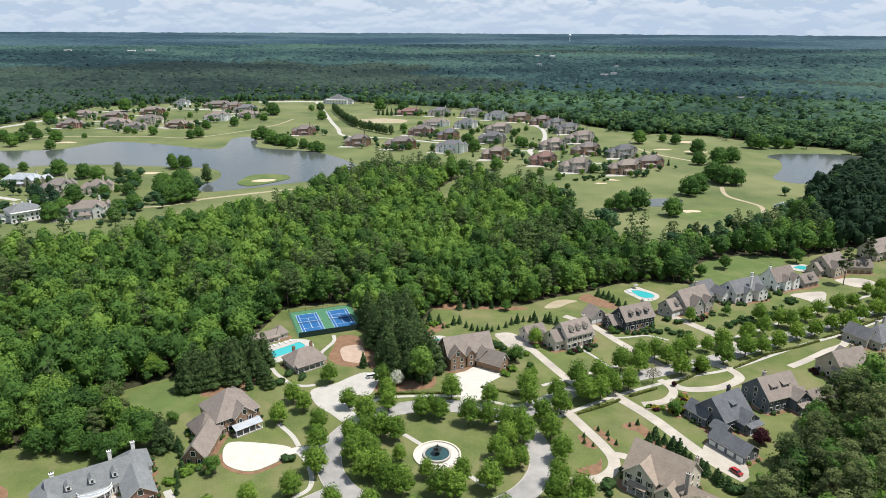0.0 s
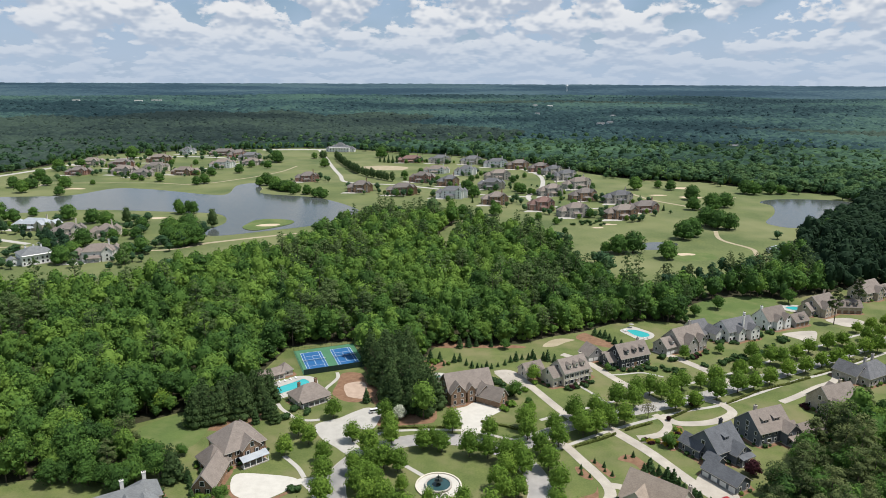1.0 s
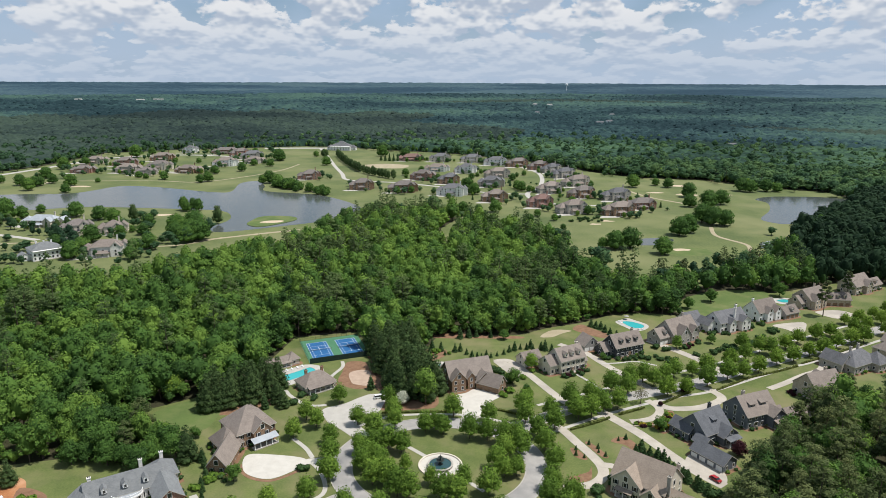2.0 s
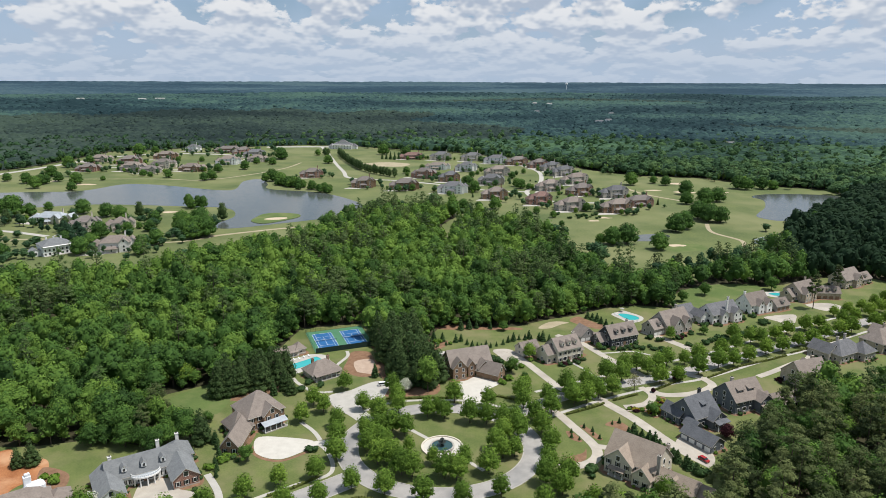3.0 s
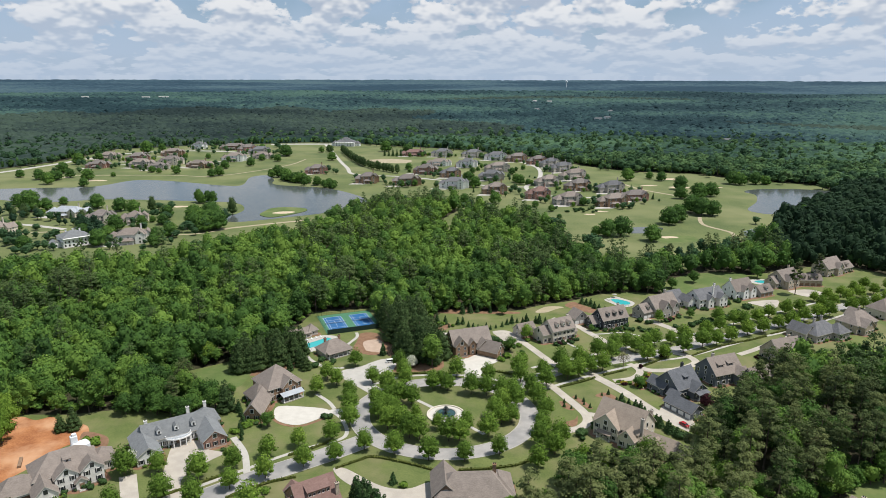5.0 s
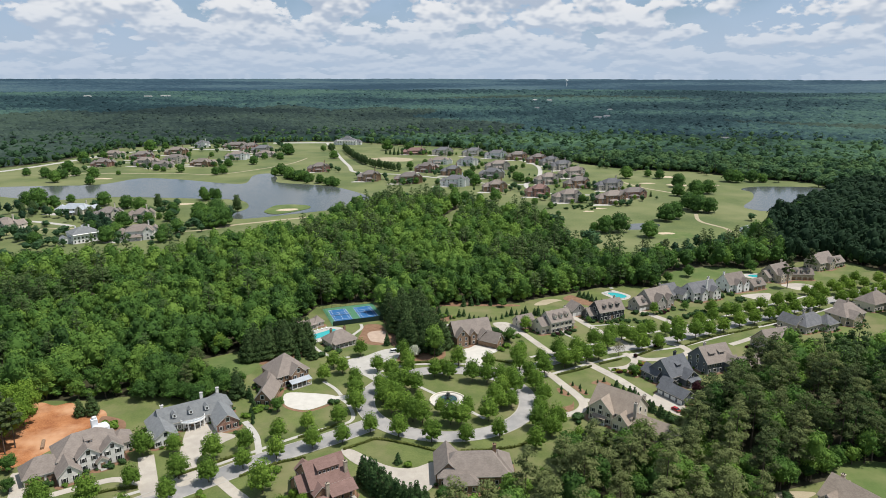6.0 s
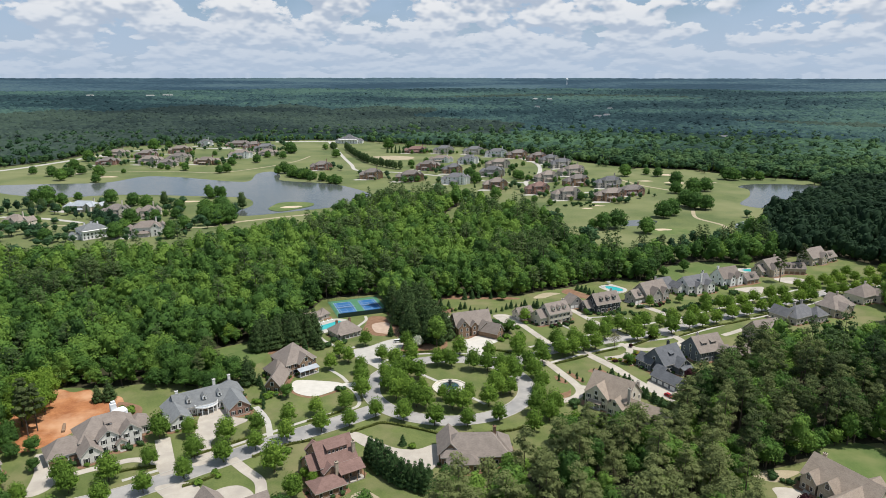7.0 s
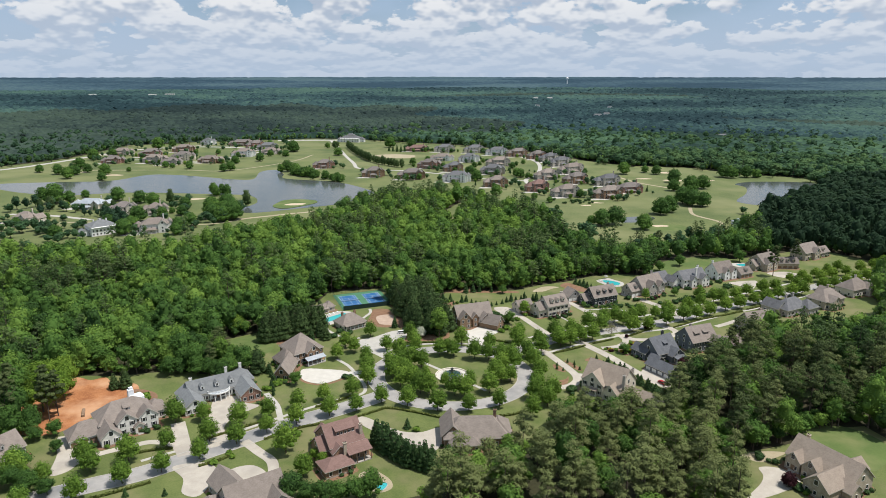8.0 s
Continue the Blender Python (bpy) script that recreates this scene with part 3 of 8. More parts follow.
ribbon("driveway", [(61, 1), (66, 0), (72, -4)], 3.6, DRIVE, 0.11, "short pale concrete driveway spur", "driveway")
ribbon("driveway", [(70, 47), (75, 39), (84, 24), (92, 6), (98, -5), (104, -13)], 5.0, DRIVE, 0.10, "straight pale concrete driveway to a garage", "driveway")
ribbon("driveway", [(28, 99.5), (36, 100), (44, 84), (54, 60), (60, 49)], 4.2, DRIVE, 0.10, "pale concrete driveway between two houses", "driveway")
ribbon("driveway", [(66, 124), (78, 112), (86, 95), (95, 78), (101, 67)], 4.2, DRIVE, 0.10, "pale concrete driveway between two houses", "driveway")
ribbon("driveway", [(118, 130), (127, 118), (136, 104), (143, 88)], 5.0, DRIVE, 0.10, "pale concrete driveway up to a stone house", "driveway")
patch("driveway", [(95.5, 4), (100.4, 9.6), (103.2, 4.4), (107.4, -3.6), (105.5, -11), (100.5, -9), (97.5, -3)], DRIVE, 0.115, "pale concrete apron before a row of garage doors", "driveway")
patch("driveway", [(6.5, 58.5), (12, 62.5), (17.2, 66.6), (27.6, 59.6), (21, 51), (15.5, 36), (9.5, 36), (9.5, 46)], BRIGHT_PAVING, 0.10, "bright concrete forecourt before a brick house", "driveway")
patch("driveway", [(201, 156), (222, 161), (218, 150), (210, 140), (206, 148)], DRIVE, 0.10, "pale concrete garage forecourt", "driveway")
patch("driveway", [(240, 181), (256, 184), (262, 176), (250, 168), (243, 171)], DRIVE, 0.10, "pale concrete garage forecourt", "driveway")
patch("forecourt", [(-76, 7), (-75, -3), (-70, -8), (-63, -9.5), (-57, -5.5), (-53, -0.5), (-53, 4.5), (-64, 7)], BRIGHT_PAVING, 0.10, "bright cream paved turning court", "driveway")
ribbon("driveway", [(-57, -1), (-51, 2.5), (-42.5, 4)], 3.6, BRIGHT_PAVING, 0.10, "bright cream paved drive to a turning court", "driveway")
patch("forecourt", [(-110, -25), (-100, -23), (-96, -29), (-88, -32), (-92, -38), (-98, -50), (-93, -63), (-99, -68), (-104, -54), (-108, -40)], DRIVE, 0.10, "pale concrete forecourt with a paved square", "driveway")
patch("forecourt", [(-164, -60), (-150, -64), (-147, -74), (-146, -84), (-152, -88), (-157, -74)], DRIVE, 0.10, "pale concrete garage forecourt", "driveway")
ribbon("driveway", [(-150, -84), (-142, -74), (-132, -68), (-124, -64), (-114, -66), (-108, -73)], 3.4, DRIVE, 0.10, "pale concrete drive sweeping past a stone house", "driveway")
ribbon("driveway", [(-119, -48), (-114, -58), (-106, -74)], 6.0, DRIVE, 0.11, "tan paved drive between two houses", "driveway")
ribbon("path", [(-88, -20), (-80, -32), (-75, -46)], 2.6, CONCRETE, 0.10, "curving pale concrete garden path", "footpath")
patch("forecourt", [(-38, -43), (-27, -52), (-20, -55.5), (-13, -55.5), (-5.5, -52), (-4.5, -64), (-9, -72), (-15, -73), (-20, -67), (-27, -60), (-38, -51), (-43, -43)], DRIVE, 0.11, "pale concrete garage forecourt", "driveway")
patch("forecourt", [(-86, -86), (-83, -82), (-77, -81), (-71, -86), (-72, -92), (-80, -90)], DRIVE, 0.10, "pale concrete court behind a stone house", "driveway")
ribbon("driveway", [(-86, -63), (-78, -71), (-71, -78), (-68, -87), (-66, -96)], 4.2, DRIVE, 0.10, "pale concrete driveway beside a red-roofed house", "driveway")
patch("forecourt", [(-108, -82), (-97, -79), (-90, -85), (-91, -100), (-98, -99), (-101, -90)], DRIVE, 0.10, "pale concrete drive round a house", "driveway")
patch("forecourt", [(117, -81.5), (125, -82.5), (128, -91), (118.5, -97.4), (107, -102), (104, -101), (112.5, -92.5), (116, -87)], DRIVE, 0.10, "pale concrete driveway of a stone house", "driveway")
ribbon("path", [(-15.5, 16), (-5.5, 6.2)], 1.8, CONCRETE, 0.10, "straight concrete path to the fountain", "footpath")
ribbon("path", [(6, -6), (16, -17)], 1.6, CONCRETE, 0.10, "straight concrete path to the fountain", "footpath")
ribbon("path", [(-61, 20), (-54, 12), (-50, 5)], 1.8, CONCRETE, 0.11, "curved concrete garden path", "footpath")
ribbon("path", [(-74, 64.5), (-71, 59.5), (-67, 55), (-62.8, 50.8), (-57.4, 48.8), (-52, 49.6)], 1.8, CONCRETE, 0.105, "pale footpath round the pool pavilion", "footpath")
ribbon("path", [(-55, 74), (-54.4, 81), (-50.8, 92), (-52, 99)], 1.8, CONCRETE, 0.10, "winding path to the tennis courts", "footpath")
ribbon("path", [(68, 84), (72, 77), (77, 66)], 1.4, CONCRETE, 0.10, "straight front walk to a colonial house", "footpath")
ribbon("path", [(84, 97), (92, 98), (103, 100), (112, 95)], 1.3, CONCRETE, 0.10, "curved front walk across a lawn", "footpath")
ribbon("road", [(98, 55), (103, 48), (112, 47.5), (121, 50), (131, 57.5), (129, 66), (122, 71)], 4.2, DRIVE, 0.10, "pale concrete lane off the boulevard", "driveway")
ribbon("lane", [(95.5, 55.5), (98.4, 49.5), (97.8, 44.0), (93.2, 38.4), (87.2, 35.9), (82.5, 35.2)], 3.6, DRIVE, 0.105, "pale concrete lane curving past flower beds", "driveway")
ribbon("driveway", [(205, 108), (196, 92), (183, 84), (168, 74), (158, 68)], 3.4, DRIVE, 0.10, "pale concrete driveway by a hedged lawn", "driveway")

# ---- bare earth, beds ----
patch("clay_lot", [(-182, -58), (-188, -50), (-194, -40), (-197, -30), (-201, -20), (-199, -6), (-193, -7), (-186, -3), (-178, -6), (-172, -3), (-164, -11), (-158, -9), (-152, -12), (-148, -22), (-154, -28), (-156, -36), (-160, -46), (-168, -58)], CLAY, 0.06, "bare red clay building lot beside the woods", "earth")
patch("mulch_bed", [(-50, 73), (-39, 66), (-28, 74), (-36, 88), (-40, 98), (-49, 98), (-50, 86)], MULCH, 0.06, "red-brown mulch bed round a play area", "mulch")
patch("play_area", [(-46, 85), (-44, 74), (-41, 71), (-34, 71), (-37, 87.5)], PLAY_SAND, 0.09, "pale sand play area with a low border", "play area")
patch("mulch_bed", [(70, 18.5), (74, 22), (78, 20.5), (81, 14), (85.5, 6), (83, 4), (78.5, 7), (75.5, 15)], MULCH, 0.06, "pine-straw bed with young conifers", "mulch")
patch("mulch_bed", [(59, 17.5), (61.5, 17), (66.2, 7.5), (64.4, 5.8), (62, 9.5)], MULCH, 0.06, "pine-straw bed with young conifers", "mulch")
patch("mulch_bed", [(52.2, 13), (55, 12), (57.6, 5.6), (56, 4.4), (53, 7)], MULCH, 0.06, "pine-straw bed with young conifers", "mulch")
patch("mulch_bed", [(48, -8), (56, -4), (58, 0), (56, -9), (50, -11)], MULCH, 0.06, "pine-straw bed inside a driveway curve", "mulch")
patch("mulch_bed", [(-7, 134), (1, 139), (10, 140), (25, 137), (38, 137), (47, 135), (46, 132.5), (34, 132), (19, 132.5), (7, 132)], MULCH, 0.06, "pine-straw margin along the woods", "mulch")
patch("driveway", [(27.3, 99.3), (32.4, 101.0), (40.5, 90.7), (43.6, 81.5), (37.9, 79.4), (32.6, 87.5)], DRIVE, 0.085, "pale concrete forecourt beside a garage", "driveway", smooth=False)
patch("clay_lot", [(57, 135), (63, 144), (70, 147), (77, 145), (71, 141), (64, 135)], PATH_EARTH, 0.06, "bare sandy slope at the edge of the woods", "earth")
patch("mulch_bed", [(78, 148), (84.5, 156), (90, 149), (97, 141), (99, 134), (92, 134), (85, 139.5)], MULCH, 0.055, "dark mulch strip with a row of conifers", "mulch")
patch("mulch_bed", [(-11.2, 107), (-8, 115), (-0.7, 117), (3.1, 113.5), (1.4, 106), (-4.7, 100), (-10.4, 101)], MULCH, 0.06, "planted pine-straw bed behind a brick house", "mulch")
patch("mulch_bed", [(83, 32.5), (90, 31), (93, 25), (97, 27), (101, 33), (104, 44), (101, 44.5), (97, 36), (90, 33.6)], MULCH, 0.07, "colourful flower beds of a terraced garden", "flower bed")
patch("mulch_bed", [(-152, -16), (-140, -20), (-137, -30), (-146, -30)], MULCH, 0.06, "dark mulch bed with shrubs", "mulch")
patch("mulch_bed", [(-40, 113), (-35, 92), (-31, 68), (-21, 51), (-10, 47), (-3, 48), (-1, 56), (-5, 85), (-12, 112), (-24, 122)], MULCH, 0.045, "pine straw under a dense conifer grove", "mulch")
patch("mulch_bed", [(-108, 48), (-98, 40), (-82, 42), (-76, 54), (-77, 66), (-84, 78), (-100, 70)], MULCH, 0.045, "pine straw under a row of conifers", "mulch")
patch("mulch_bed", [(-26, 44.5), (-8, 46), (-2, 48.5), (-6, 54), (-24, 54)], MULCH, 0.06, "pine straw under dark conifers", "mulch")
ribbon("mulch_bed", [(-77, 0), (-74.5, -5), (-70, -9), (-63, -10.6), (-57, -7), (-52, -2)], 1.5, MULCH, 0.06, "brown mulch edging of a paved court", "mulch")
patch("west_lawn", [(-127, 42), (-113, 54), (-100, 49), (-98, 36), (-102, 26), (-122, 33)], ROUGH_GRASS, 0.06, "bright green back lawn at the edge of the woods", "lawn")
patch("bare_earth", [(113, -73.5), (118, -71), (124, -70), (132, -71), (126, -75), (119, -78)], PATH_EARTH, 0.05, "bare sandy earth along a lawn", "earth")
patch("east_lawn", [(144, -56), (166, -50), (176, -66), (160, -84), (150, -76)], ROUGH_GRASS, 0.06, "bright green back lawn at the edge of the woods", "lawn")
patch("hill_lawn", WEST_GREEN, ROUGH_GRASS, 0.06, "green back lawn below tall trees", "lawn")
patch("island_lawn", [(25 * math.cos(radians(a)), 21 * math.sin(radians(a)) + 0.5) for a in range(0, 360, 30)], LAWN, 0.05, "round lawn about a fountain", "lawn")
patch("corner_lawn", [(-40, -41), (-34, -37), (-28.5, -34.5), (-16, -38), (-5.5, -43), (-5, -49), (-8, -53), (-19, -55), (-30, -48)], LAWN, 0.06, "clipped lawn inside a low hedge", "lawn")

# ---- golf course details ----
ribbon("club_road", [(-265, 1240), (-225, 1090), (-184, 925), (-158, 830), (-143, 768), (-110, 748), (-60, 735), (10, 690)], 6.0, CONCRETE, 0.09, "pale road winding down to lakeside houses", "road")
ribbon("village_road", [(100, 950), (128, 928), (150, 860), (150, 790), (134, 700), (110, 640), (120, 580), (165, 560), (215, 560)], 6.5, CONCRETE, 0.09, "pale road winding through the village", "road")
ribbon("village_road", [(-62, 735), (10, 690), (60, 650), (110, 640)], 5.5, CONCRETE, 0.095, "pale road between village houses", "road")
ribbon("west_road", [(-800, 660), (-700, 745), (-660, 860), (-640, 960), (-600, 1050), (-500, 1090), (-380, 1060)], 12.0, CONCRETE, 0.09, "pale road along the west side of the golf course", "road")
ribbon("village_road", [(-600, 880), (-520, 870), (-440, 850), (-380, 900), (-360, 1000)], 5.0, CONCRETE, 0.09, "pale road between lakeside houses", "road")
ribbon("club_drive", [(-380, 1225), (-300, 1235), (-200, 1235)], 22.0, CONCRETE, 0.10, "pale car park before the clubhouse", "car park")
ribbon("cart_path", [(-560, 740), (-420, 745), (-350, 735), (-300, 790), (-262, 870), (-250, 950)], 3.4, PATH_EARTH, 0.08, "sandy cart path along the fairway", "path")
ribbon("cart_path", [(-440, 330), (-380, 360), (-300, 352), (-240, 352), (-205, 385)], 3.4, PATH_EARTH, 0.08, "tan lane beside white houses", "path")
ribbon("cart_path", [(-470, 400), (-420, 392), (-370, 372)], 6.0, CONCRETE, 0.085, "pale lane to white houses", "path")
ribbon("cart_path", [(-225, 370), (-180, 398), (-140, 420)], 5.0, PATH_EARTH, 0.08, "sandy bank along the lake dam", "path")
ribbon("cart_path", [(272, 440), (262, 400), (275, 365), (268, 340)], 4.0, PATH_EARTH, 0.08, "sandy cart path curving over the fairway", "path")
ribbon("cart_path", [(245, 690), (262, 620), (300, 560), (310, 520)], 4.5, PATH_EARTH, 0.08, "sandy cart path through golf course trees", "path")
for bx, by, br in ((-498, 690, 13), (-262, 700, 14), (-302, 492, 9), (282, 655, 10), (318, 640, 12), (360, 640, 12), (335, 716, 16), (172, 468, 7), (158, 452, 6), (208, 345, 9), (-560, 720, 10)):
    pts = [(bx + br * 1.2 * math.cos(a) * (0.6 + 0.55 * random.random()), by + br * 0.62 * math.sin(a) * (0.55 + 0.6 * random.random())) for a in np.linspace(0, 5.6, 9)]
    patch("sand_bunker", pts, SAND, 0.085, "pale sand bunker in the fairway", "bunker")
patch("green", [(188, 340), (210, 352), (232, 346), (228, 328), (200, 322)], ROUGH_GRASS, 0.07, "bright green putting green by a pond", "grass")
patch("pale_fairway", [(-150, 930), (-105, 960), (-60, 940), (-70, 900), (-120, 905)], PATH_EARTH, 0.06, "dry straw-coloured patch of fairway", "grass")

# ---- woods ----


def leaf_cloud(rng, lobes, count, size, flat=0.0, spread=(0.82, 1.07)):
    """Small leaf clumps over a set of lobes (centre, radii), facing outward: triangles, and a tone for each by its lobe."""
    weights = np.array([l[1][0] * l[1][1] + l[1][0] * l[1][2] for l in lobes])
    pick = rng.choice(len(lobes), count, p=weights / weights.sum())
    c = np.array([l[0] for l in lobes])[pick]
    r = np.array([l[1] for l in lobes])[pick]
    d = rng.normal(size=(count, 3))
    d[:, 2] = np.where(rng.random(count) < 0.78, np.abs(d[:, 2]), d[:, 2])
    d /= np.linalg.norm(d, axis=1, keepdims=True)
    p = c + d * r * rng.uniform(*spread, (count, 1))
    n = d / r
    n = n / np.linalg.norm(n, axis=1, keepdims=True) + rng.normal(scale=0.27, size=(count, 3)) + (0, 0, flat)
    n /= np.linalg.norm(n, axis=1, keepdims=True)
    a = np.cross(n, rng.normal(size=(count, 3)))
    a /= np.linalg.norm(a, axis=1, keepdims=True)
    b = np.cross(n, a)
    s = size * rng.uniform(0.6, 1.4, (count, 1))
    k = rng.uniform(0.6, 1.0, (count, 1))
    leaf = np.stack([p - a * s - b * s * k * 0.6, p + a * s - b * s * k * 0.6, p + b * s * k * 1.3 + n * s * 0.2], 1)
    return leaf.reshape(-1, 3), rng.normal(0, 0.065, len(lobes))[pick]


def ball(fineness):
    bm = bmesh.new()
    bmesh.ops.create_icosphere(bm, subdivisions=fineness, radius=1)
    v = np.array([q.co for q in bm.verts])
    f = np.array([[q.index for q in face.verts] for face in bm.faces])
    bm.free()
    return v, f


BALLS = [ball(2), ball(1)]


def core(rng, lobes, shrink=0.8):
    """Rough inner bodies of the lobes, so that the crown is not see-through."""
    vs, fs, base = [], [], 0
    for i, (c, r) in enumerate(lobes):
        v, f = BALLS[1 if i or r[0] < 1 else 0]
        vs.append(np.array(c) + v * rng.uniform(0.84, 1.1, (len(v), 1)) * np.array(r) * shrink)
        fs.append(f + base)
        base += len(v)
    return np.concatenate(vs), np.concatenate(fs)


def broad_lobes(rng, n, height, radius, bottom):
    """Lobes of a broad-leaved crown between bottom and height."""
    out = [((0, 0, (bottom + height) / 2), (radius * 0.72, radius * 0.72, (height - bottom) * 0.46))]
    for i in range(n):
        a, t = 2.4 * i + rng.uniform(-0.5, 0.5), rng.uniform(0.1, 0.9)
        off = radius * 0.68 * math.sqrt(max(0.05, 1 - 0.9 * t * t))
        r = radius * rng.uniform(0.28, 0.48) * (13 / max(n, 13)) ** 0.5
        out.append(((off * math.cos(a), off * math.sin(a), bottom + (height - bottom) * (0.2 + 0.66 * t)), (r, r, r * rng.uniform(0.75, 1.0))))
    return out


def dome_lobes(rng, height, radius):
    """Lobes of a broad crown that stands low over the ground, widest below its middle."""
    out = [((0, 0, height * 0.46), (radius * 0.8, radius * 0.8, height * 0.46))]
    for count, z, off, r in ((7, 0.26, 0.66, 0.36), (6, 0.52, 0.56, 0.36), (3, 0.78, 0.3, 0.32)):
        for k in range(count):
            a, rr = 6.283 * k / count + rng.uniform(-0.35, 0.35), radius * r * rng.uniform(0.8, 1.2)
            o = radius * off * rng.uniform(0.85, 1.15)
            out.append(((o * math.cos(a), o * math.sin(a), height * z * rng.uniform(0.9, 1.1)), (rr, rr, rr * 0.9)))
    return out


def pine_lobes(rng, height, radius, bottom):
    out = []
    for i in range(18):
        t = i / 17
        a, off = 2.4 * i + rng.uniform(-0.6, 0.6), radius * (0.74 - 0.56 * t * t) * rng.uniform(0.7, 1.2)
        r = radius * (0.40 - 0.10 * t) * rng.uniform(0.75, 1.2)
        out.append(((off * math.cos(a), off * math.sin(a), bottom + (height - bottom) * (0.05 + 0.92 * t)), (r, r, r * 0.6)))
    return out


def bough_lobes(rng, height, radius):
    """A broad conifer clothed to the ground: tiers of boughs under a rounded top."""
    out = [((0, 0, height * 0.45), (radius * 0.55, radius * 0.55, height * 0.42))]
    for i in range(6):
        t = i / 5
        ring, r = radius * 0.62 * (1 - t**1.5), radius * (0.52 - 0.27 * t)
        for k in range(5 if i < 4 else 3):
            a = 1.26 * k + 0.6 * i + rng.uniform(-0.3, 0.3)
            out.append(((ring * math.cos(a), ring * math.sin(a), height * (0.1 + 0.8 * t)), (r, r, r * rng.uniform(0.7, 1.0))))
    return out


def cone_lobes(height, radius, tiers=6):
    out = []
    for i in range(tiers):
        t = i / (tiers - 1)
        r = radius * (1 - 0.86 * t) + 0.12
        out.append(((0, 0, height * (0.1 + 0.84 * t)), (r, r, height * 0.78 / tiers)))
    return out


class Kind:
    """A tree's shape as arrays: leaves and inner bodies as triangles, trunk quads."""

    def __init__(self, seed, lobes, leaves, size, trunk, height, inner=0.8, flat=0.0, ring=4, bodies=99, spread=(0.82, 1.07)):
        rng = np.random.default_rng(seed)
        self.leaf, self.tone = leaf_cloud(rng, lobes, leaves, size, flat, spread)
        self.cv, self.cf = core(rng, lobes[:bodies], inner)
        a = np.linspace(0, 2 * np.pi, ring, endpoint=False)
        levels = [(0, trunk * 1.25), (height * 0.4, trunk * 0.8), (height * 0.85, trunk * 0.3)]
        self.tv = np.concatenate([np.stack([r * np.cos(a) + 0.04 * z * rng.uniform(-0.3, 0.3), r * np.sin(a), np.full(ring, z)], 1) for z, r in levels])
        self.tf = np.array([[k * ring + i, k * ring + (i + 1) % ring, (k + 1) * ring + (i + 1) % ring, (k + 1) * ring + i] for k in range(2) for i in range(ring)])


def forest_mesh(name, kinds, mats, places):
    """All the trees of a stand in one mesh. places: rows of kind, x, y, z, scale, stretch, turn, tint; mats: the leaves' materials by kind, then bark."""
    V, L, tot, tint, idx, base = [], [], [], [], [], 0
    leaf_mats = sorted(set(m for _, m in kinds))
    for k, (kind, mi) in enumerate(kinds):
        rows = places[places[:, 0] == k]
        if not len(rows):
            continue
        n = len(rows)
        c, s = np.cos(rows[:, 6]), np.sin(rows[:, 6])

        def put(v):
            x = v[None, :, 0] * c[:, None] - v[None, :, 1] * s[:, None]
            y = v[None, :, 0] * s[:, None] + v[None, :, 1] * c[:, None]
            out = np.stack([x * rows[:, 4:5] + rows[:, 1:2], y * rows[:, 4:5] + rows[:, 2:3], v[None, :, 2] * rows[:, 5:6] + rows[:, 3:4]], -1)
            return out.reshape(-1, 3)

        for verts, faces, mat in ((kind.leaf, np.arange(len(kind.leaf)).reshape(-1, 3), mi), (kind.cv, kind.cf, mi), (kind.tv, kind.tf, len(mats) - 1)):
            V.append(put(verts))
            f = (faces[None] + (np.arange(n) * len(verts))[:, None, None] + base).reshape(-1, faces.shape[1])
            L.append(f.ravel())
            tot.append(np.full(len(f), faces.shape[1]))
            # inner bodies tinted darker: the shade inside a crown put into colour
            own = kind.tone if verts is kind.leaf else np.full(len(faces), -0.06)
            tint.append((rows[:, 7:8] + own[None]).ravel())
            idx.append(np.full(len(f), mat))
            base += n * len(verts)
    tot = np.concatenate(tot)
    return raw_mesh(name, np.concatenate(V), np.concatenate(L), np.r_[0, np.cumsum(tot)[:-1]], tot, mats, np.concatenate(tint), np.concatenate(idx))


def kinds_at(lod):
    """Eight tree shapes at one fineness: five broad, three pine."""
    leaves, size, lobes = {0: (500, 0.5, 15), 1: (235, 0.7, 10), 2: (110, 1.15, 5), 6: (170, 0.8, 6), 3: (64, 1.5, 4), 4: (1050, 0.37, 16), 5: (80, 1.05, 4)}[lod]
    thin = 0.94 if lod == 4 else 1.0
    lod = {3: 2, 4: 0, 5: 2, 6: 1}.get(lod, lod)
    out = []
    for i in range(5):
        rng = np.random.default_rng(40 + i)
        h = (17, 19, 15, 20, 16)[i]
        out.append((Kind(60 + i, broad_lobes(rng, lobes, h, (5.4, 6.0, 5.0, 5.6, 6.4)[i], h * (0.1, 0.1, 0.08)[lod]), leaves, size, 0.3, h, (0.82, 0.84, 0.95)[lod] * thin, bodies=(7, 5, 1)[lod]), 0))
    for i in range(3):
        rng = np.random.default_rng(80 + i)
        h = (22, 25, 20)[i]
        out.append((Kind(90 + i, pine_lobes(rng, h, (4.9, 4.4, 5.3)[i], h * (0.42, 0.36, 0.2)[lod])[:: 1 if lod < 2 else 2], int(leaves * 1.3), size * 0.82, 0.3, h, (0.66, 0.75, 0.9)[lod], 0.3, bodies=(12, 6, 3)[lod], spread=(0.6, 1.28)), 1))
    return out


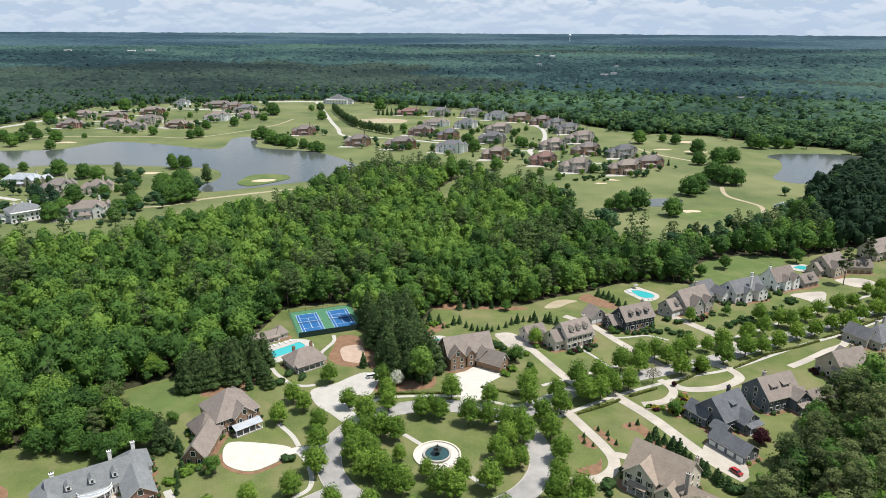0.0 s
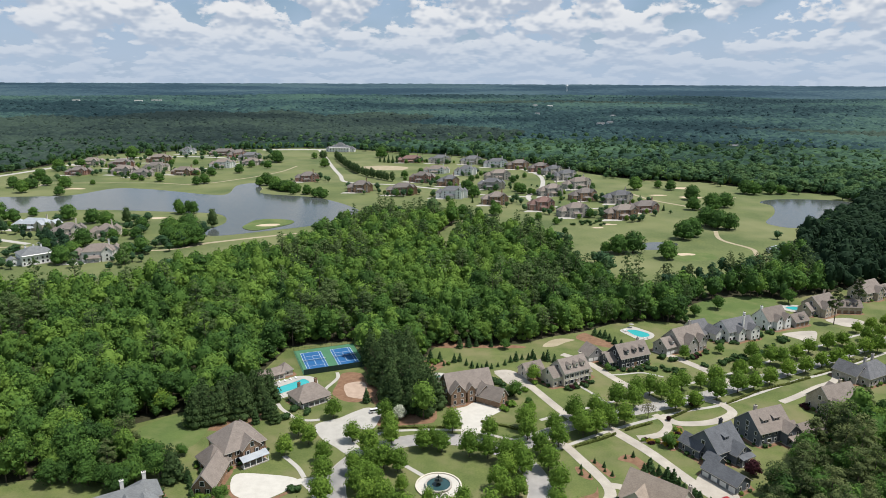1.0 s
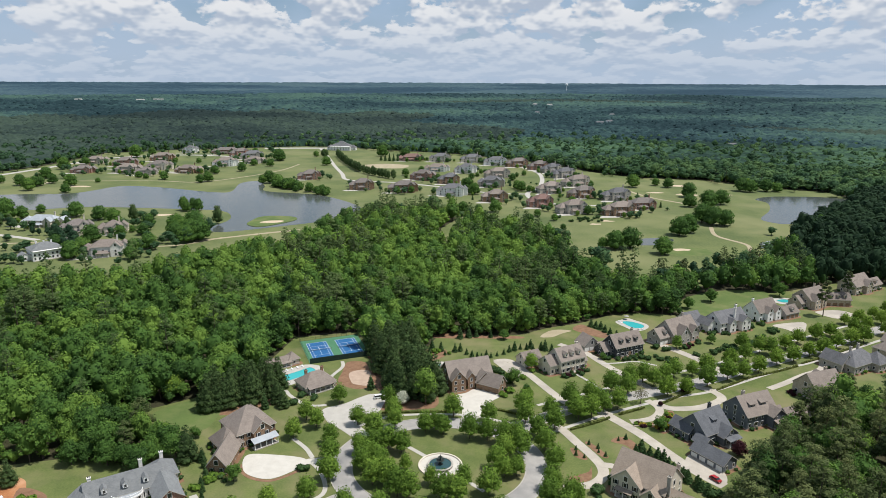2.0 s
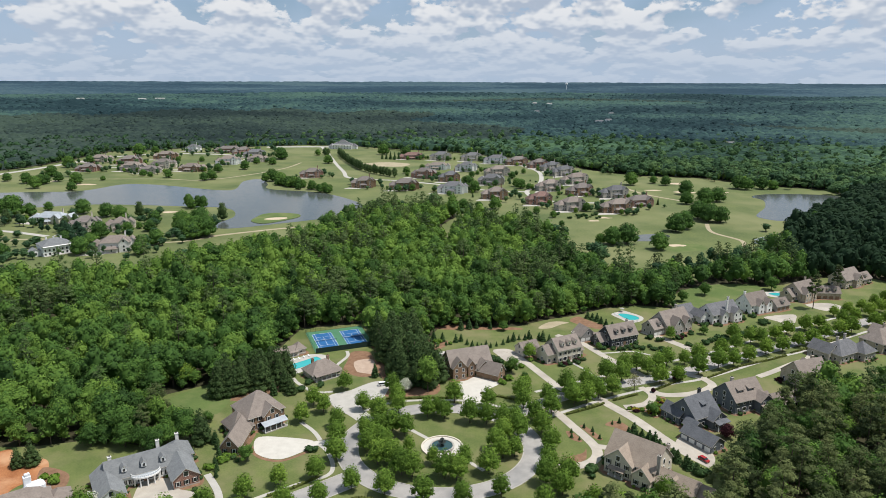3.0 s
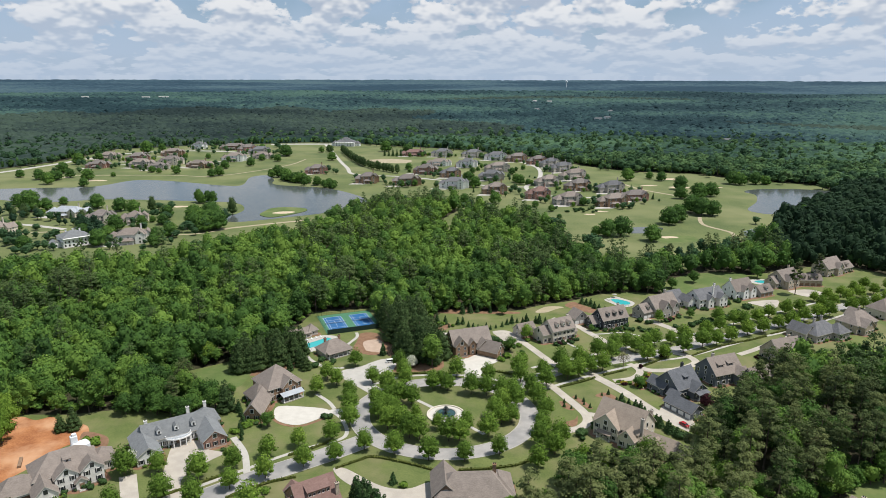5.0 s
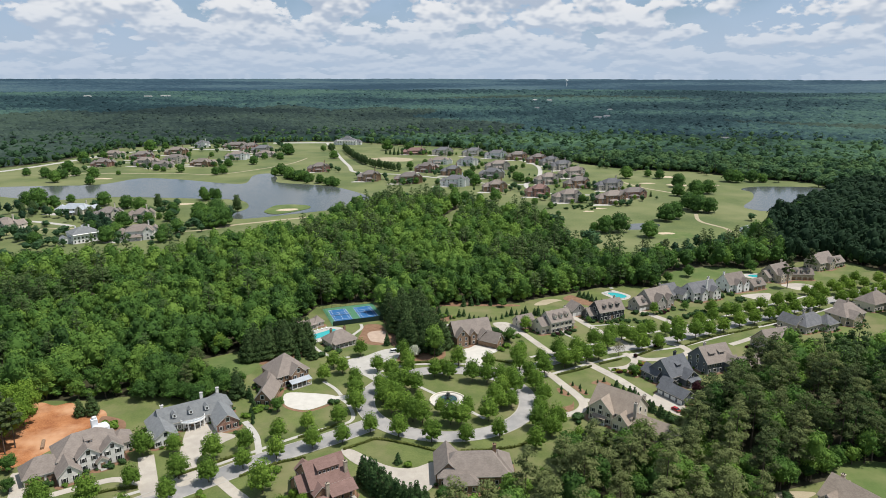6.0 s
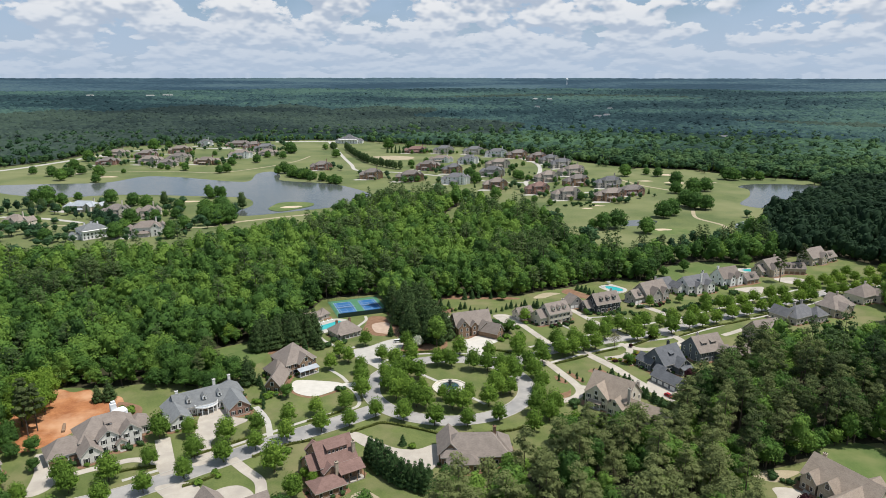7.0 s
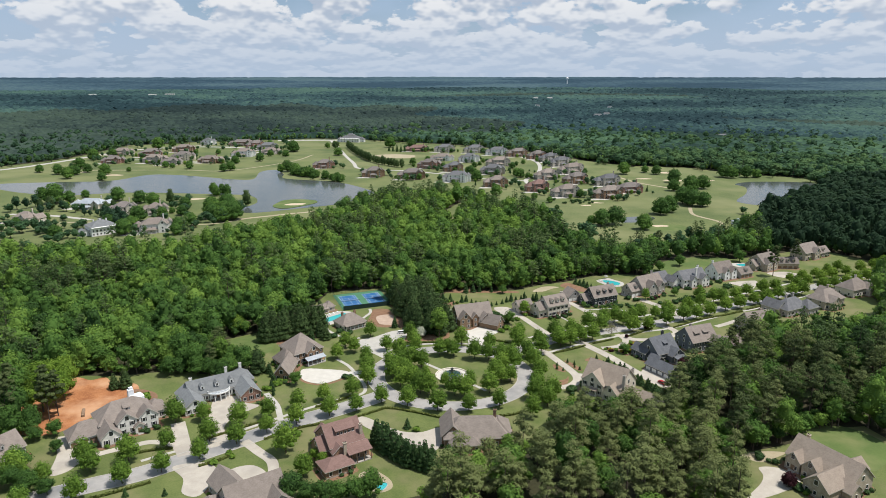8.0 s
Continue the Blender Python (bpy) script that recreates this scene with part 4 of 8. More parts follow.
def smooth_noise(x, y, scale, seed):
    """Soft noise over the land, 0 to 1."""
    r = np.random.default_rng(seed)
    out = np.zeros(np.shape(x))
    for _ in range(7):
        a, ph, f = r.uniform(0, 6.28), r.uniform(0, 6.28), r.uniform(0.6, 1.7) / scale
        out = out + np.sin((x * math.cos(a) + y * math.sin(a)) * f * 6.28 + ph)
    return np.clip(0.5 + out / 7.5, 0, 1)


GROVE = [(-42, 112), (-34, 68), (-12, 49), (-2, 57), (-5, 85), (-8, 118), (-24, 124)]
GROVE_WEST = [(-108, 48), (-98, 40), (-80, 40), (-69, 54), (-70, 68), (-82, 80), (-100, 70)]
CLEARED = [TOWN, EAST_LOT, GOLF, GLADE, WEST_GREEN, GROVE, GROVE_WEST]
# the woods that get cloud shadow painted in by darker leaves
SHADED_STAND = [(303, 185), (297, 242), (275, 236), (262, 246), (284, 295), (312, 385), (440, 540), (560, 640), (900, 640), (900, 300), (420, 200)]


def stand(cell, lo, hi, seed, wide=0.62):
    """Places for forest trees between two distances from the middle of the flight."""
    rng = np.random.default_rng(seed)
    n = int(2 * hi / cell)
    ix, iy = np.meshgrid(np.arange(n), np.arange(n))
    x = MID[0] - hi + (ix + rng.uniform(0.1, 0.9, ix.shape)) * cell
    y = MID[1] - hi + (iy + rng.uniform(0.1, 0.9, iy.shape)) * cell
    x, y = x.ravel(), y.ravel()
    dx, dy = x - MID[0], y - MID[1]
    d = np.hypot(dx, dy)
    keep = (d >= lo) & (d < hi) & (np.abs(dx) < 20 + wide * 1.06 * np.maximum(dy + 55, 0)) & (y > -122)
    for outline in CLEARED:
        keep &= ~inside(outline, x, y)
    keep &= ~((y < -84) & (x > -68) & (x < -12)) & ~((y < -94) & (x > 96))
    keep &= ~((y < -58) & (x > -20) & (x < 95) & (rng.random(len(x)) < 0.16))
    x, y = x[keep], y[keep]
    m = len(x)
    pines = smooth_noise(x, y, 150, 5)
    south = ((y < 25) & (x > -20)) | ((y < -98) & (x > -64))
    chance = np.where(south, np.where((y < -58) & (x < 110), 0.76, 0.55), np.clip((pines - 0.62) * 2.4, 0.06, 0.5))
    chance = np.where((x > 85) & (y > 120) & (y < 420), 0.3, chance)
    chance = np.where(inside(SHADED_STAND, x, y), 0.5, chance)
    is_pine = rng.random(m) < chance
    kind = np.where(is_pine, 5 + rng.integers(0, 3, m), rng.integers(0, 5, m))
    scale = rng.uniform(0.72, 1.28, m)
    tint = np.clip(0.12 + 0.42 * smooth_noise(x, y, 70, 9) + 0.03 + rng.normal(0, 0.19, m), 0, 0.85)
    # painted shade: tint lowered on the pond hill and in the south-east woods
    tint = np.where(inside(SHADED_STAND, x, y), tint * 0.3, tint) - 0.04 * np.clip((d[keep] - 600) / 500, 0, 1) + np.where(south, np.where(x > 100, -0.1, 0.1), 0) + np.where(south & (y < -58) & (x < 110) & is_pine, 0.34, 0)
    tint = np.where((x < -470) & (d[keep] > 900), tint * 0.35, tint)
    tint = np.where((x > 85) & (y > 120) & (y < 420), tint * 0.6 - 0.06, tint)
    if lo >= 700:
        scale = scale * 1.4
    return np.stack([kind, x, y, hills(x, y), scale, scale * rng.uniform(0.82, 1.12, m) * (0.62 if lo >= 700 else 1.0), rng.uniform(0, 6.28, m), tint], 1)


for cell, lo, hi, lod, label in ((8.0, 0, 325, 4, "tall mixed pine and deciduous woods beside the houses"), (8.0, 325, 480, 0, "dense mixed deciduous and pine woods in full leaf"), (8.4, 480, 760, 1, "dense mixed woods beyond the houses"), (9.6, 760, 1250, 2, "broad belt of mixed woods beyond the golf course"), (26.0, 1250, 1720, 3, "mixed woods behind the golf course")):
    rows = stand(cell, lo, hi, 11 + lod, 0.62)
    dark = inside(SHADED_STAND, rows[:, 1], rows[:, 2])
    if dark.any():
        tagged(new("evergreen_woods", forest_mesh("evergreen_woods", kinds_at(2 if lod == 1 else lod), [SHADED_LEAF, SHADED_LEAF, BARK], np.column_stack([rows[dark][:, 0] % 5, rows[dark][:, 1:]]))), "woods on a low hill beside the pond, cloud shade in the leaf colour", "woods", kind="stuff")
    me = forest_mesh("woods", kinds_at(lod), [HAZED_LEAF if lod in (2, 3) else LEAF, {4: PINE, 0: GROVE_NEEDLES, 1: GROVE_NEEDLES}.get(lod, HAZED_LEAF), BARK], rows[~dark])
    tagged(new("woods", me), label, "woods", kind="stuff")


# the woods go on below the flight
rng = np.random.default_rng(61)
ux, uy = np.meshgrid(np.arange(-190, 190, 14.0), np.arange(-360, -128, 14.0))
ux, uy = ux.ravel() + rng.uniform(-7, 7, ux.size), uy.ravel() + rng.uniform(-7, 7, ux.size)
open_land = inside(TOWN, ux, uy) | inside(EAST_LOT, ux, uy)
ux, uy = ux[~open_land], uy[~open_land]
size = rng.uniform(1.0, 1.4, len(ux))
below = np.stack([rng.integers(0, 8, len(ux)), ux, uy, 0 * ux, size * 1.1, size * 0.85, rng.uniform(0, 6.28, len(ux)), rng.uniform(0, 0.6, len(ux))], 1)
tagged(new("woods", forest_mesh("woods", kinds_at(5), [LEAF, PINE, BARK], below)), "mixed woods south of the houses", "woods", kind="stuff")

# saplings and undergrowth that close the edges of the woods
for cell, lo, hi, lod, out in ((8.2, 0, 420, 0, 12), (8.5, 420, 520, 1, 13), (11.0, 520, 1720, 2, 18)):
    low = stand(cell, lo, hi, 29 + lod, 0.62)
    rim = np.zeros(len(low), bool)
    for outline in CLEARED:
        for a in range(0, 360, 45):
            rim |= inside(outline, low[:, 1] + out * math.cos(radians(a)), low[:, 2] + out * math.sin(radians(a)))
    low = low[rim]
    low[:, 0] = low[:, 0] % 5
    low[:, 4], low[:, 5] = low[:, 4] * 0.62, low[:, 5] * (0.58 if lod != 2 else 0.6)
    tagged(new("undergrowth", forest_mesh("undergrowth", kinds_at(lod), [LEAF, PINE, BARK], low)), "leafy saplings and undergrowth at the edge of the woods", "undergrowth", kind="stuff")


# bushes in front of them, down to the grass
low = stand(5.6, 0, 480, 37, 0.62)
rim = np.zeros(len(low), bool)
for outline in (TOWN, EAST_LOT):
    for a in range(0, 360, 45):
        rim |= inside(outline, low[:, 1] + 6.5 * math.cos(radians(a)), low[:, 2] + 6.5 * math.sin(radians(a)))
low = low[rim]
low[:, 0], low[:, 4], low[:, 5] = low[:, 0] % 5, low[:, 4] * 0.5, low[:, 5] * 0.31
tagged(new("undergrowth", forest_mesh("undergrowth", kinds_at(6), [LEAF, PINE, BARK], low)), "low leafy bushes where the woods meet the grass", "undergrowth", kind="stuff")


def canopy_height(x, y, cell, seed):
    """Domed crowns on a jittered grid of cells."""
    best = np.zeros(x.shape)
    cx, cy = np.floor(x / cell), np.floor(y / cell)
    for ox in (-1, 0, 1):
        for oy in (-1, 0, 1):
            a, b = cx + ox, cy + oy
            h1 = np.modf(np.abs(np.sin(a * 127.1 + b * 311.7 + seed) * 43758.5453))[0]
            h2 = np.modf(np.abs(np.sin(a * 269.5 + b * 183.3 + seed) * 43758.5453))[0]
            h3 = np.modf(np.abs(np.sin(a * 419.2 + b * 371.9 + seed) * 43758.5453))[0]
            d2 = ((x - (a + 0.15 + 0.7 * h1) * cell) ** 2 + (y - (b + 0.15 + 0.7 * h2) * cell) ** 2) / (0.64 * cell) ** 2
            best = np.maximum(best, np.sqrt(np.clip(1 - d2, 0, 1)) * (0.55 + 0.45 * h3))
    return best


def pine_or_shade(x, y):
    """Where the far woods are darker: a broad stand of old grey-green pines behind the western houses, and strips of
    painted cloud shade.
    """
    d = np.hypot(x - MID[0], y - MID[1])
    west = (x < 60 + 150 * np.sin(y / 170) + 60 * np.sin(y / 57)) & (d < 2300 + 90 * np.sin(x / 140) + 50 * np.sin(x / 47)) & ((d > 1590) | (x < -470))
    # dark strips standing in for the shadows of clouds
    strip = (np.abs(d - 2750 - 110 * np.sin(x / 330)) < 70 * np.sin(x / 420 + 0.6) - 5) | (np.abs(d - 1980 - 60 * np.sin(x / 210)) < 60 * np.sin(x / 350 + 4.4) - 10)
    return (west | strip).astype(np.int32)


for lo, hi, step, cell, relief in ((1010, 1660, 6.0, 13, 10), (1640, 2300, 6.0, 15, 13), (2250, 3300, 8.5, 20, 13), (3250, 4790, 17, 40, 6)):
    rr, aa = np.meshgrid(np.arange(lo, hi + step, step), np.radians(np.linspace(-41, 41, int(1.43 * (lo + hi) / 2 / step))), indexing="ij")
    px, py = MID[0] + rr * np.sin(aa), MID[1] + rr * np.cos(aa)
    pz = hills(px, py) + 4 + relief * canopy_height(px, py, cell, lo)
    pz[0] -= 14
    if lo < 1500:
        # under the tops of the nearer trees, and clear of the open land
        open_land = inside(GOLF, px, py)
        for a in range(0, 360, 45):
            open_land |= inside(GOLF, px + 12 * math.cos(radians(a)), py + 12 * math.sin(radians(a)))
        pz = np.where(open_land | (np.abs(px) > 1100), -14.0, pz)
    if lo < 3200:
        tagged(new("far_woods", grid_mesh("far_woods", px, py, pz, BELT if lo < 1500 else HAZED_CANOPY, PINE_SHADE_CANOPY, which=pine_or_shade(px, py))), "endless distant forest canopy to the horizon", "woods", kind="stuff")
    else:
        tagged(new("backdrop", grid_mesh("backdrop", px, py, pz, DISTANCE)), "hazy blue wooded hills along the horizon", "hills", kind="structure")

# single crowns that stand above the far canopy
for lo, hi, cell in ((1640, 2300, 17.0), (2300, 3300, 25.0)):
    rng = np.random.default_rng(lo)
    m = int((hi * hi - lo * lo) * 0.6 / cell**2)
    d, a = np.sqrt(rng.uniform(lo * lo, hi * hi, m)), rng.uniform(-0.62, 0.62, m)
    tx, ty = MID[0] + d * np.sin(a), MID[1] + d * np.cos(a)
    r, up_to = rng.uniform(5.0, 9.5, m), rng.uniform(9, 18, m)
    tz = hills(tx, ty)
    corners = [np.stack([tx + r * rng.uniform(0.7, 1.2, m) * np.cos(q), ty + r * rng.uniform(0.7, 1.2, m) * np.sin(q), tz + up_to * rng.uniform(0.45, 0.75, m)], 1) for q in np.arange(5) * 1.2566]
    top = np.stack([tx + r * rng.uniform(-0.3, 0.3, m), ty + r * rng.uniform(-0.3, 0.3, m), tz + up_to], 1)
    foot = np.stack([tx, ty, tz], 1)
    verts = np.stack([*corners, top, foot], 1).reshape(-1, 3)
    tri = np.array([(k, (k + 1) % 5, 5) for k in range(5)] + [((k + 1) % 5, k, 6) for k in range(5)])
    loops = (tri[None] + (np.arange(m) * 7)[:, None, None]).ravel()
    tagged(new("treetops", raw_mesh("treetops", verts, loops, np.arange(len(loops) // 3) * 3, None, [HAZED_CANOPY, PINE_SHADE_CANOPY], index=np.repeat(pine_or_shade(tx, ty), 10))), "uneven crowns above the distant forest", "woods", kind="stuff")

# ---- houses ----


def frame_mesh(w, h, t=0.1):
    """A window's frame: one rectangular ring standing proud of the wall."""
    bm = bmesh.new()
    rings = []
    for x, z, y in ((w / 2, h, 0.0), (w / 2, h, -0.09), (w / 2 - t, h - t, -0.09), (w / 2 - t, h - t, 0.0)):
        rings.append([bm.verts.new((sx * x, y, (h - z) if lo else z)) for sx, lo in ((-1, True), (1, True), (1, False), (-1, False))])
    for a, b in zip(rings, rings[1:]):
        for k in range(4):
            bm.faces.new((a[k], a[(k + 1) % 4], b[(k + 1) % 4], b[k]))
    return bm


def pane_mesh(w, h):
    return add_box(bmesh.new(), 0, -0.005, 0.08, w - 0.16, 0.06, h - 0.16)


def far_window_mesh(w, h):
    """Frame and glass of a far window as one body."""
    bm = frame_mesh(w, h, 0.14)
    inner = [v for v in bm.verts if abs(abs(v.co.x) - (w / 2 - 0.14)) < 1e-4 and v.co.y < -0.05]
    inner.sort(key=lambda v: math.atan2(v.co.z - h / 2, v.co.x))
    bm.faces.new(inner).material_index = 1
    return bm


def shutter_mesh(h):
    return add_box(bmesh.new(), 0, -0.03, 0, 0.42, 0.06, h)


WIN = mesh_of("window", frame_mesh(1.25, 1.75), WHITE)
PANE = mesh_of("pane", pane_mesh(1.25, 1.75), GLASS)
WIN_BIG = mesh_of("window", frame_mesh(2.3, 1.9), WHITE)
PANE_BIG = mesh_of("pane", pane_mesh(2.3, 1.9), GLASS)
FAR_WIN = mesh_of("window", far_window_mesh(1.7, 2.1), [WHITE, GLASS])
SHUTTER = mesh_of("shutter", shutter_mesh(1.8), BLACK)


def garage_mesh(w):
    bm = bmesh.new()
    for i in range(4):
        add_box(bm, 0, -0.03, 0.02 + i * 0.56, w, 0.06, 0.53)
    return bm


GARAGE = {name: mesh_of("garage_door", garage_mesh(2.7), mat) for name, mat in (("white", SIDING_WHITE), ("wood", TIMBER), ("grey", SIDING_GREY))}


def wall_block(w, d, h, roof, rise):
    """Walls of a block with its gable ends."""
    bm = add_box(bmesh.new(), 0, 0, 0, w, d, h)
    if roof in "xy":
        if roof == "x":
            tri = [[(s * w / 2, -d / 2, h), (s * w / 2, d / 2, h), (s * w / 2, 0, h + rise)] for s in (-1, 1)]
        else:
            tri = [[(-w / 2, s * d / 2, h), (w / 2, s * d / 2, h), (0, s * d / 2, h + rise)] for s in (-1, 1)]
        a, b = [[bm.verts.new(p) for p in t] for t in tri]
        bm.faces.new(a)
        bm.faces.new(b)
        for i in range(3):
            bm.faces.new((a[i], a[(i + 1) % 3], b[(i + 1) % 3], b[i]))
        bmesh.ops.recalc_face_normals(bm, faces=bm.faces)
    return bm


def roof_block(w, d, h, roof, rise, over=0.55, thick=0.28):
    """A gabled (ridge along x or y) or hipped roof with eaves and thickness."""
    bm = bmesh.new()
    if roof == "h":
        W, D = w / 2 + over, d / 2 + over
        drop = rise * over / (min(w, d) / 2)
        r = abs(W - D)
        top = [(-r, 0), (r, 0)] if W >= D else [(0, -r), (0, r)]
        z0, z1 = h - drop + 0.02, h + rise + 0.02
        lo = [bm.verts.new((x, y, z0)) for x, y in ((-W, -D), (W, -D), (W, D), (-W, D))]
        up = [bm.verts.new((x, y, z0 + thick)) for x, y in ((-W, -D), (W, -D), (W, D), (-W, D))]
        rd = [bm.verts.new((x, y, z1 + thick)) for x, y in top]
        bm.faces.new(lo[::-1])
        for i in range(4):
            bm.faces.new((lo[i], lo[(i + 1) % 4], up[(i + 1) % 4], up[i])).material_index = 1
        if W >= D:
            bm.faces.new((up[0], up[1], rd[1], rd[0]))
            bm.faces.new((up[2], up[3], rd[0], rd[1]))
            bm.faces.new((up[1], up[2], rd[1]))
            bm.faces.new((up[3], up[0], rd[0]))
        else:
            bm.faces.new((up[0], up[1], rd[0]))
            bm.faces.new((up[2], up[3], rd[1]))
            bm.faces.new((up[1], up[2], rd[1], rd[0]))
            bm.faces.new((up[3], up[0], rd[0], rd[1]))
    else:
        span, run = (d, w) if roof == "x" else (w, d)
        s, e = span / 2 + over, run / 2 + over * 0.8
        drop = rise * over / (span / 2)
        prof = [(-s, h - drop + 0.03), (0, h + rise + 0.03), (s, h - drop + 0.03), (s, h - drop + thick), (0, h + rise + thick * 1.2), (-s, h - drop + thick)]
        ends = []
        for k in (-e, e):
            ends.append([bm.verts.new((k, p, z) if roof == "x" else (p, k, z)) for p, z in prof])
        a, b = ends
        for i in range(6):
            bm.faces.new((a[i], a[(i + 1) % 6], b[(i + 1) % 6], b[i])).material_index = int(i in (2, 5))
        for q in ends:
            bm.faces.new((q[0], q[1], q[4], q[5])).material_index = 1
            bm.faces.new((q[1], q[2], q[3], q[4])).material_index = 1
    bmesh.ops.recalc_face_normals(bm, faces=bm.faces)
    return bm


def put_window(parent, x, y, z, facing, big=False, shutters=False, near=True):
    """A window on a wall; facing: degrees by which it is turned from -y."""
    m = Matrix.Translation((x, y, z)) @ Matrix.Rotation(radians(facing), 4, "Z")
    if not near:
        return again("window", FAR_WIN, parent, m)
    win = again("window", WIN_BIG if big else WIN, parent, m)
    again("pane", PANE_BIG if big else PANE, win, Matrix.Identity(4))
    if shutters and near:
        for s in (-1, 1):
            again("shutter", SHUTTER, win, Matrix.Translation((s * ((1.15 if big else 0.62) + 0.24), 0, 0)))
    return win


def dormer(house, x, y, z, facing, wall, roof, w=1.7):
    """A small gabled dormer with its window."""
    m = Matrix.Translation((x, y, z)) @ Matrix.Rotation(radians(facing), 4, "Z")
    body = part("dormer", wall_block(w, 3.0, 1.5, "y", w * 0.45), wall, house)
    body.matrix_local = m
    part("dormer_roof", roof_block(w, 3.0, 1.5, "y", w * 0.45, 0.25, 0.12), [roof, TRIM], body)
    win = again("window", WIN, body, Matrix.Translation((0, -1.51, 0.02)) @ Matrix.Diagonal((0.75, 1, 0.78, 1)))
    again("pane", PANE, win, Matrix.Identity(4))


def shed_dormer(house, x, y, z, w, depth, wall, roof, tall=1.5):
    """A wide dormer under a lean-to roof that dies into the main slope."""
    bm = add_box(bmesh.new(), 0, depth / 2, 0, w, depth, tall)
    body = part("dormer", bm, wall, house)
    body.matrix_local = Matrix.Translation((x, y, z))
    bm = bmesh.new()
    e, lift = 0.35, 0.32 * depth
    vs = [bm.verts.new(p) for p in ((-w / 2 - e, -0.5, tall - 0.1), (w / 2 + e, -0.5, tall - 0.1), (w / 2 + e, depth, tall + lift), (-w / 2 - e, depth, tall + lift))]
    vs += [bm.verts.new(v.co + Vector((0, 0, 0.2))) for v in vs]
    for q in ((3, 2, 1, 0), (4, 5, 6, 7), (0, 1, 5, 4), (1, 2, 6, 5), (2, 3, 7, 6), (3, 0, 4, 7)):
        bm.faces.new([vs[i] for i in q])
    part("dormer_roof", bm, roof, body)
    n = max(1, int(w / 1.6))
    for i in range(n):
        win = again("window", WIN, body, Matrix.Translation((((i + 0.5) / n - 0.5) * w, -0.01, tall * 0.2)) @ Matrix.Diagonal((0.8, 1, 0.6, 1)))
        again("pane", PANE, win, Matrix.Identity(4))


def chimney(house, x, y, top, mat, w=1.2):
    bm = add_box(bmesh.new(), x, y, 0, w, w * 0.8, top)
    add_box(bm, x, y, top, w + 0.25, w * 0.8 + 0.25, 0.22)
    c = part("chimney", bm, mat, house)
    bm = bmesh.new()
    for s in (-0.28, 0.28):
        add_tube(bm, x + s, y, top + 0.22, 0.17, 0.15, 0.5, 8)
    part("chimney_pot", bm, BLACK, c)


BED_SPOTS = []


def beds(x, y, rot, blocks):
    """Mulch along the foot of a house's walls, with places for shrubs."""
    bm = bmesh.new()
    m = pose(x, y, 0, 0, 0, rot)
    for i, (dx, dy, w, d, h, ridge, opt) in enumerate(blocks):
        loc = m @ Matrix.Translation((dx, dy, 0)) @ Matrix.Rotation(radians(opt.get("turn", 0)), 4, "Z")
        W, D = w / 2 + 1.9, d / 2 + 1.9
        pts = [(W * math.copysign(abs(math.cos(a)) ** 0.35, math.cos(a)), D * math.copysign(abs(math.sin(a)) ** 0.35, math.sin(a))) for a in np.linspace(0, 2 * math.pi, 28, endpoint=False)]
        bm.faces.new([bm.verts.new(loc @ Vector((px + random.uniform(-.3, .3), py + random.uniform(-.3, .3), 0.042 + 0.0045 * i))) for px, py in pts])
        for side in opt.get("win", "flr"):
            if side == opt.get("doors") or side == "b" or min(w, d) < 4.5 or opt.get("porch", " ")[0] == side:
                continue
            n = int((w if side == "f" else d) / 3.2)
            for k in range(n):
                t = (k + 0.5) / n - 0.5
                q = loc @ Vector({"f": (t * w, -d / 2 - 1.0, 0), "l": (-w / 2 - 1.0, t * d, 0), "r": (w / 2 + 1.0, t * d, 0)}[side])
                BED_SPOTS.append((q.x, q.y))
    tagged(link("mulch_bed", bm, MULCH), "brown mulch bed along the foot of a house", "mulch", kind="structure")


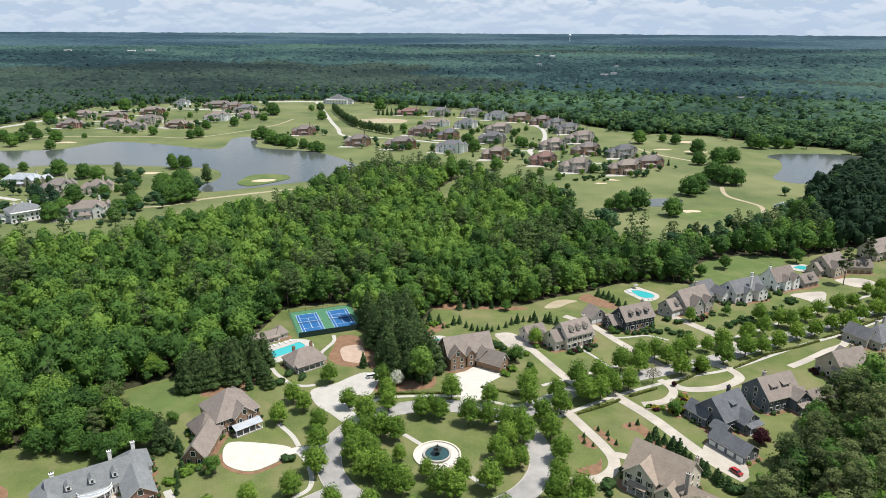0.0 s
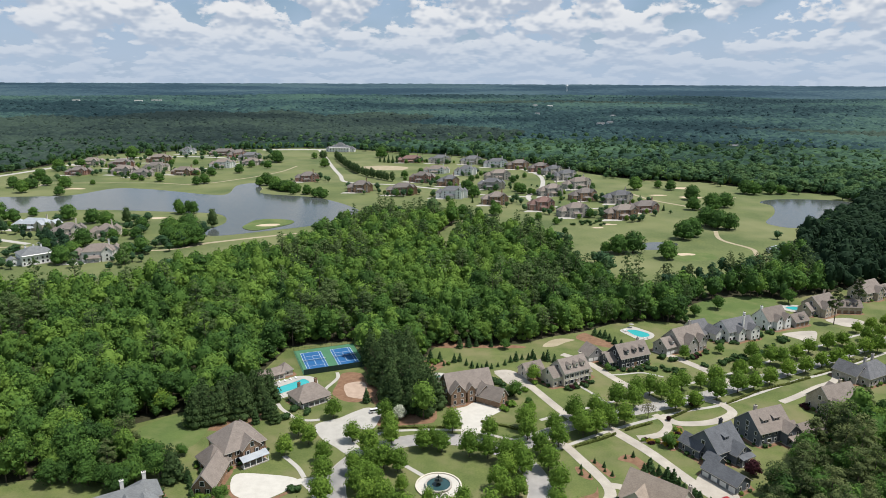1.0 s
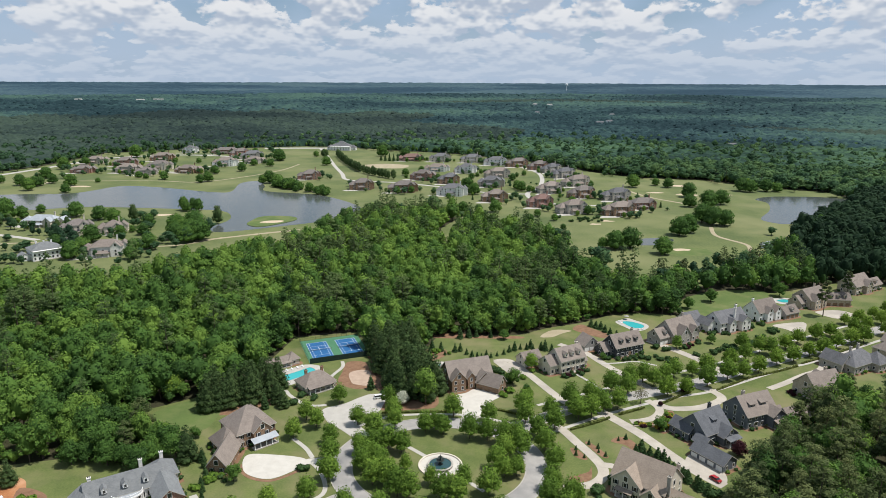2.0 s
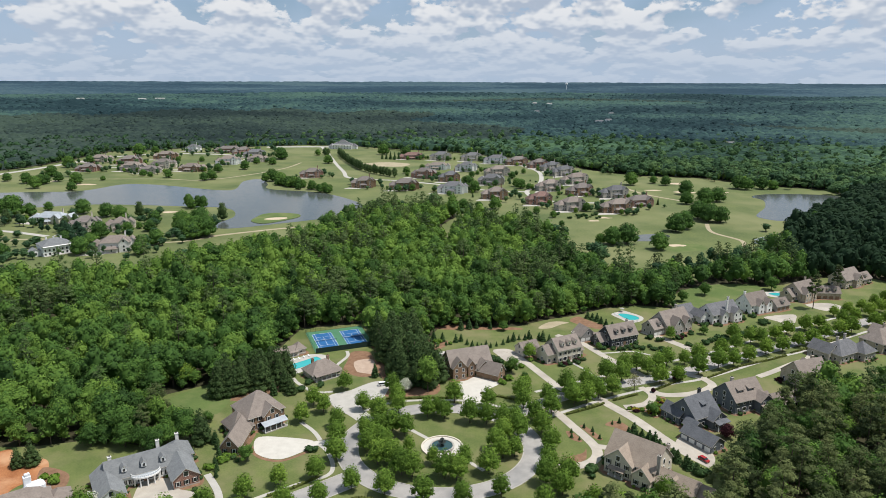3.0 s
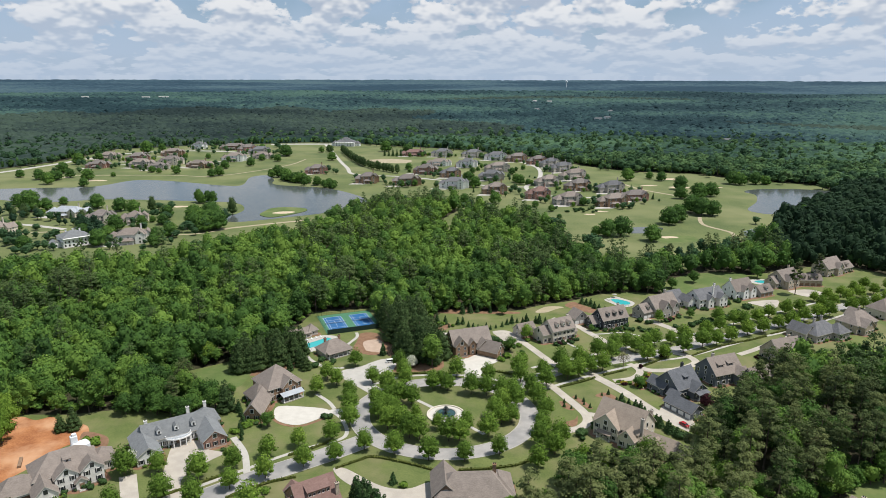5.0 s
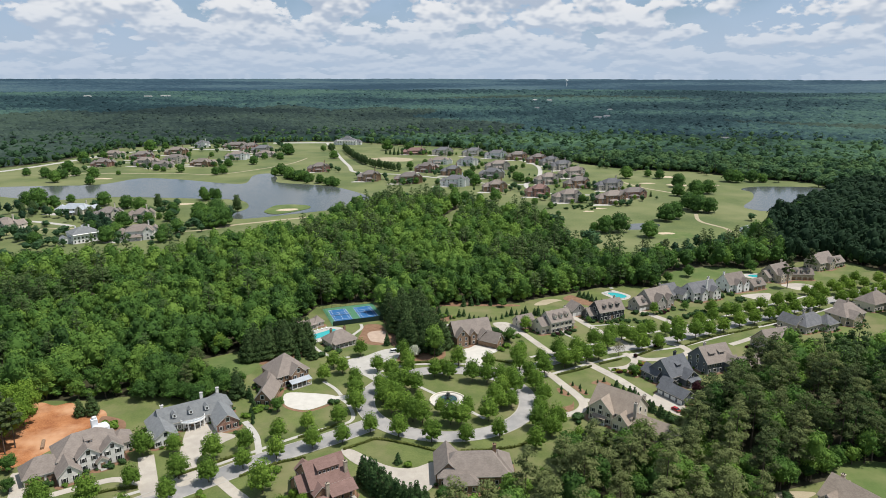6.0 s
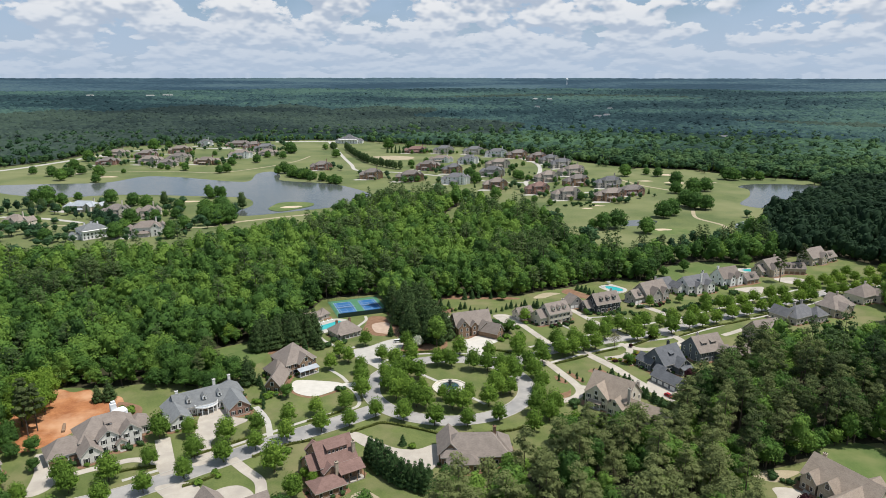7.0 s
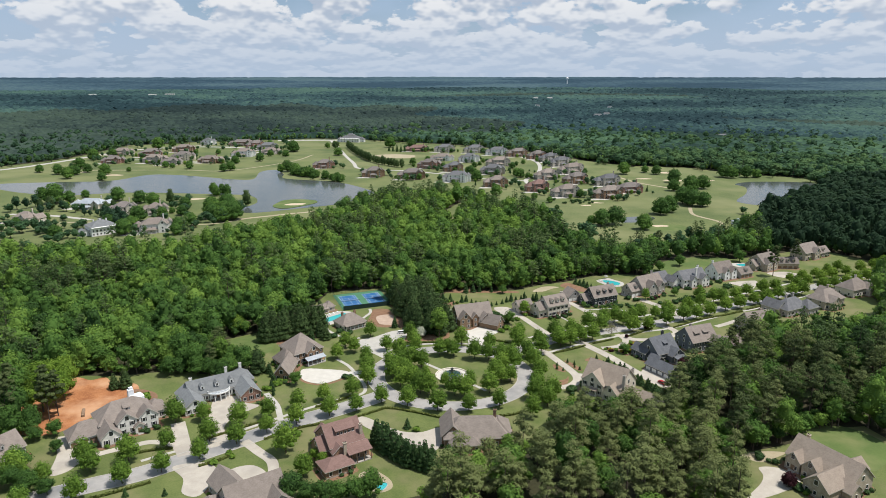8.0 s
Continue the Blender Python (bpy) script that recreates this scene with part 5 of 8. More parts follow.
def house(x, y, rot, blocks, wall, roof, label, category="house", garage=None, group="", shutters=False, near=True, name="house", chimneys=(), chimney_mat=None, z=0.0):
    """A house of blocks: (dx, dy, w, d, eaves, ridge, options). ridge: x, y or h(ip). Options: pitch, win (sides front, back, left, right as letters), dorm,
    doors (garage doors on a side), porch, wall, roof, turn."""
    root = new(name)
    root.matrix_world = pose(x, y, z, 0, 0, rot)
    tagged(root, label, category, group)
    for dx, dy, w, d, h, ridge, opt in blocks:
        pitch = opt.get("pitch", 0.85)
        rise = (d if ridge == "x" else w if ridge == "y" else min(w, d)) / 2 * pitch
        bw, br = opt.get("wall", wall), opt.get("roof", roof)
        loc = Matrix.Translation((dx, dy, 0)) @ Matrix.Rotation(radians(opt.get("turn", 0)), 4, "Z")
        walls = part("wall", wall_block(w, d, h, ridge, rise), bw, root)
        walls.matrix_local = loc
        part("roof", roof_block(w, d, h, ridge, rise, opt.get("over", 0.55)), [br, TRIM], root).matrix_local = loc
        if near and opt.get("plinth", True):
            part("plinth", add_box(bmesh.new(), 0, 0, 0, w + 0.12, d + 0.12, 0.5), STONE, walls)
        storeys = 3 if h > 9 else 2 if h > 5.5 else 1
        for side in opt.get("win", "flr"):
            length = w if side in "fb" else d
            n = max(1, int(length / opt.get("gap", (3.0 if side == "f" else 4.6) if near else 6.0)))
            doors = opt.get("doors", "")
            for st in range(storeys):
                if side == doors and st == 0:
                    continue
                for i in range(n):
                    t = (i + 0.5) / n - 0.5
                    zz = 0.95 + st * min(3.05, h - 2.85)
                    px, py, turn = {"f": (t * w, -d / 2, 0), "b": (t * w, d / 2, 180), "l": (-w / 2, t * d, -90), "r": (w / 2, t * d, 90)}[side]
                    put_window(walls, px, py, zz, turn, big=(st == 0 and n > 3 and i % 3 == 1), shutters=shutters and side == "f", near=near)
            gable = (ridge == "y" and side in "fb") or (ridge == "x" and side in "lr")
            if gable and rise > 3.0:
                px, py, turn = {"f": (0, -d / 2, 0), "b": (0, d / 2, 180), "l": (-w / 2, 0, -90), "r": (w / 2, 0, 90)}[side]
                put_window(walls, px, py, h + 0.3, turn, near=False)
        if opt.get("doors"):
            side = opt["doors"]
            length = w if side in "fb" else d
            n = max(1, int(length / 3.3))
            for i in range(n):
                t = (i + 0.5) / n - 0.5
                px, py, turn = {"f": (t * w, -d / 2, 0), "b": (t * w, d / 2, 180), "l": (-w / 2, t * d, -90), "r": (w / 2, t * d, 90)}[side]
                again("garage_door", GARAGE[garage or "white"], walls, Matrix.Translation((px, py, 0)) @ Matrix.Rotation(radians(turn), 4, "Z"))
        if opt.get("door"):
            px = opt["door"]
            dm = add_box(bmesh.new(), px, -d / 2 - 0.03, 0.4, 1.2, 0.1, 2.2)
            for s in (-1, 1):
                add_box(dm, px + s * 0.72, -d / 2 - 0.05, 0.4, 0.16, 0.16, 2.4)
            part("door", dm, TIMBER, walls)
            st = bmesh.new()
            for k in range(3):
                add_box(st, px, -d / 2 - 0.4 - 0.3 * k, 0, 2.4, 0.8, 0.45 - 0.15 * k)
            part("step", st, CONCRETE, walls)
        for side, count in opt.get("dorm", {}).items():
            run = w if ridge == "x" else d
            for i in range(count):
                t = ((i + 0.5) / count - 0.5) * run * 0.8
                off = (d if ridge == "x" else w) * 0.31
                zz = h + rise * 0.36
                if ridge == "x":
                    px, py, turn = (t, -off, 0) if side == "f" else (t, off, 180)
                else:
                    px, py, turn = (-off, t, -90) if side == "l" else (off, t, 90)
                dormer(walls, px, py, zz, turn, opt.get("dwall", bw), br)
        for sx, sw in opt.get("shed", ()):
            sy = -d * 0.30
            shed_dormer(walls, sx, sy, h + rise * (1 + sy / (d / 2)) - 0.25, sw, d * 0.24, opt.get("dwall", bw), br, opt.get("tall", 1.5))
        if opt.get("porch"):
            side, pw, pd, ph = opt["porch"]
            px, py, turn = {"f": (0, -d / 2 - pd / 2, 0), "b": (0, d / 2 + pd / 2, 180), "l": (-w / 2 - pd / 2, 0, -90), "r": (w / 2 + pd / 2, 0, 90)}[side]
            pm = Matrix.Translation((px, py, 0)) @ Matrix.Rotation(radians(turn), 4, "Z")
            deck = part("porch", add_box(bmesh.new(), 0, 0, 0, pw, pd, 0.4), STONE, walls)
            deck.matrix_local = pm
            bm = bmesh.new()
            vs = [bm.verts.new(p) for p in ((-pw / 2 - .3, -pd / 2 - .3, ph), (pw / 2 + .3, -pd / 2 - .3, ph), (pw / 2 + .3, pd / 2, ph + pd * .3), (-pw / 2 - .3, pd / 2, ph + pd * .3))]
            vs += [bm.verts.new(v.co + Vector((0, 0, 0.18))) for v in vs]
            for q in ((3, 2, 1, 0), (4, 5, 6, 7), (0, 1, 5, 4), (1, 2, 6, 5), (2, 3, 7, 6), (3, 0, 4, 7)):
                bm.faces.new([vs[i] for i in q])
            part("porch_roof", bm, opt.get("proof", br), deck)
            n = max(2, int(pw / (2.6 if near else 4.5)) + 1)
            for i in range(n):
                cm = add_box(add_tube(bmesh.new(), (i / (n - 1) - 0.5) * (pw - 0.4), -pd / 2 + 0.2, 0.4, 0.17, 0.14, ph - 0.4, 10), (i / (n - 1) - 0.5) * (pw - 0.4), -pd / 2 + 0.2, 0.4, 0.44, 0.44, 0.2)
                part("column", cm, opt.get("cmat", WHITE), deck)
    if near:
        beds(x, y, rot, blocks)
    for cx, cy, top in chimneys:
        chimney(root, cx, cy, top, chimney_mat or wall)
    return root


# brick house north of the circle
house(12.6, 74.0, 20, [
    (0, 0.5, 22, 12, 6.2, "x", {"door": 2.2, "pitch": 1.0}), (-7.3, -6.6, 7.0, 4, 6.4, "y", {"win": "f", "pitch": 1.15}), (-0.6, -6.2, 3.6, 2.6, 6.4, "y", {"win": "f", "pitch": 1.2, "plinth": False}),
    (8.4, -10.3, 12, 7.8, 3.7, "x", {"turn": -51.6, "doors": "f", "win": "fr", "pitch": 1.1}), (6.0, -5.5, 7, 7, 4.6, "y", {"win": "", "pitch": 1.0}), (-6, 11, 8, 8, 3.4, "h", {}), (3, 9.5, 7, 7, 3.4, "h", {})],
    BRICK_BROWN, ROOF_TAUPE, "large brown brick house with steep taupe roof and arched gables", garage="wood")
# colonial
house(64.3, 92.0, 29, [
    (0, 0, 15.5, 11, 7.0, "x", {"dorm": {"f": 3}, "door": 0.1, "pitch": 0.9}), (-10.2, 0.8, 6, 9, 5.2, "x", {"pitch": 0.8}), (9.2, 1.2, 4.5, 8, 3.4, "x", {}),
    (-13.6, 13.6, 10.5, 8, 3.6, "x", {"doors": "f", "dorm": {"f": 1}}), (-10.5, 7, 4, 7, 3.0, "y", {"win": ""})],
    STUCCO, ROOF_TAUPE, "cream colonial house with three dormers and shuttered windows", shutters=True, chimneys=((6.8, 1, 12.6),))
# dark house
house(98.8, 112.8, 25, [
    (0, 0, 18.5, 11, 6.0, "x", {"dorm": {"f": 3}, "door": 0.2, "pitch": 1.0}), (-11, 2, 6, 8, 3.6, "x", {}), (-14, 13, 10, 8.5, 3.6, "y", {"doors": "f", "wall": SIDING_GREY}), (-7, 8, 8, 4, 3, "x", {"win": ""})],
    SIDING_DARK, ROOF_TAUPE, "near-black timber house with pale dormers", garage="white", chimneys=((7, 2, 12),), chimney_mat=STONE)
house(135.5, 135.5, 30, [
    (0, 0, 20, 13, 5.6, "x", {"pitch": 1.0}), (-3.5, -7.2, 8, 5, 5.4, "y", {"win": "f", "pitch": 1.2}), (5.2, -7.0, 6, 4, 5.2, "y", {"win": "f", "pitch": 1.2, "door": 1.4}),
    (-13.5, 0, 10, 9.5, 4.4, "x", {"doors": "f", "dorm": {"f": 1}})],
    STONE, ROOF_TAUPE, "grey stone house with steep front gables and garage wing", chimneys=((7, 3, 13),))
house(170.5, 152.0, 26, [
    (0, 0, 22, 12, 6.2, "x", {}), (6.8, -6.8, 7, 5, 6.2, "y", {"win": "f", "pitch": 0.7}), (-3, -6.4, 5, 4, 5.8, "y", {"win": "f", "pitch": 1.0}), (-13.5, 2, 7, 9, 4.6, "y", {}), (-15, 14, 11, 9, 4.0, "x", {"doors": "f"}), (-20, 6, 6, 6, 3.4, "h", {})],
    BRICK_WHITE, ROOF_GREY, "white painted brick house with tall chimney", chimneys=((1.5, -4.5, 13.5), (9.5, 2, 12.5)))
house(199.5, 170.0, 26, [
    (0, 0, 17, 12, 6.0, "x", {"pitch": 1.0}), (-1.5, -6.6, 5, 4, 6.0, "y", {"win": "f", "pitch": 1.25}), (5.6, -6.6, 5, 4, 6.0, "y", {"win": "f", "pitch": 1.25}),
    (17, -5.5, 12, 8.5, 3.6, "x", {"doors": "f", "dorm": {"f": 1}, "wall": SIDING_GREY}), (10.5, -1, 6, 5, 3.2, "x", {})],
    SIDING_WHITE, ROOF_TAUPE, "white house with two sharp front gables", garage="wood", chimneys=((-8.2, 0, 13.5),))
house(243.5, 196.0, 30, [
    (0, 0, 18, 13, 6.2, "x", {}), (-5, -7, 6.5, 5, 6, "y", {"win": "f", "pitch": 1.1}), (3, -6.8, 5, 4, 5.6, "y", {"win": "f", "pitch": 1.1}), (15.5, -8.5, 16, 8.5, 4.6, "x", {"dorm": {"f": 3}, "doors": "f", "turn": -35}), (-11, 1, 6, 9, 4, "x", {})],
    BEIGE, ROOF_TAUPE, "beige stone house with dormered garage wing", garage="wood", chimneys=((7, 2, 13),))
house(291.0, 226.0, 30, [
    (0, 0, 19, 13, 6.2, "x", {"pitch": 0.95}), (3, -7, 6.5, 4, 6, "y", {"win": "f", "pitch": 1.1}), (16, -2, 15, 9, 3.8, "x", {"dorm": {"f": 1}})],
    BEIGE, ROOF_TAUPE, "beige stone house below dark trees", chimneys=((-7, 2, 13),))
# south of the boulevard
house(110.0, 24.0, 30, [
    (0, 0, 15, 14, 5.2, "x", {"pitch": 0.95, "shed": ((0.5, 2.6),)}), (-6.5, 4.5, 7, 10, 3.8, "y", {"pitch": 0.8}), (3.2, -8.2, 8.5, 5, 4.2, "y", {"win": "f", "pitch": 0.75, "porch": ("f", 7, 2.4, 3.2)}),
    (-13.6, -15.6, 8, 15, 3.3, "y", {"turn": 2, "doors": "l", "win": "rf", "pitch": 0.7}), (-8.5, -6.5, 5, 6, 3, "y", {"win": ""})],
    SIDING_SLATE, ROOF_DARK, "slate-blue craftsman house with charcoal roof", garage="white", chimneys=((3.0, 1.0, 13.4),), chimney_mat=SIDING_DARK)
house(135.0, 38.0, 22, [
    (0, 0, 17, 14, 6.0, "x", {"shed": ((-3.4, 3.2), (2.6, 3.2)), "pitch": 0.9, "dwall": SIDING_GREY}), (6, -8, 7, 5, 5.6, "y", {"win": "f", "pitch": 0.8, "porch": ("f", 6, 2.4, 3.2)}), (19, -8, 17, 8.5, 3.4, "x", {"doors": "b"}), (9.5, -4, 6, 7, 3.3, "x", {})],
    SIDING_SLATE, ROOF_TAUPE, "slate-blue house with twin roof dormers", garage="grey", chimneys=((-3, 2, 13),), chimney_mat=STONE)
house(178.0, 62.0, 20, [
    (0, 0, 17, 14, 5.4, "x", {"pitch": 0.95}), (-6, -6, 7, 8, 5, "y", {"pitch": 0.9}), (8, 5, 8, 9, 4.4, "y", {})],
    BEIGE, ROOF_TAUPE, "beige stone house with a steep taupe roof", chimneys=((5, 2, 12.5),))
house(214.0, 94.0, 28, [
    (0, 0, 20, 12, 4.6, "h", {}), (-8, 5, 9, 12, 4.4, "y", {}), (9, -5, 10, 10, 4.6, "h", {})],
    STONE, ROOF_GREY, "stone house with broad weathered grey roofs", chimneys=((-2, 2, 11), (6, 3, 11)))
house(244.0, 108.0, 28, [
    (0, 0, 20, 13, 5.6, "h", {}), (-3, -7, 9, 6, 5.0, "y", {"pitch": 0.8}), (10, 6, 9, 10, 5, "y", {})],
    BEIGE, ROOF_TAUPE, "beige stone house with a hipped taupe roof", chimneys=((4, 2, 12.5),))
house(276.0, 132.0, 28, [(0, 0, 19, 13, 5.4, "h", {}), (7, -7, 8, 6, 5, "y", {})], STUCCO, ROOF_TAUPE, "stucco house with a hipped taupe roof", chimneys=((4, 2, 12),))
# grey house east of the circle
house(74.5, -15.5, -42, [
    (0, 0, 20, 15, 6.2, "x", {"pitch": 0.95}), (-3.6, -5, 11, 9, 6.0, "y", {"win": "f", "pitch": 0.9, "porch": ("f", 6.0, 1.8, 3.0)}), (6.4, -8, 7, 6, 4.4, "y", {"win": "fl", "pitch": 1.0}),
    (17, -4, 16, 8.5, 3.6, "x", {"dorm": {"f": 1}, "win": "f"}), (27, -3.5, 6, 8, 3.0, "x", {"wall": BRICK_BROWN})],
    STUCCO, ROOF_TAN, "pale stucco house with complex tan gable roof", shutters=True, chimneys=((10.6, -6.0, 12.5), (8.5, 6.5, 11)), chimney_mat=STONE)
# brown stone house west of the circle
house(-79.5, 22.0, 41, [
    (0, 0.5, 16.5, 16, 6.5, "h", {"pitch": 0.9}), (1.5, -7, 7.5, 6, 6.5, "y", {"win": "f", "pitch": 0.95, "porch": ("f", 10.4, 3.0, 3.1), "proof": ROOF_TIN}), (5.5, 2, 7, 14, 5.6, "y", {"pitch": 0.9}),
    (-11.0, -3.0, 9, 11, 3.8, "h", {"pitch": 1.1}), (-16.2, -12.5, 7.5, 17, 3.4, "y", {"turn": -42, "pitch": 1.25, "win": "f", "doors": "r"})],
    BRICK_BROWN, ROOF_TAUPE, "brown brick house with steep hipped roofs and tin porch roof", garage="wood", shutters=True)
# white-grey house with brick wings
GREY_HOUSE = house(-112.0, -20.0, 33, [
    (0, 0, 25, 12, 4.4, "x", {"dorm": {"f": 3}, "pitch": 0.75, "dwall": SIDING_WHITE, "door": 0.1}), (-12.5, -6.5, 9, 19, 3.8, "y", {"pitch": 0.7}), (12, -8, 9, 18, 3.8, "y", {"pitch": 0.75, "wall": BRICK_RED, "doors": "l", "win": "fr"}),
    (13, 3.5, 10, 10, 4.2, "h", {})],
    SIDING_WHITE, ROOF_BLUE, "white house with blue-grey slate roof and red brick wing", shutters=True, chimneys=((-10.5, 0.5, 10.2), (6.5, 3.5, 10.4), (14, 6, 9.8)), chimney_mat=BRICK_WHITE)
# curved white portico of that house
portico = part("portico", bmesh.new(), STONE, GREY_HOUSE)
bm = bmesh.new()
arc = [[bm.verts.new((0.2 + r * math.cos(radians(180 + 15 * k)), -6.0 + 0.68 * r * math.sin(radians(180 + 15 * k)), z)) for r, z in ((5.25, 3.5), (5.25, 4.05), (4.75, 4.05), (4.75, 3.5))] for k in range(13)]
for a, b in zip(arc, arc[1:]):
    for k in range(4):
        bm.faces.new((a[k], a[(k + 1) % 4], b[(k + 1) % 4], b[k]))
part("cornice", bm, WHITE, portico)
bm = bmesh.new()
line = [bm.verts.new((0.2 + 5.0 * math.cos(radians(180 + 15 * k)), -6.0 + 3.4 * math.sin(radians(180 + 15 * k)), 3.95)) for k in range(13)]
bm.faces.new(line)
part("balcony_floor", bm, ROOF_TIN, portico)
for k in range(0, 13, 2):
    a = radians(180 + 15 * k)
    part("column", add_tube(bmesh.new(), 0.2 + 4.8 * math.cos(a), -6.0 + 3.2 * math.sin(a), 0, 0.24, 0.2, 3.5, 12), WHITE, portico)
for k in range(25):
    a = radians(180 + 7.5 * k)
    part("baluster", add_box(bmesh.new(), 0.2 + 5.0 * math.cos(a), -6.0 + 3.4 * math.sin(a), 4.0, 0.1, 0.1, 0.85), WHITE, portico)
bm = bmesh.new()
arc = [[bm.verts.new((0.2 + r * math.cos(radians(180 + 7.5 * k)), -6.0 + 0.68 * r * math.sin(radians(180 + 7.5 * k)), z)) for r, z in ((5.08, 4.85), (5.08, 4.96), (4.92, 4.96), (4.92, 4.85))] for k in range(25)]
for a, b in zip(arc, arc[1:]):
    for k in range(4):
        bm.faces.new((a[k], a[(k + 1) % 4], b[(k + 1) % 4], b[k]))
part("handrail", bm, WHITE, portico)

house(-141.0, -49.6, 38, [
    (0, 0.4, 22, 13.5, 6.0, "h", {"pitch": 0.86, "shed": ((0.6, 2.4),)}), (-1.0, -7.4, 7.6, 5, 6.2, "y", {"win": "f", "pitch": 0.85}), (7.4, -7.4, 7.6, 5, 6.2, "y", {"win": "f", "pitch": 0.85}), (3.2, -9.8, 3.6, 3.4, 3.2, "y", {"win": "", "pitch": 0.8, "door": 0.1}),
    (-8.4, -9.6, 7.6, 10, 3.8, "y", {"win": "f", "pitch": 0.95}), (-15.5, -2.6, 14, 10, 3.6, "h", {"pitch": 0.9, "doors": "f", "win": "l"}), (12.8, 1.4, 8, 9, 4.2, "h", {"pitch": 0.8})],
    BRICK_WHITE, ROOF_TAUPE, "cream stone manor with twin front gables and broad taupe roof", garage="wood", shutters=True)
house(-178.0, -78.0, 62, [(0, 0, 16, 12, 4.6, "x", {"dorm": {"f": 1}}), (-7, -5, 8, 7, 4, "y", {})], STONE, ROOF_TAUPE, "grey stone house with taupe gables")
house(-74.0, -105.5, 35, [(3, -2, 20, 13, 4.8, "x", {"pitch": 0.9}), (-2, 8.6, 9.5, 14, 4.3, "y", {"turn": 8, "pitch": 0.95}), (9, -8, 9, 10, 4.0, "y", {}), (-11, 1, 8, 9, 3.6, "h", {})], STONE, ROOF_TAUPE, "stone house with interlocking taupe roofs")
house(-45.5, -69.5, 33, [
    (0, 0, 14.5, 14, 6.6, "x", {"pitch": 0.9, "shed": ((0.6, 8.0),), "tall": 2.3}), (3.0, -8.0, 9.5, 4, 5.2, "x", {"pitch": 0.5, "porch": ("f", 9.5, 2.8, 4.6), "cmat": TIMBER, "win": "f"}), (-4.0, 6.0, 6, 5, 6.4, "y", {"pitch": 0.9}),
    (-7.5, -12.2, 11.5, 8.5, 3.3, "h", {"pitch": 0.5}), (-4.2, -7.2, 5.5, 5, 5.4, "y", {"win": ""}), (-8.6, -1, 4, 9, 5.4, "x", {"wall": TIMBER, "win": "l"})],
    BRICK_BROWN, ROOF_RED, "tall brown house with red-brown roofs and timber balcony", chimneys=((-2.6, -10.5, 9.0), (6.6, -5.5, 12.0)), chimney_mat=BEIGE)
house(9.0, -61.5, 3, [
    (0, 0, 26, 13, 4.6, "h", {"pitch": 0.95}), (-9.5, 3, 9, 15, 4.4, "y", {"pitch": 1.0}), (-5, -7.5, 12, 6, 3.8, "h", {"pitch": 0.7}), (9.5, 2, 10, 14, 4.2, "h", {"pitch": 0.9})],
    BRICK_BROWN, ROOF_TAUPE, "brown brick house with broad hipped taupe roof", chimneys=((8, 1.5, 12.5),), chimney_mat=BRICK_BROWN)
house(140.0, -86.8, -62, [
    (0, 0, 25.5, 13, 4.8, "x", {"pitch": 0.95, "win": "lr"}), (6.4, -9.5, 9.5, 15, 4.5, "y", {"pitch": 0.88, "win": "fl"}), (-1.2, -6.8, 6.4, 5, 4.8, "y", {"win": "f", "pitch": 1.05}), (-8.4, -6.6, 6.0, 4.6, 4.6, "y", {"win": "f", "pitch": 1.05, "door": 0.4}),
    (12.2, -6.2, 5, 6, 3.6, "x", {"win": "r"}), (4, 9, 7, 7, 3.6, "y", {"win": "r"}), (-11.2, 5.6, 5, 5, 4.0, "y", {"win": ""})],
    BEIGE, ROOF_TAN, "beige stone house with long tan gable roof and front wing", chimneys=((-10.2, 2, 11.2),))
# pool pavilion and cabana
house(-60.6, 69.3, 38, [
    (0, 0, 15.5, 11, 3.4, "h", {"pitch": 0.8, "porch": ("f", 14, 2.6, 3.0)})], STUCCO, ROOF_TAUPE, "cream pool pavilion with columns and hipped roof", "pavilion", name="pavilion", chimneys=((-3.5, 2.5, 8.2), (5.5, 3.5, 7.5)), chimney_mat=BRICK_BROWN)
house(-83.6, 92.2, 36, [
    (0, 0, 16, 4.8, 2.8, "h", {"pitch": 0.9, "porch": ("f", 11, 1.6, 2.5)}), (7.5, 0.5, 5.5, 6, 3.4, "h", {"pitch": 1.0})], STUCCO, ROOF_TAUPE, "small cream pool cabana with taupe roof", "cabana", name="cabana")

# ---- the village across the woods ----
VILLAGE = "village houses across the woods"
YARDS = []


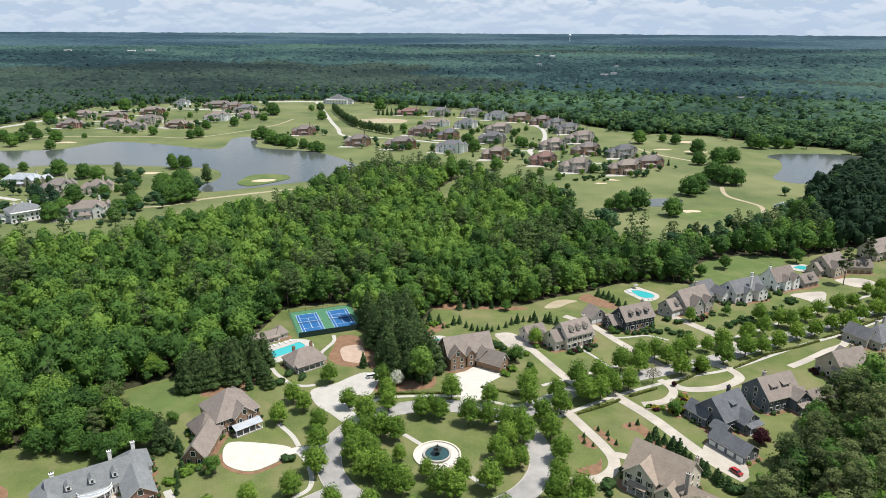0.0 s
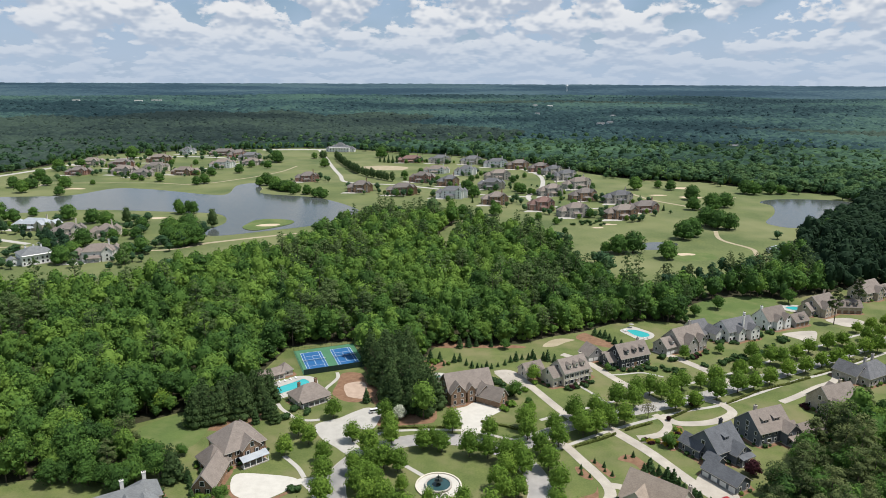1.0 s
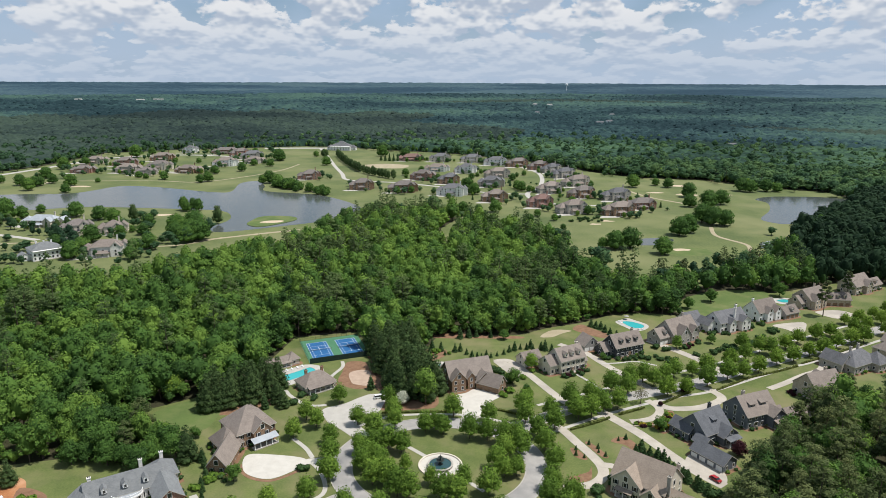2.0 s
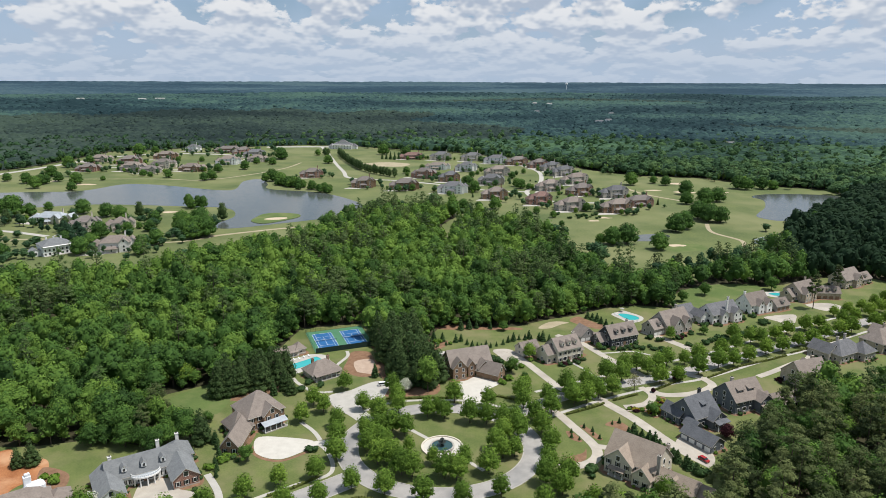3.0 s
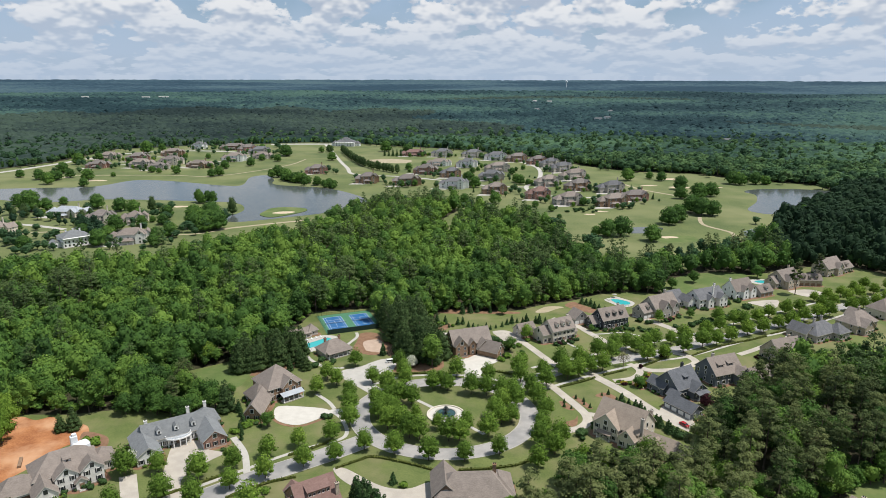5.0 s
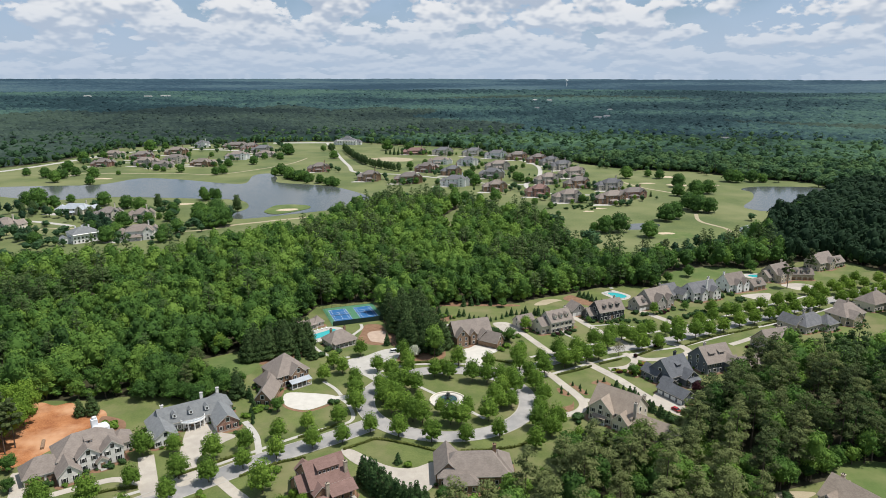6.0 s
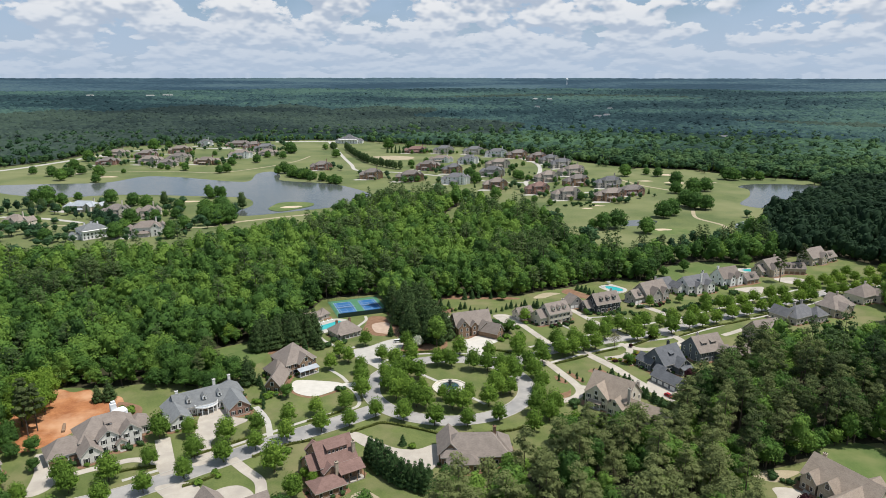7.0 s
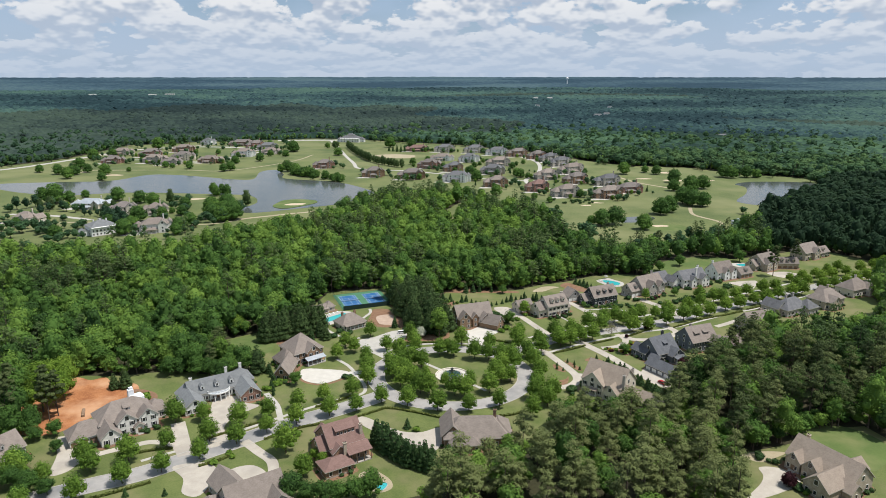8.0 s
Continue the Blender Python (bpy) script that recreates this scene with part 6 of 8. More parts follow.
def village_house(x, y, rot, wall, roof, label, w=20, tall=6.4):
    """A big two-storey house of the village, with wings, front gable and raised back porch."""
    w, tall = w * 1.1, tall * 1.62
    house(x, y + 4, rot, [
        (0, 0, w, 14, tall, "h", {"pitch": 0.66}), (w * 0.28, -7.5, 8, 6, tall, "y", {"win": "f", "pitch": 0.9}), (-w * 0.62, 3, 11, 12, tall * 0.66, "h", {"pitch": 0.8, "win": "fl"}),
        (-w * 0.14, -8, w * 0.42, 4, tall * 0.45, "h", {"win": "f", "pitch": 0.6, "porch": ("f", w * 0.4, 2.2, tall * 0.42)}), (w * 0.52, 5, 8, 10, tall * 0.8, "y", {"win": "r", "pitch": 0.9})],
        wall, roof, label, near=False, group=VILLAGE, chimneys=((w * 0.32, 2, tall + 7.4),))
    turn = Matrix.Rotation(radians(rot), 2)

    def beside(px, py):
        q = turn @ Vector((px, py))
        return (x + q.x, y + 4 + q.y)

    patch("driveway", [beside(*q) for q in ((-w * 0.62 - 9, -2), (-w * 0.62 - 6, -3), (-w * 0.62 + 6, -8), (-w * 0.62 + 5, -14), (-w * 0.62 - 5, -13), (-w * 0.62 - 16, -10))], CONCRETE, 0.105, "pale concrete driveway beside a village house", "driveway")
    YARDS.append((x, y, [beside(w * 0.75 + 4, -4), beside(-w * 0.3, -14), beside(w * 0.3, -13), beside(-w * 0.2, 15), beside(w * 0.4, 16), beside(-w * 0.9 - 6, 10)]))


RED, BRN, WHT, GRY = BRICK_RED, BRICK_BROWN, SIDING_WHITE, STONE
red_l, brown_l, white_l, grey_l, cream_l = ("red brick two-storey house with brown hipped roof", "brown brick two-storey house with hipped roof", "white two-storey house with grey hipped roof",
                                             "grey stone two-storey house with grey roof", "cream two-storey house with taupe roof")
village_house(-107, 672, 12, BRN, ROOF_BROWN, brown_l, 19)
village_house(-50, 652, 8, BRN, ROOF_BROWN, brown_l, 24)
village_house(14, 626, -6, WHT, ROOF_GREY, white_l, 24)
village_house(66, 583, 10, BRN, ROOF_TAUPE, brown_l, 18)
village_house(117, 548, 14, RED, ROOF_RED, red_l, 17)
village_house(147, 511, 20, GRY, ROOF_TAUPE, grey_l, 20)
village_house(143, 650, 22, GRY, ROOF_TAUPE, grey_l, 19)
village_house(-28, 764, -15, RED, ROOF_BROWN, red_l, 22)
village_house(11, 730, 16, BRN, ROOF_GREY, brown_l, 17)
village_house(38, 843, -10, WHT, ROOF_GREY, white_l, 20)
village_house(86, 795, 15, GRY, ROOF_TAUPE, grey_l, 24)
village_house(69, 700, -8, GRY, ROOF_GREY, grey_l, 22)
village_house(-3, 998, 4, STUCCO, ROOF_GREY, cream_l, 24)
village_house(-8, 864, -6, WHT, ROOF_TAUPE, white_l, 26, 4.6)
village_house(54, 986, 10, STUCCO, ROOF_GREY, cream_l, 24)
village_house(94, 948, 6, WHT, ROOF_GREY, white_l, 26)
village_house(130, 926, 18, BRN, ROOF_BROWN, brown_l, 24)
village_house(160, 888, 24, RED, ROOF_BROWN, red_l, 19)
village_house(176, 852, 30, GRY, ROOF_GREY, grey_l, 18)
village_house(186, 796, 36, GRY, ROOF_GREY, grey_l, 24)
village_house(190, 714, 34, GRY, ROOF_TAUPE, grey_l, 28)
village_house(178, 616, 28, BRN, ROOF_BROWN, brown_l, 20)
village_house(218, 598, 20, GRY, ROOF_GREY, grey_l, 22)
village_house(232, 540, 12, RED, ROOF_BROWN, red_l, 24, 4.8)
village_house(197, 500, 16, BRN, ROOF_TAUPE, brown_l, 22)
village_house(-56, 1010, 10, RED, ROOF_RED, red_l, 30, 4.8)
village_house(-196, 768, 16, RED, ROOF_BROWN, red_l, 20, 5.6)
# west shore
village_house(-562, 826, 8, RED, ROOF_BROWN, red_l, 22, 4.8)
village_house(-604, 950, 4, GRY, ROOF_TAUPE, grey_l, 24, 5)
village_house(-536, 915, 14, RED, ROOF_BROWN, red_l, 24)
village_house(-492, 828, -4, GRY, ROOF_TAUPE, grey_l, 24)
village_house(-456, 806, 6, GRY, ROOF_BROWN, grey_l, 18, 4.8)
village_house(-504, 992, 12, BRN, ROOF_TAUPE, brown_l, 26)
village_house(-460, 870, 5, STUCCO, ROOF_BROWN, cream_l, 24)
village_house(-400, 832, -8, BRN, ROOF_TAUPE, brown_l, 26, 4.8)
village_house(-504, 1128, 0, WHT, ROOF_GREY, white_l, 16)
village_house(-368, 920, 10, WHT, ROOF_TAUPE, white_l, 26)
village_house(-426, 1112, 4, BRN, ROOF_BROWN, brown_l, 36, 5.2)
village_house(-388, 1076, 40, RED, ROOF_BROWN, red_l, 22)
village_house(-352, 1030, 16, GRY, ROOF_GREY, grey_l, 26)
village_house(-330, 960, -12, GRY, ROOF_TAUPE, grey_l, 20, 4.8)
# white houses by the lake
village_house(-399, 432, -6, STUCCO, ROOF_TIN, "large cream house with pale blue-grey metal roof by the lake", 28, 3.9)
village_house(-345, 392, 28, STUCCO, ROOF_BROWN, cream_l, 17)
village_house(-316, 402, 18, STUCCO, ROOF_TAUPE, cream_l, 14, 4.6)
house(-327.8, 310.3, 45, [
    (0, 0, 23, 18, 8.6, "h", {"pitch": 0.5, "gap": 3.2, "porch": ("f", 22, 1.3, 8.0), "proof": WHITE}), (-15.2, 2, 8, 9, 3.8, "y", {"pitch": 0.6})], SIDING_WHITE, ROOF_BLUE, "white plantation-style house with two-storey columned porch", near=False, group=VILLAGE, chimneys=((-5, 3, 13.5), (1, 4, 13.5), (6, 2, 13.5)))
village_house(-281, 317, 20, BRICK_WHITE, ROOF_TAUPE, "pale brick house with taupe roof and white chimney", 22, 5.2)
village_house(-425, 352, -20, STUCCO, ROOF_TAUPE, cream_l, 18, 4.6)
# clubhouse
house(-212, 1196, -6, [
    (0, 0, 42, 20, 9.6, "h", {"pitch": 0.5, "porch": ("f", 40, 2.4, 8.4), "proof": WHITE}), (0, 2, 16, 11, 15.0, "h", {"pitch": 0.7, "win": "f"}), (24, 4, 12, 14, 6.0, "h", {}), (-24, 4, 12, 14, 6.0, "h", {})],
    SIDING_WHITE, ROOF_GREY, "white golf clubhouse with columned veranda and grey roof", "clubhouse", near=False, name="clubhouse")
house(291, 354, 25, [(0, 0, 13, 9, 3.2, "h", {"pitch": 0.6})], SIDING_WHITE, ROOF_TIN, "small white shelter with pale roof beside the fairway", "shelter", near=False, name="shelter")
# far buildings in the woods
for fx, fy, fw, lab in ((430, 1660, 26, "pale house almost hidden in far woods"), (462, 1690, 20, "pale house almost hidden in far woods"), (620, 1240, 26, "grey roof half hidden in far woods"), (-1130, 2360, 34, "long pale shed in far woods"), (-1075, 2390, 44, "long white warehouse in far woods"),
                        (-1330, 2300, 30, "pale building in far woods"), (380, 2250, 22, "white building in far woods"), (330, 2270, 18, "white building in far woods"), (520, 1900, 16, "pale house almost hidden in far woods"), (300, 1980, 16, "pale house almost hidden in far woods")):
    house(fx, fy, 10, [(0, 0, fw * 0.8, 11, 4.0, "x", {"win": "f", "pitch": 0.4})], SIDING_WHITE, SIDING_GREY if fy > 2200 else ROOF_GREY, lab, "building", near=False, name="building", z=float(hills(fx, fy)) + (11 if fy > 1400 else 6))

# a water tower far beyond the woods
tower = new("water_tower")
tower.matrix_world = pose(655, 3480, float(hills(655, 3480)))
tagged(tower, "pale water tower standing above distant woods", "water tower")
part("tank", add_tube(add_tube(add_tube(bmesh.new(), 0, 0, 30, 2.0, 7.0, 4, 16), 0, 0, 34, 7.0, 7.0, 5, 16), 0, 0, 39, 7.0, 1.0, 3, 16), WHITE, tower)
part("stem", add_tube(bmesh.new(), 0, 0, 0, 2.6, 1.8, 30.5, 12), WHITE, tower)

# ---- trees that stand alone ----


def tree_meshes(kind, leaf, name="crown", tone=0.25):
    """Crown and trunk of a tree as two meshes."""
    v = np.concatenate([kind.leaf, kind.cv])
    loops = np.concatenate([np.arange(len(kind.leaf)), (kind.cf + len(kind.leaf)).ravel()])
    # crown depth painted as shade: inner bodies a tone darker than leaves
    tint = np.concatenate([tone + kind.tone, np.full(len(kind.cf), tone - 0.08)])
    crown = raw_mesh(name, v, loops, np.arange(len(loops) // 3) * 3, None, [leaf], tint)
    trunk = raw_mesh("trunk", kind.tv, kind.tf.ravel(), np.arange(len(kind.tf)) * 4, None, [BARK])
    return crown, trunk


def limbs(kind_trunk, height, n, seed):
    """Trunk with tapered limbs reaching into the crown."""
    rng = np.random.default_rng(seed)
    bm = bmesh.new()
    add_tube(bm, 0, 0, 0, kind_trunk, kind_trunk * 0.45, height * 0.7, 7)
    for i in range(n):
        a, z = 2.4 * i + rng.uniform(-0.4, 0.4), height * (0.28 + 0.4 * i / n)
        length = height * rng.uniform(0.2, 0.3)
        m = Matrix.Translation((0, 0, z)) @ Matrix.Rotation(a, 4, "Z") @ Matrix.Rotation(radians(48), 4, "Y") @ Matrix.Translation((0, 0, length / 2))
        bmesh.ops.create_cone(bm, cap_ends=True, segments=5, radius1=kind_trunk * 0.45, radius2=kind_trunk * 0.12, depth=length, matrix=m)
    return bm


def make_tree(name, kind, leaf, height, trunk_r, label, seed, group=""):
    """The first tree of its kind, kept as the pattern for its copies."""
    root = new(name)
    tagged(root, label, "tree", group)
    crown, _ = tree_meshes(kind, leaf, tone=0.32 if "village" in label or "golf" in label else 0.25)
    again("crown", crown, root, Matrix.Identity(4))
    part("trunk", limbs(trunk_r, height, 6, seed), BARK, root)
    return root


def dome_street(rng, h, r):
    """An upright rounded crown on a clear stem."""
    low = h * 0.17
    return [((x, y, low + z * (h - low) / h), rad) for (x, y, z), rad in dome_lobes(rng, h, r)]


def street_kind(seed, h, r):
    rng = np.random.default_rng(seed)
    return Kind(seed, dome_street(rng, h, r), 1450, 0.28, 0.2, h, 0.7, bodies=10, spread=(0.66, 1.22))


def yard_kind(seed, h, r):
    rng = np.random.default_rng(seed)
    return Kind(seed, broad_lobes(rng, 12, h, r, h * 0.06), 1800, 0.34, 0.3, h, 0.74, bodies=9, spread=(0.7, 1.16))


PATTERN = {}
used = {}
for i in range(4):
    PATTERN["street", i] = ("street_tree", street_kind(200 + i, 10.2, 4.15), STREET_LEAF, 10.4, 0.22, "rounded green street tree casting shade on the kerb", "street trees")
    PATTERN["yard", i] = ("tree", yard_kind(220 + i, 13.0, 6.2), LEAF, 13.0, 0.35, "large full-leaved deciduous tree on open grass", "")
for i in range(2):
    PATTERN["pine", i] = ("pine_tree", Kind(240 + i, pine_lobes(np.random.default_rng(250 + i), 24, 4.2, 11), 1500, 0.42, 0.35, 24, 0.7, 0.3), PINE, 24, 0.32, "tall dark pine with a bare lower trunk", "")
    PATTERN["cedar", i] = ("cedar_tree", Kind(260 + i, bough_lobes(np.random.default_rng(265 + i), 11, 2.7), 1000, 0.3, 0.2, 11, 0.86, bodies=14), CEDAR, 11, 0.2, "dense dark green conifer reaching the ground", "")
    PATTERN["young", i] = ("young_conifer", Kind(270 + i, cone_lobes(3.2, 1.15), 260, 0.24, 0.06, 3.2, 0.85), CEDAR, 3.2, 0.06, "small dark cone-shaped conifer in a mulch bed", "")
for i in range(2):
    PATTERN["spruce", i] = ("evergreen_tree", Kind(290 + i, bough_lobes(np.random.default_rng(295 + i), 16, 5.0), 1350, 0.36, 0.3, 16, 0.8, bodies=16, spread=(0.75, 1.18)), GROVE_NEEDLES, 16, 0.3, "broad dark evergreen with boughs to the ground", "")
for i in range(3):
    PATTERN["lime", i] = ("street_tree", street_kind(310 + i, 8.6, 4.1), LIME_LEAF, 8.6, 0.2, "light green umbrella-shaped street tree beside a footpath", "street trees")
PATTERN["bare", 0] = ("bare_tree", Kind(330, dome_street(np.random.default_rng(330), 8.0, 3.4), 520, 0.2, 0.16, 8.0, 0.1, bodies=1, spread=(0.4, 1.2)), BARE, 8.0, 0.18, "thin half-bare tree with pale twigs", "")
PATTERN["bright", 0] = ("tree", yard_kind(225, 13.0, 6.0), LIME_LEAF, 13.0, 0.35, "light green deciduous tree at the edge of the woods", "")
PATTERN["purple", 0] = ("purple_tree", street_kind(280, 5, 2.6), PURPLE, 5, 0.15, "small purple-leaved tree beside a house", "")
PATTERN["white", 0] = ("flowering_tree", street_kind(281, 4.5, 2.6), BLOSSOM, 4.5, 0.15, "shrub tree covered in white blossom", "")
PATTERN["oak", 0] = ("oak_tree", Kind(282, broad_lobes(np.random.default_rng(282), 14, 16, 8.8, 1.2), 1700, 0.6, 0.45, 17, 0.84), LEAF, 17, 0.45, "broad dark-green spreading tree", "")


for key in [k for k in PATTERN if k[0] in ("yard", "cedar", "street", "oak", "spruce")]:
    name, shape, leaf, h, r, label, group = PATTERN[key]
    wide = {"yard": 6.2, "street": 4.3, "oak": 8.8, "cedar": 2.6, "spruce": 5.0}[key[0]]
    rng = np.random.default_rng(500 + key[1])
    lobes = cone_lobes(h, wide) if key[0] == "cedar" else dome_lobes(rng, h, wide)
    far_label = {"yard": "leafy tree in a village garden", "street": "small leafy tree in a village garden", "oak": "broad spreading tree on the golf course", "cedar": "dark conifer beside a village road", "spruce": "dense dark evergreen along a golf course road"}[key[0]]
    PATTERN[key[0] + "_far", key[1]] = (name, Kind(500 + key[1], lobes, 900, wide * 0.078, r, h, 0.86, bodies=6), leaf, h, r, far_label, "")


def plant(kind, x, y, scale=1.0, stretch=1.0):
    """One tree, as a copy after the first."""
    if y > 290 and (kind + "_far", 0) in PATTERN:
        kind += "_far"
    n = max(k[1] for k in PATTERN if k[0] == kind) + 1
    key = (kind, random.randrange(n))
    m = pose(x, y, 0, 0, 0, random.uniform(0, 360))
    if key not in used:
        name, shape, leaf, h, r, label, group = PATTERN[key]
        used[key] = make_tree(name, shape, leaf, h, r, label, 300 + len(used), group)
        ob = used[key]
        ob.matrix_basis = m
    else:
        ob = copy_thing(used[key], m)
    s = scale * random.uniform(0.9, 1.12)
    ob.scale = (s, s, s * stretch)
    return ob


def plant_row(kind, line, gap, scale=1.0, jitter=0.6):
    """Trees at even steps along a smooth line."""
    pts = spline(line, False, 12)
    run = 0.0
    for a, b in zip(pts, pts[1:]):
        run += (b - a).length
        if run >= gap:
            run = 0.0
            plant(kind, b.x + random.uniform(-jitter, jitter), b.y + random.uniform(-jitter, jitter), scale)


# the round green: clumps of trees within the ring road
for x, y in ((-31.9, 8.0), (-26.1, 9.3), (-20.9, 10.7), (-29.5, -4.1), (-23.4, -3.3), (-15.5, 8.9), (-24.8, -13.1), (-19.1, -14.1), (-11.0, -21.5), (-15.2, -20.1), (1.1, -22.5), (5.5, -23.5), (17.4, -19.3),
             (23.8, -8.3), (28.5, -7.2), (25.3, 5.2), (31.5, 7.2), (21.3, -2.1), (25.6, 15.7), (31.0, 16.2), (-27.5, 1.5), (-27.7, 21.2), (-6.4, 25.0), (1.0, 23.4), (11.9, 20.1), (19.2, 18.8)):
    plant("street", x, y, random.uniform(0.92, 1.12))
for x, y, s in ((-13.2, -4.0, 0.68), (-3.5, -13.0, 0.7), (8.4, -15.1, 0.78), (-2.4, 27.0, 0.7)):
    plant("street", x, y, s, 1.15)
# outside the ring road
for x, y in ((-20.8, 38.6), (-19.4, 29.2), (-23.5, 49.6), (5.6, 38.8), (20.7, 34.4), (-43.1, -38.2), (-32.7, -29.7), (-20.6, -32.5), (-6.8, -37.1), (7.2, -37.9), (21.1, -33.2), (-42.9, 3.0), (-41.0, -11.0), (-46.7, -22.8),
             (-60.5, 19.7), (-58.3, 35.4), (-52.8, 28.7), (-44.7, 15.7), (-46.3, 51.1), (-35.5, 31.1), (-59.3, -27.5)):
    plant("street", x, y, random.uniform(0.9, 1.05))
for x, y in ((36.5, 33.0), (40.1, 21.7), (48.3, 27.3), (48.1, 39.1), (41.7, 10.3), (43.5, -2.9), (40.2, -16.4), (46.0, -26.0), (43.0, -32.5), (35.1, -42.3), (45.5, -52.4), (52.0, -54.8), (60.0, -46.0), (38.0, -26.0), (36.5, 42.0)):
    plant("street", x, y, random.uniform(0.95, 1.1))
plant("bare", 91.5, 51.8, 1.0), plant("street", 39.2, 51.7, 0.7), plant("street", 41, 57, 0.55), plant("lime", 52.4, -41.3, 0.95)
# the street to the south-west
for x, y in ((-115.4, -68.8), (-110.7, -85.7), (-126.4, -78.5), (-122.3, -93.1), (-137.5, -85.8), (-133.9, -103.3), (-99.4, -76.6), (-100.1, -63.3), (-88.3, -65.5), (-91.8, -50.6), (-78.3, -56.5), (-81.1, -43.2), (-67.2, -49.3),
             (-69.6, -35.4), (-56.4, -88.3), (-54.4, -41.9), (-143.5, -79), (-149, -111), (-108.3, -46.1)):
    plant("street", x, y, random.uniform(0.88, 1.05))
plant("street", -66.7, -72.1, 1.3)
for x, y, s in ((-117.5, -101, 0.9), (-139.1, -60.3, 0.7), (-146.1, -67.8, 0.9), (-19.5, -52.6, 1.2), (-103.7, -100.2, 0.8)):
    plant("young", x, y, s, 1.1)
# both sides of the boulevard
for x, y in ((58.9, 50.3), (69.1, 55.9), (80.7, 63.2), (79.7, 46.5), (72.7, 43.9), (59.9, 36.2), (91.5, 70.8), (98.8, 74.6), (103, 70.3), (115.8, 79.8), (125.8, 82.2), (128.7, 69.6), (141.6, 77.5), (150.4, 80.2), (160.8, 101.7), (165.7, 117.9),
             (178, 109.4), (172.8, 111.3), (59.4, 42.0), (66.0, 38.0), (70.7, 50.5), (88.0, 62.0), (110.0, 76.0), (134, 86)):
    plant("street", x, y, random.uniform(0.92, 1.12))
for x, y in ((106.2, 59.7), (116.3, 62.9), (136.6, 88), (161.2, 86.6), (174.7, 96.4), (185.5, 100.1), (197.8, 107.7), (189.7, 117.4), (206.6, 109.7), (219.3, 119.7), (231, 126), (214.4, 132.2), (225.1, 136.8), (150, 95), (200.5, 126),
             (205.9, 102.5), (239.4, 128.2)):
    plant("lime", x, y, random.uniform(0.95, 1.1))
plant_row("lime", [(234, 140), (262, 155), (340, 198)], 9.6, 1.05)
plant_row("lime", [(250, 135), (281, 149), (345, 184)], 9.6, 1.05)
plant_row("lime", [(232, 150), (262, 166), (300, 188)], 13, 0.9, 1.5)

# trees along the edge of the western woods
plant_row("yard", [(-150, 0), (-138, 0), (-126, 0), (-114, -3), (-110, 5)], 6.5, 0.75, 1.5)
# yards
for kind, x, y, s in (("white", -17.6, 51, 1.2), ("cedar", -33.5, 66, 0.75), ("yard", -76, -11, 0.55), ("spruce", -75, 52, 0.75), ("spruce", -71, 47, 0.55), ("cedar", -79, 46, 0.7), ("spruce", -98, 3, 0.9), ("yard", -107, 8, 0.95), ("yard", -115, 13, 0.9), ("yard", -103, 4, 0.85), ("yard", -101, 20, 0.4),
                      ("street", -120, -48, 1.1), ("white", -121, -41, 1.2), ("spruce", -161.7, -15.6, 0.55), ("spruce", -157, -14, 0.6), ("purple", -178, -90, 1.0), ("street", 46, 89, 0.9),
                      ("yard", 93, 28, 0.5), ("purple", 118, 8, 1.1), ("purple", 100, 50, 0.4), ("pine", 181, 44, 0.8), ("pine", 240, 172, 0.9), ("pine", 268, 196, 0.9), ("yard", 180, 200, 0.8), ("yard", 160, 186, 0.7), ("yard", 232, 212, 0.8),
                      ("street", 130, 118, 0.8), ("yard", 152, 126, 0.5), ("street", 78, -36, 0.9), ("yard", -2, -78, 0.5),
                      ("yard", 123, -66, 0.75), ("yard", 103, -87, 0.55), ("yard", 96, -92, 0.6), ("purple", 122, -94, 1.0), ("street", -162, -92, 1.2), ("street", -170, -98, 1.2), ("yard", -158, -72, 0.5), ("yard", -165, -85, 0.75), ("yard", -160, -96, 0.8), ("yard", -153, -100, 0.7), ("yard", -168, -104, 0.8), ("yard", -172, -63, 0.6), ("yard", -166, -59, 0.55), ("yard", -180, -58, 0.7), ("yard", -146, -100, 0.6), ("street", -152, -92, 0.8)):
    plant(kind, x, y, s)
# dark grove between the courts and the brick house, and pines by the pool
grown = []
while len(grown) < 46:
    x, y = random.uniform(-38, -2), random.uniform(51, 118)
    if bool(inside([(-37, 112), (-32.5, 95), (-25, 71), (-16, 53), (-3, 51), (-2.5, 62), (-6, 72), (-11, 88), (-14, 108), (-25, 118)], np.array([x]), np.array([y]))[0]) and all(math.hypot(x - u, y - v) > 3.6 for u, v in grown):
        grown.append((x, y))
        plant("spruce", x, y, random.uniform(0.95, 1.35) * (0.8 if y < 62 else 1.0))
for _ in range(36):
    t = random.random()
    plant("spruce", -104 + 24 * t + random.uniform(-3, 3), 46 + 16 * t + random.uniform(-5, 5), random.uniform(0.8, 1.1), 1.1)
plant_row("cedar", [(-33, -60), (-28.5, -70), (-20, -79), (-8, -86)], 2.4, 1.0, 0.4)
plant_row("cedar", [(-30.5, -60), (-26, -68.5), (-17.5, -77), (-6, -83.5)], 2.5, 0.95, 0.4)
# evergreens between the white house and its neighbour
for x, y, s in ((-88, -6, 0.42), (-86.5, -10, 0.5), (-87, -14, 0.4), (-85, -18, 0.36), (-90, -2, 0.5), (-84, -22, 0.3), (-92, 2, 0.55)):
    plant("cedar", x, y, s)
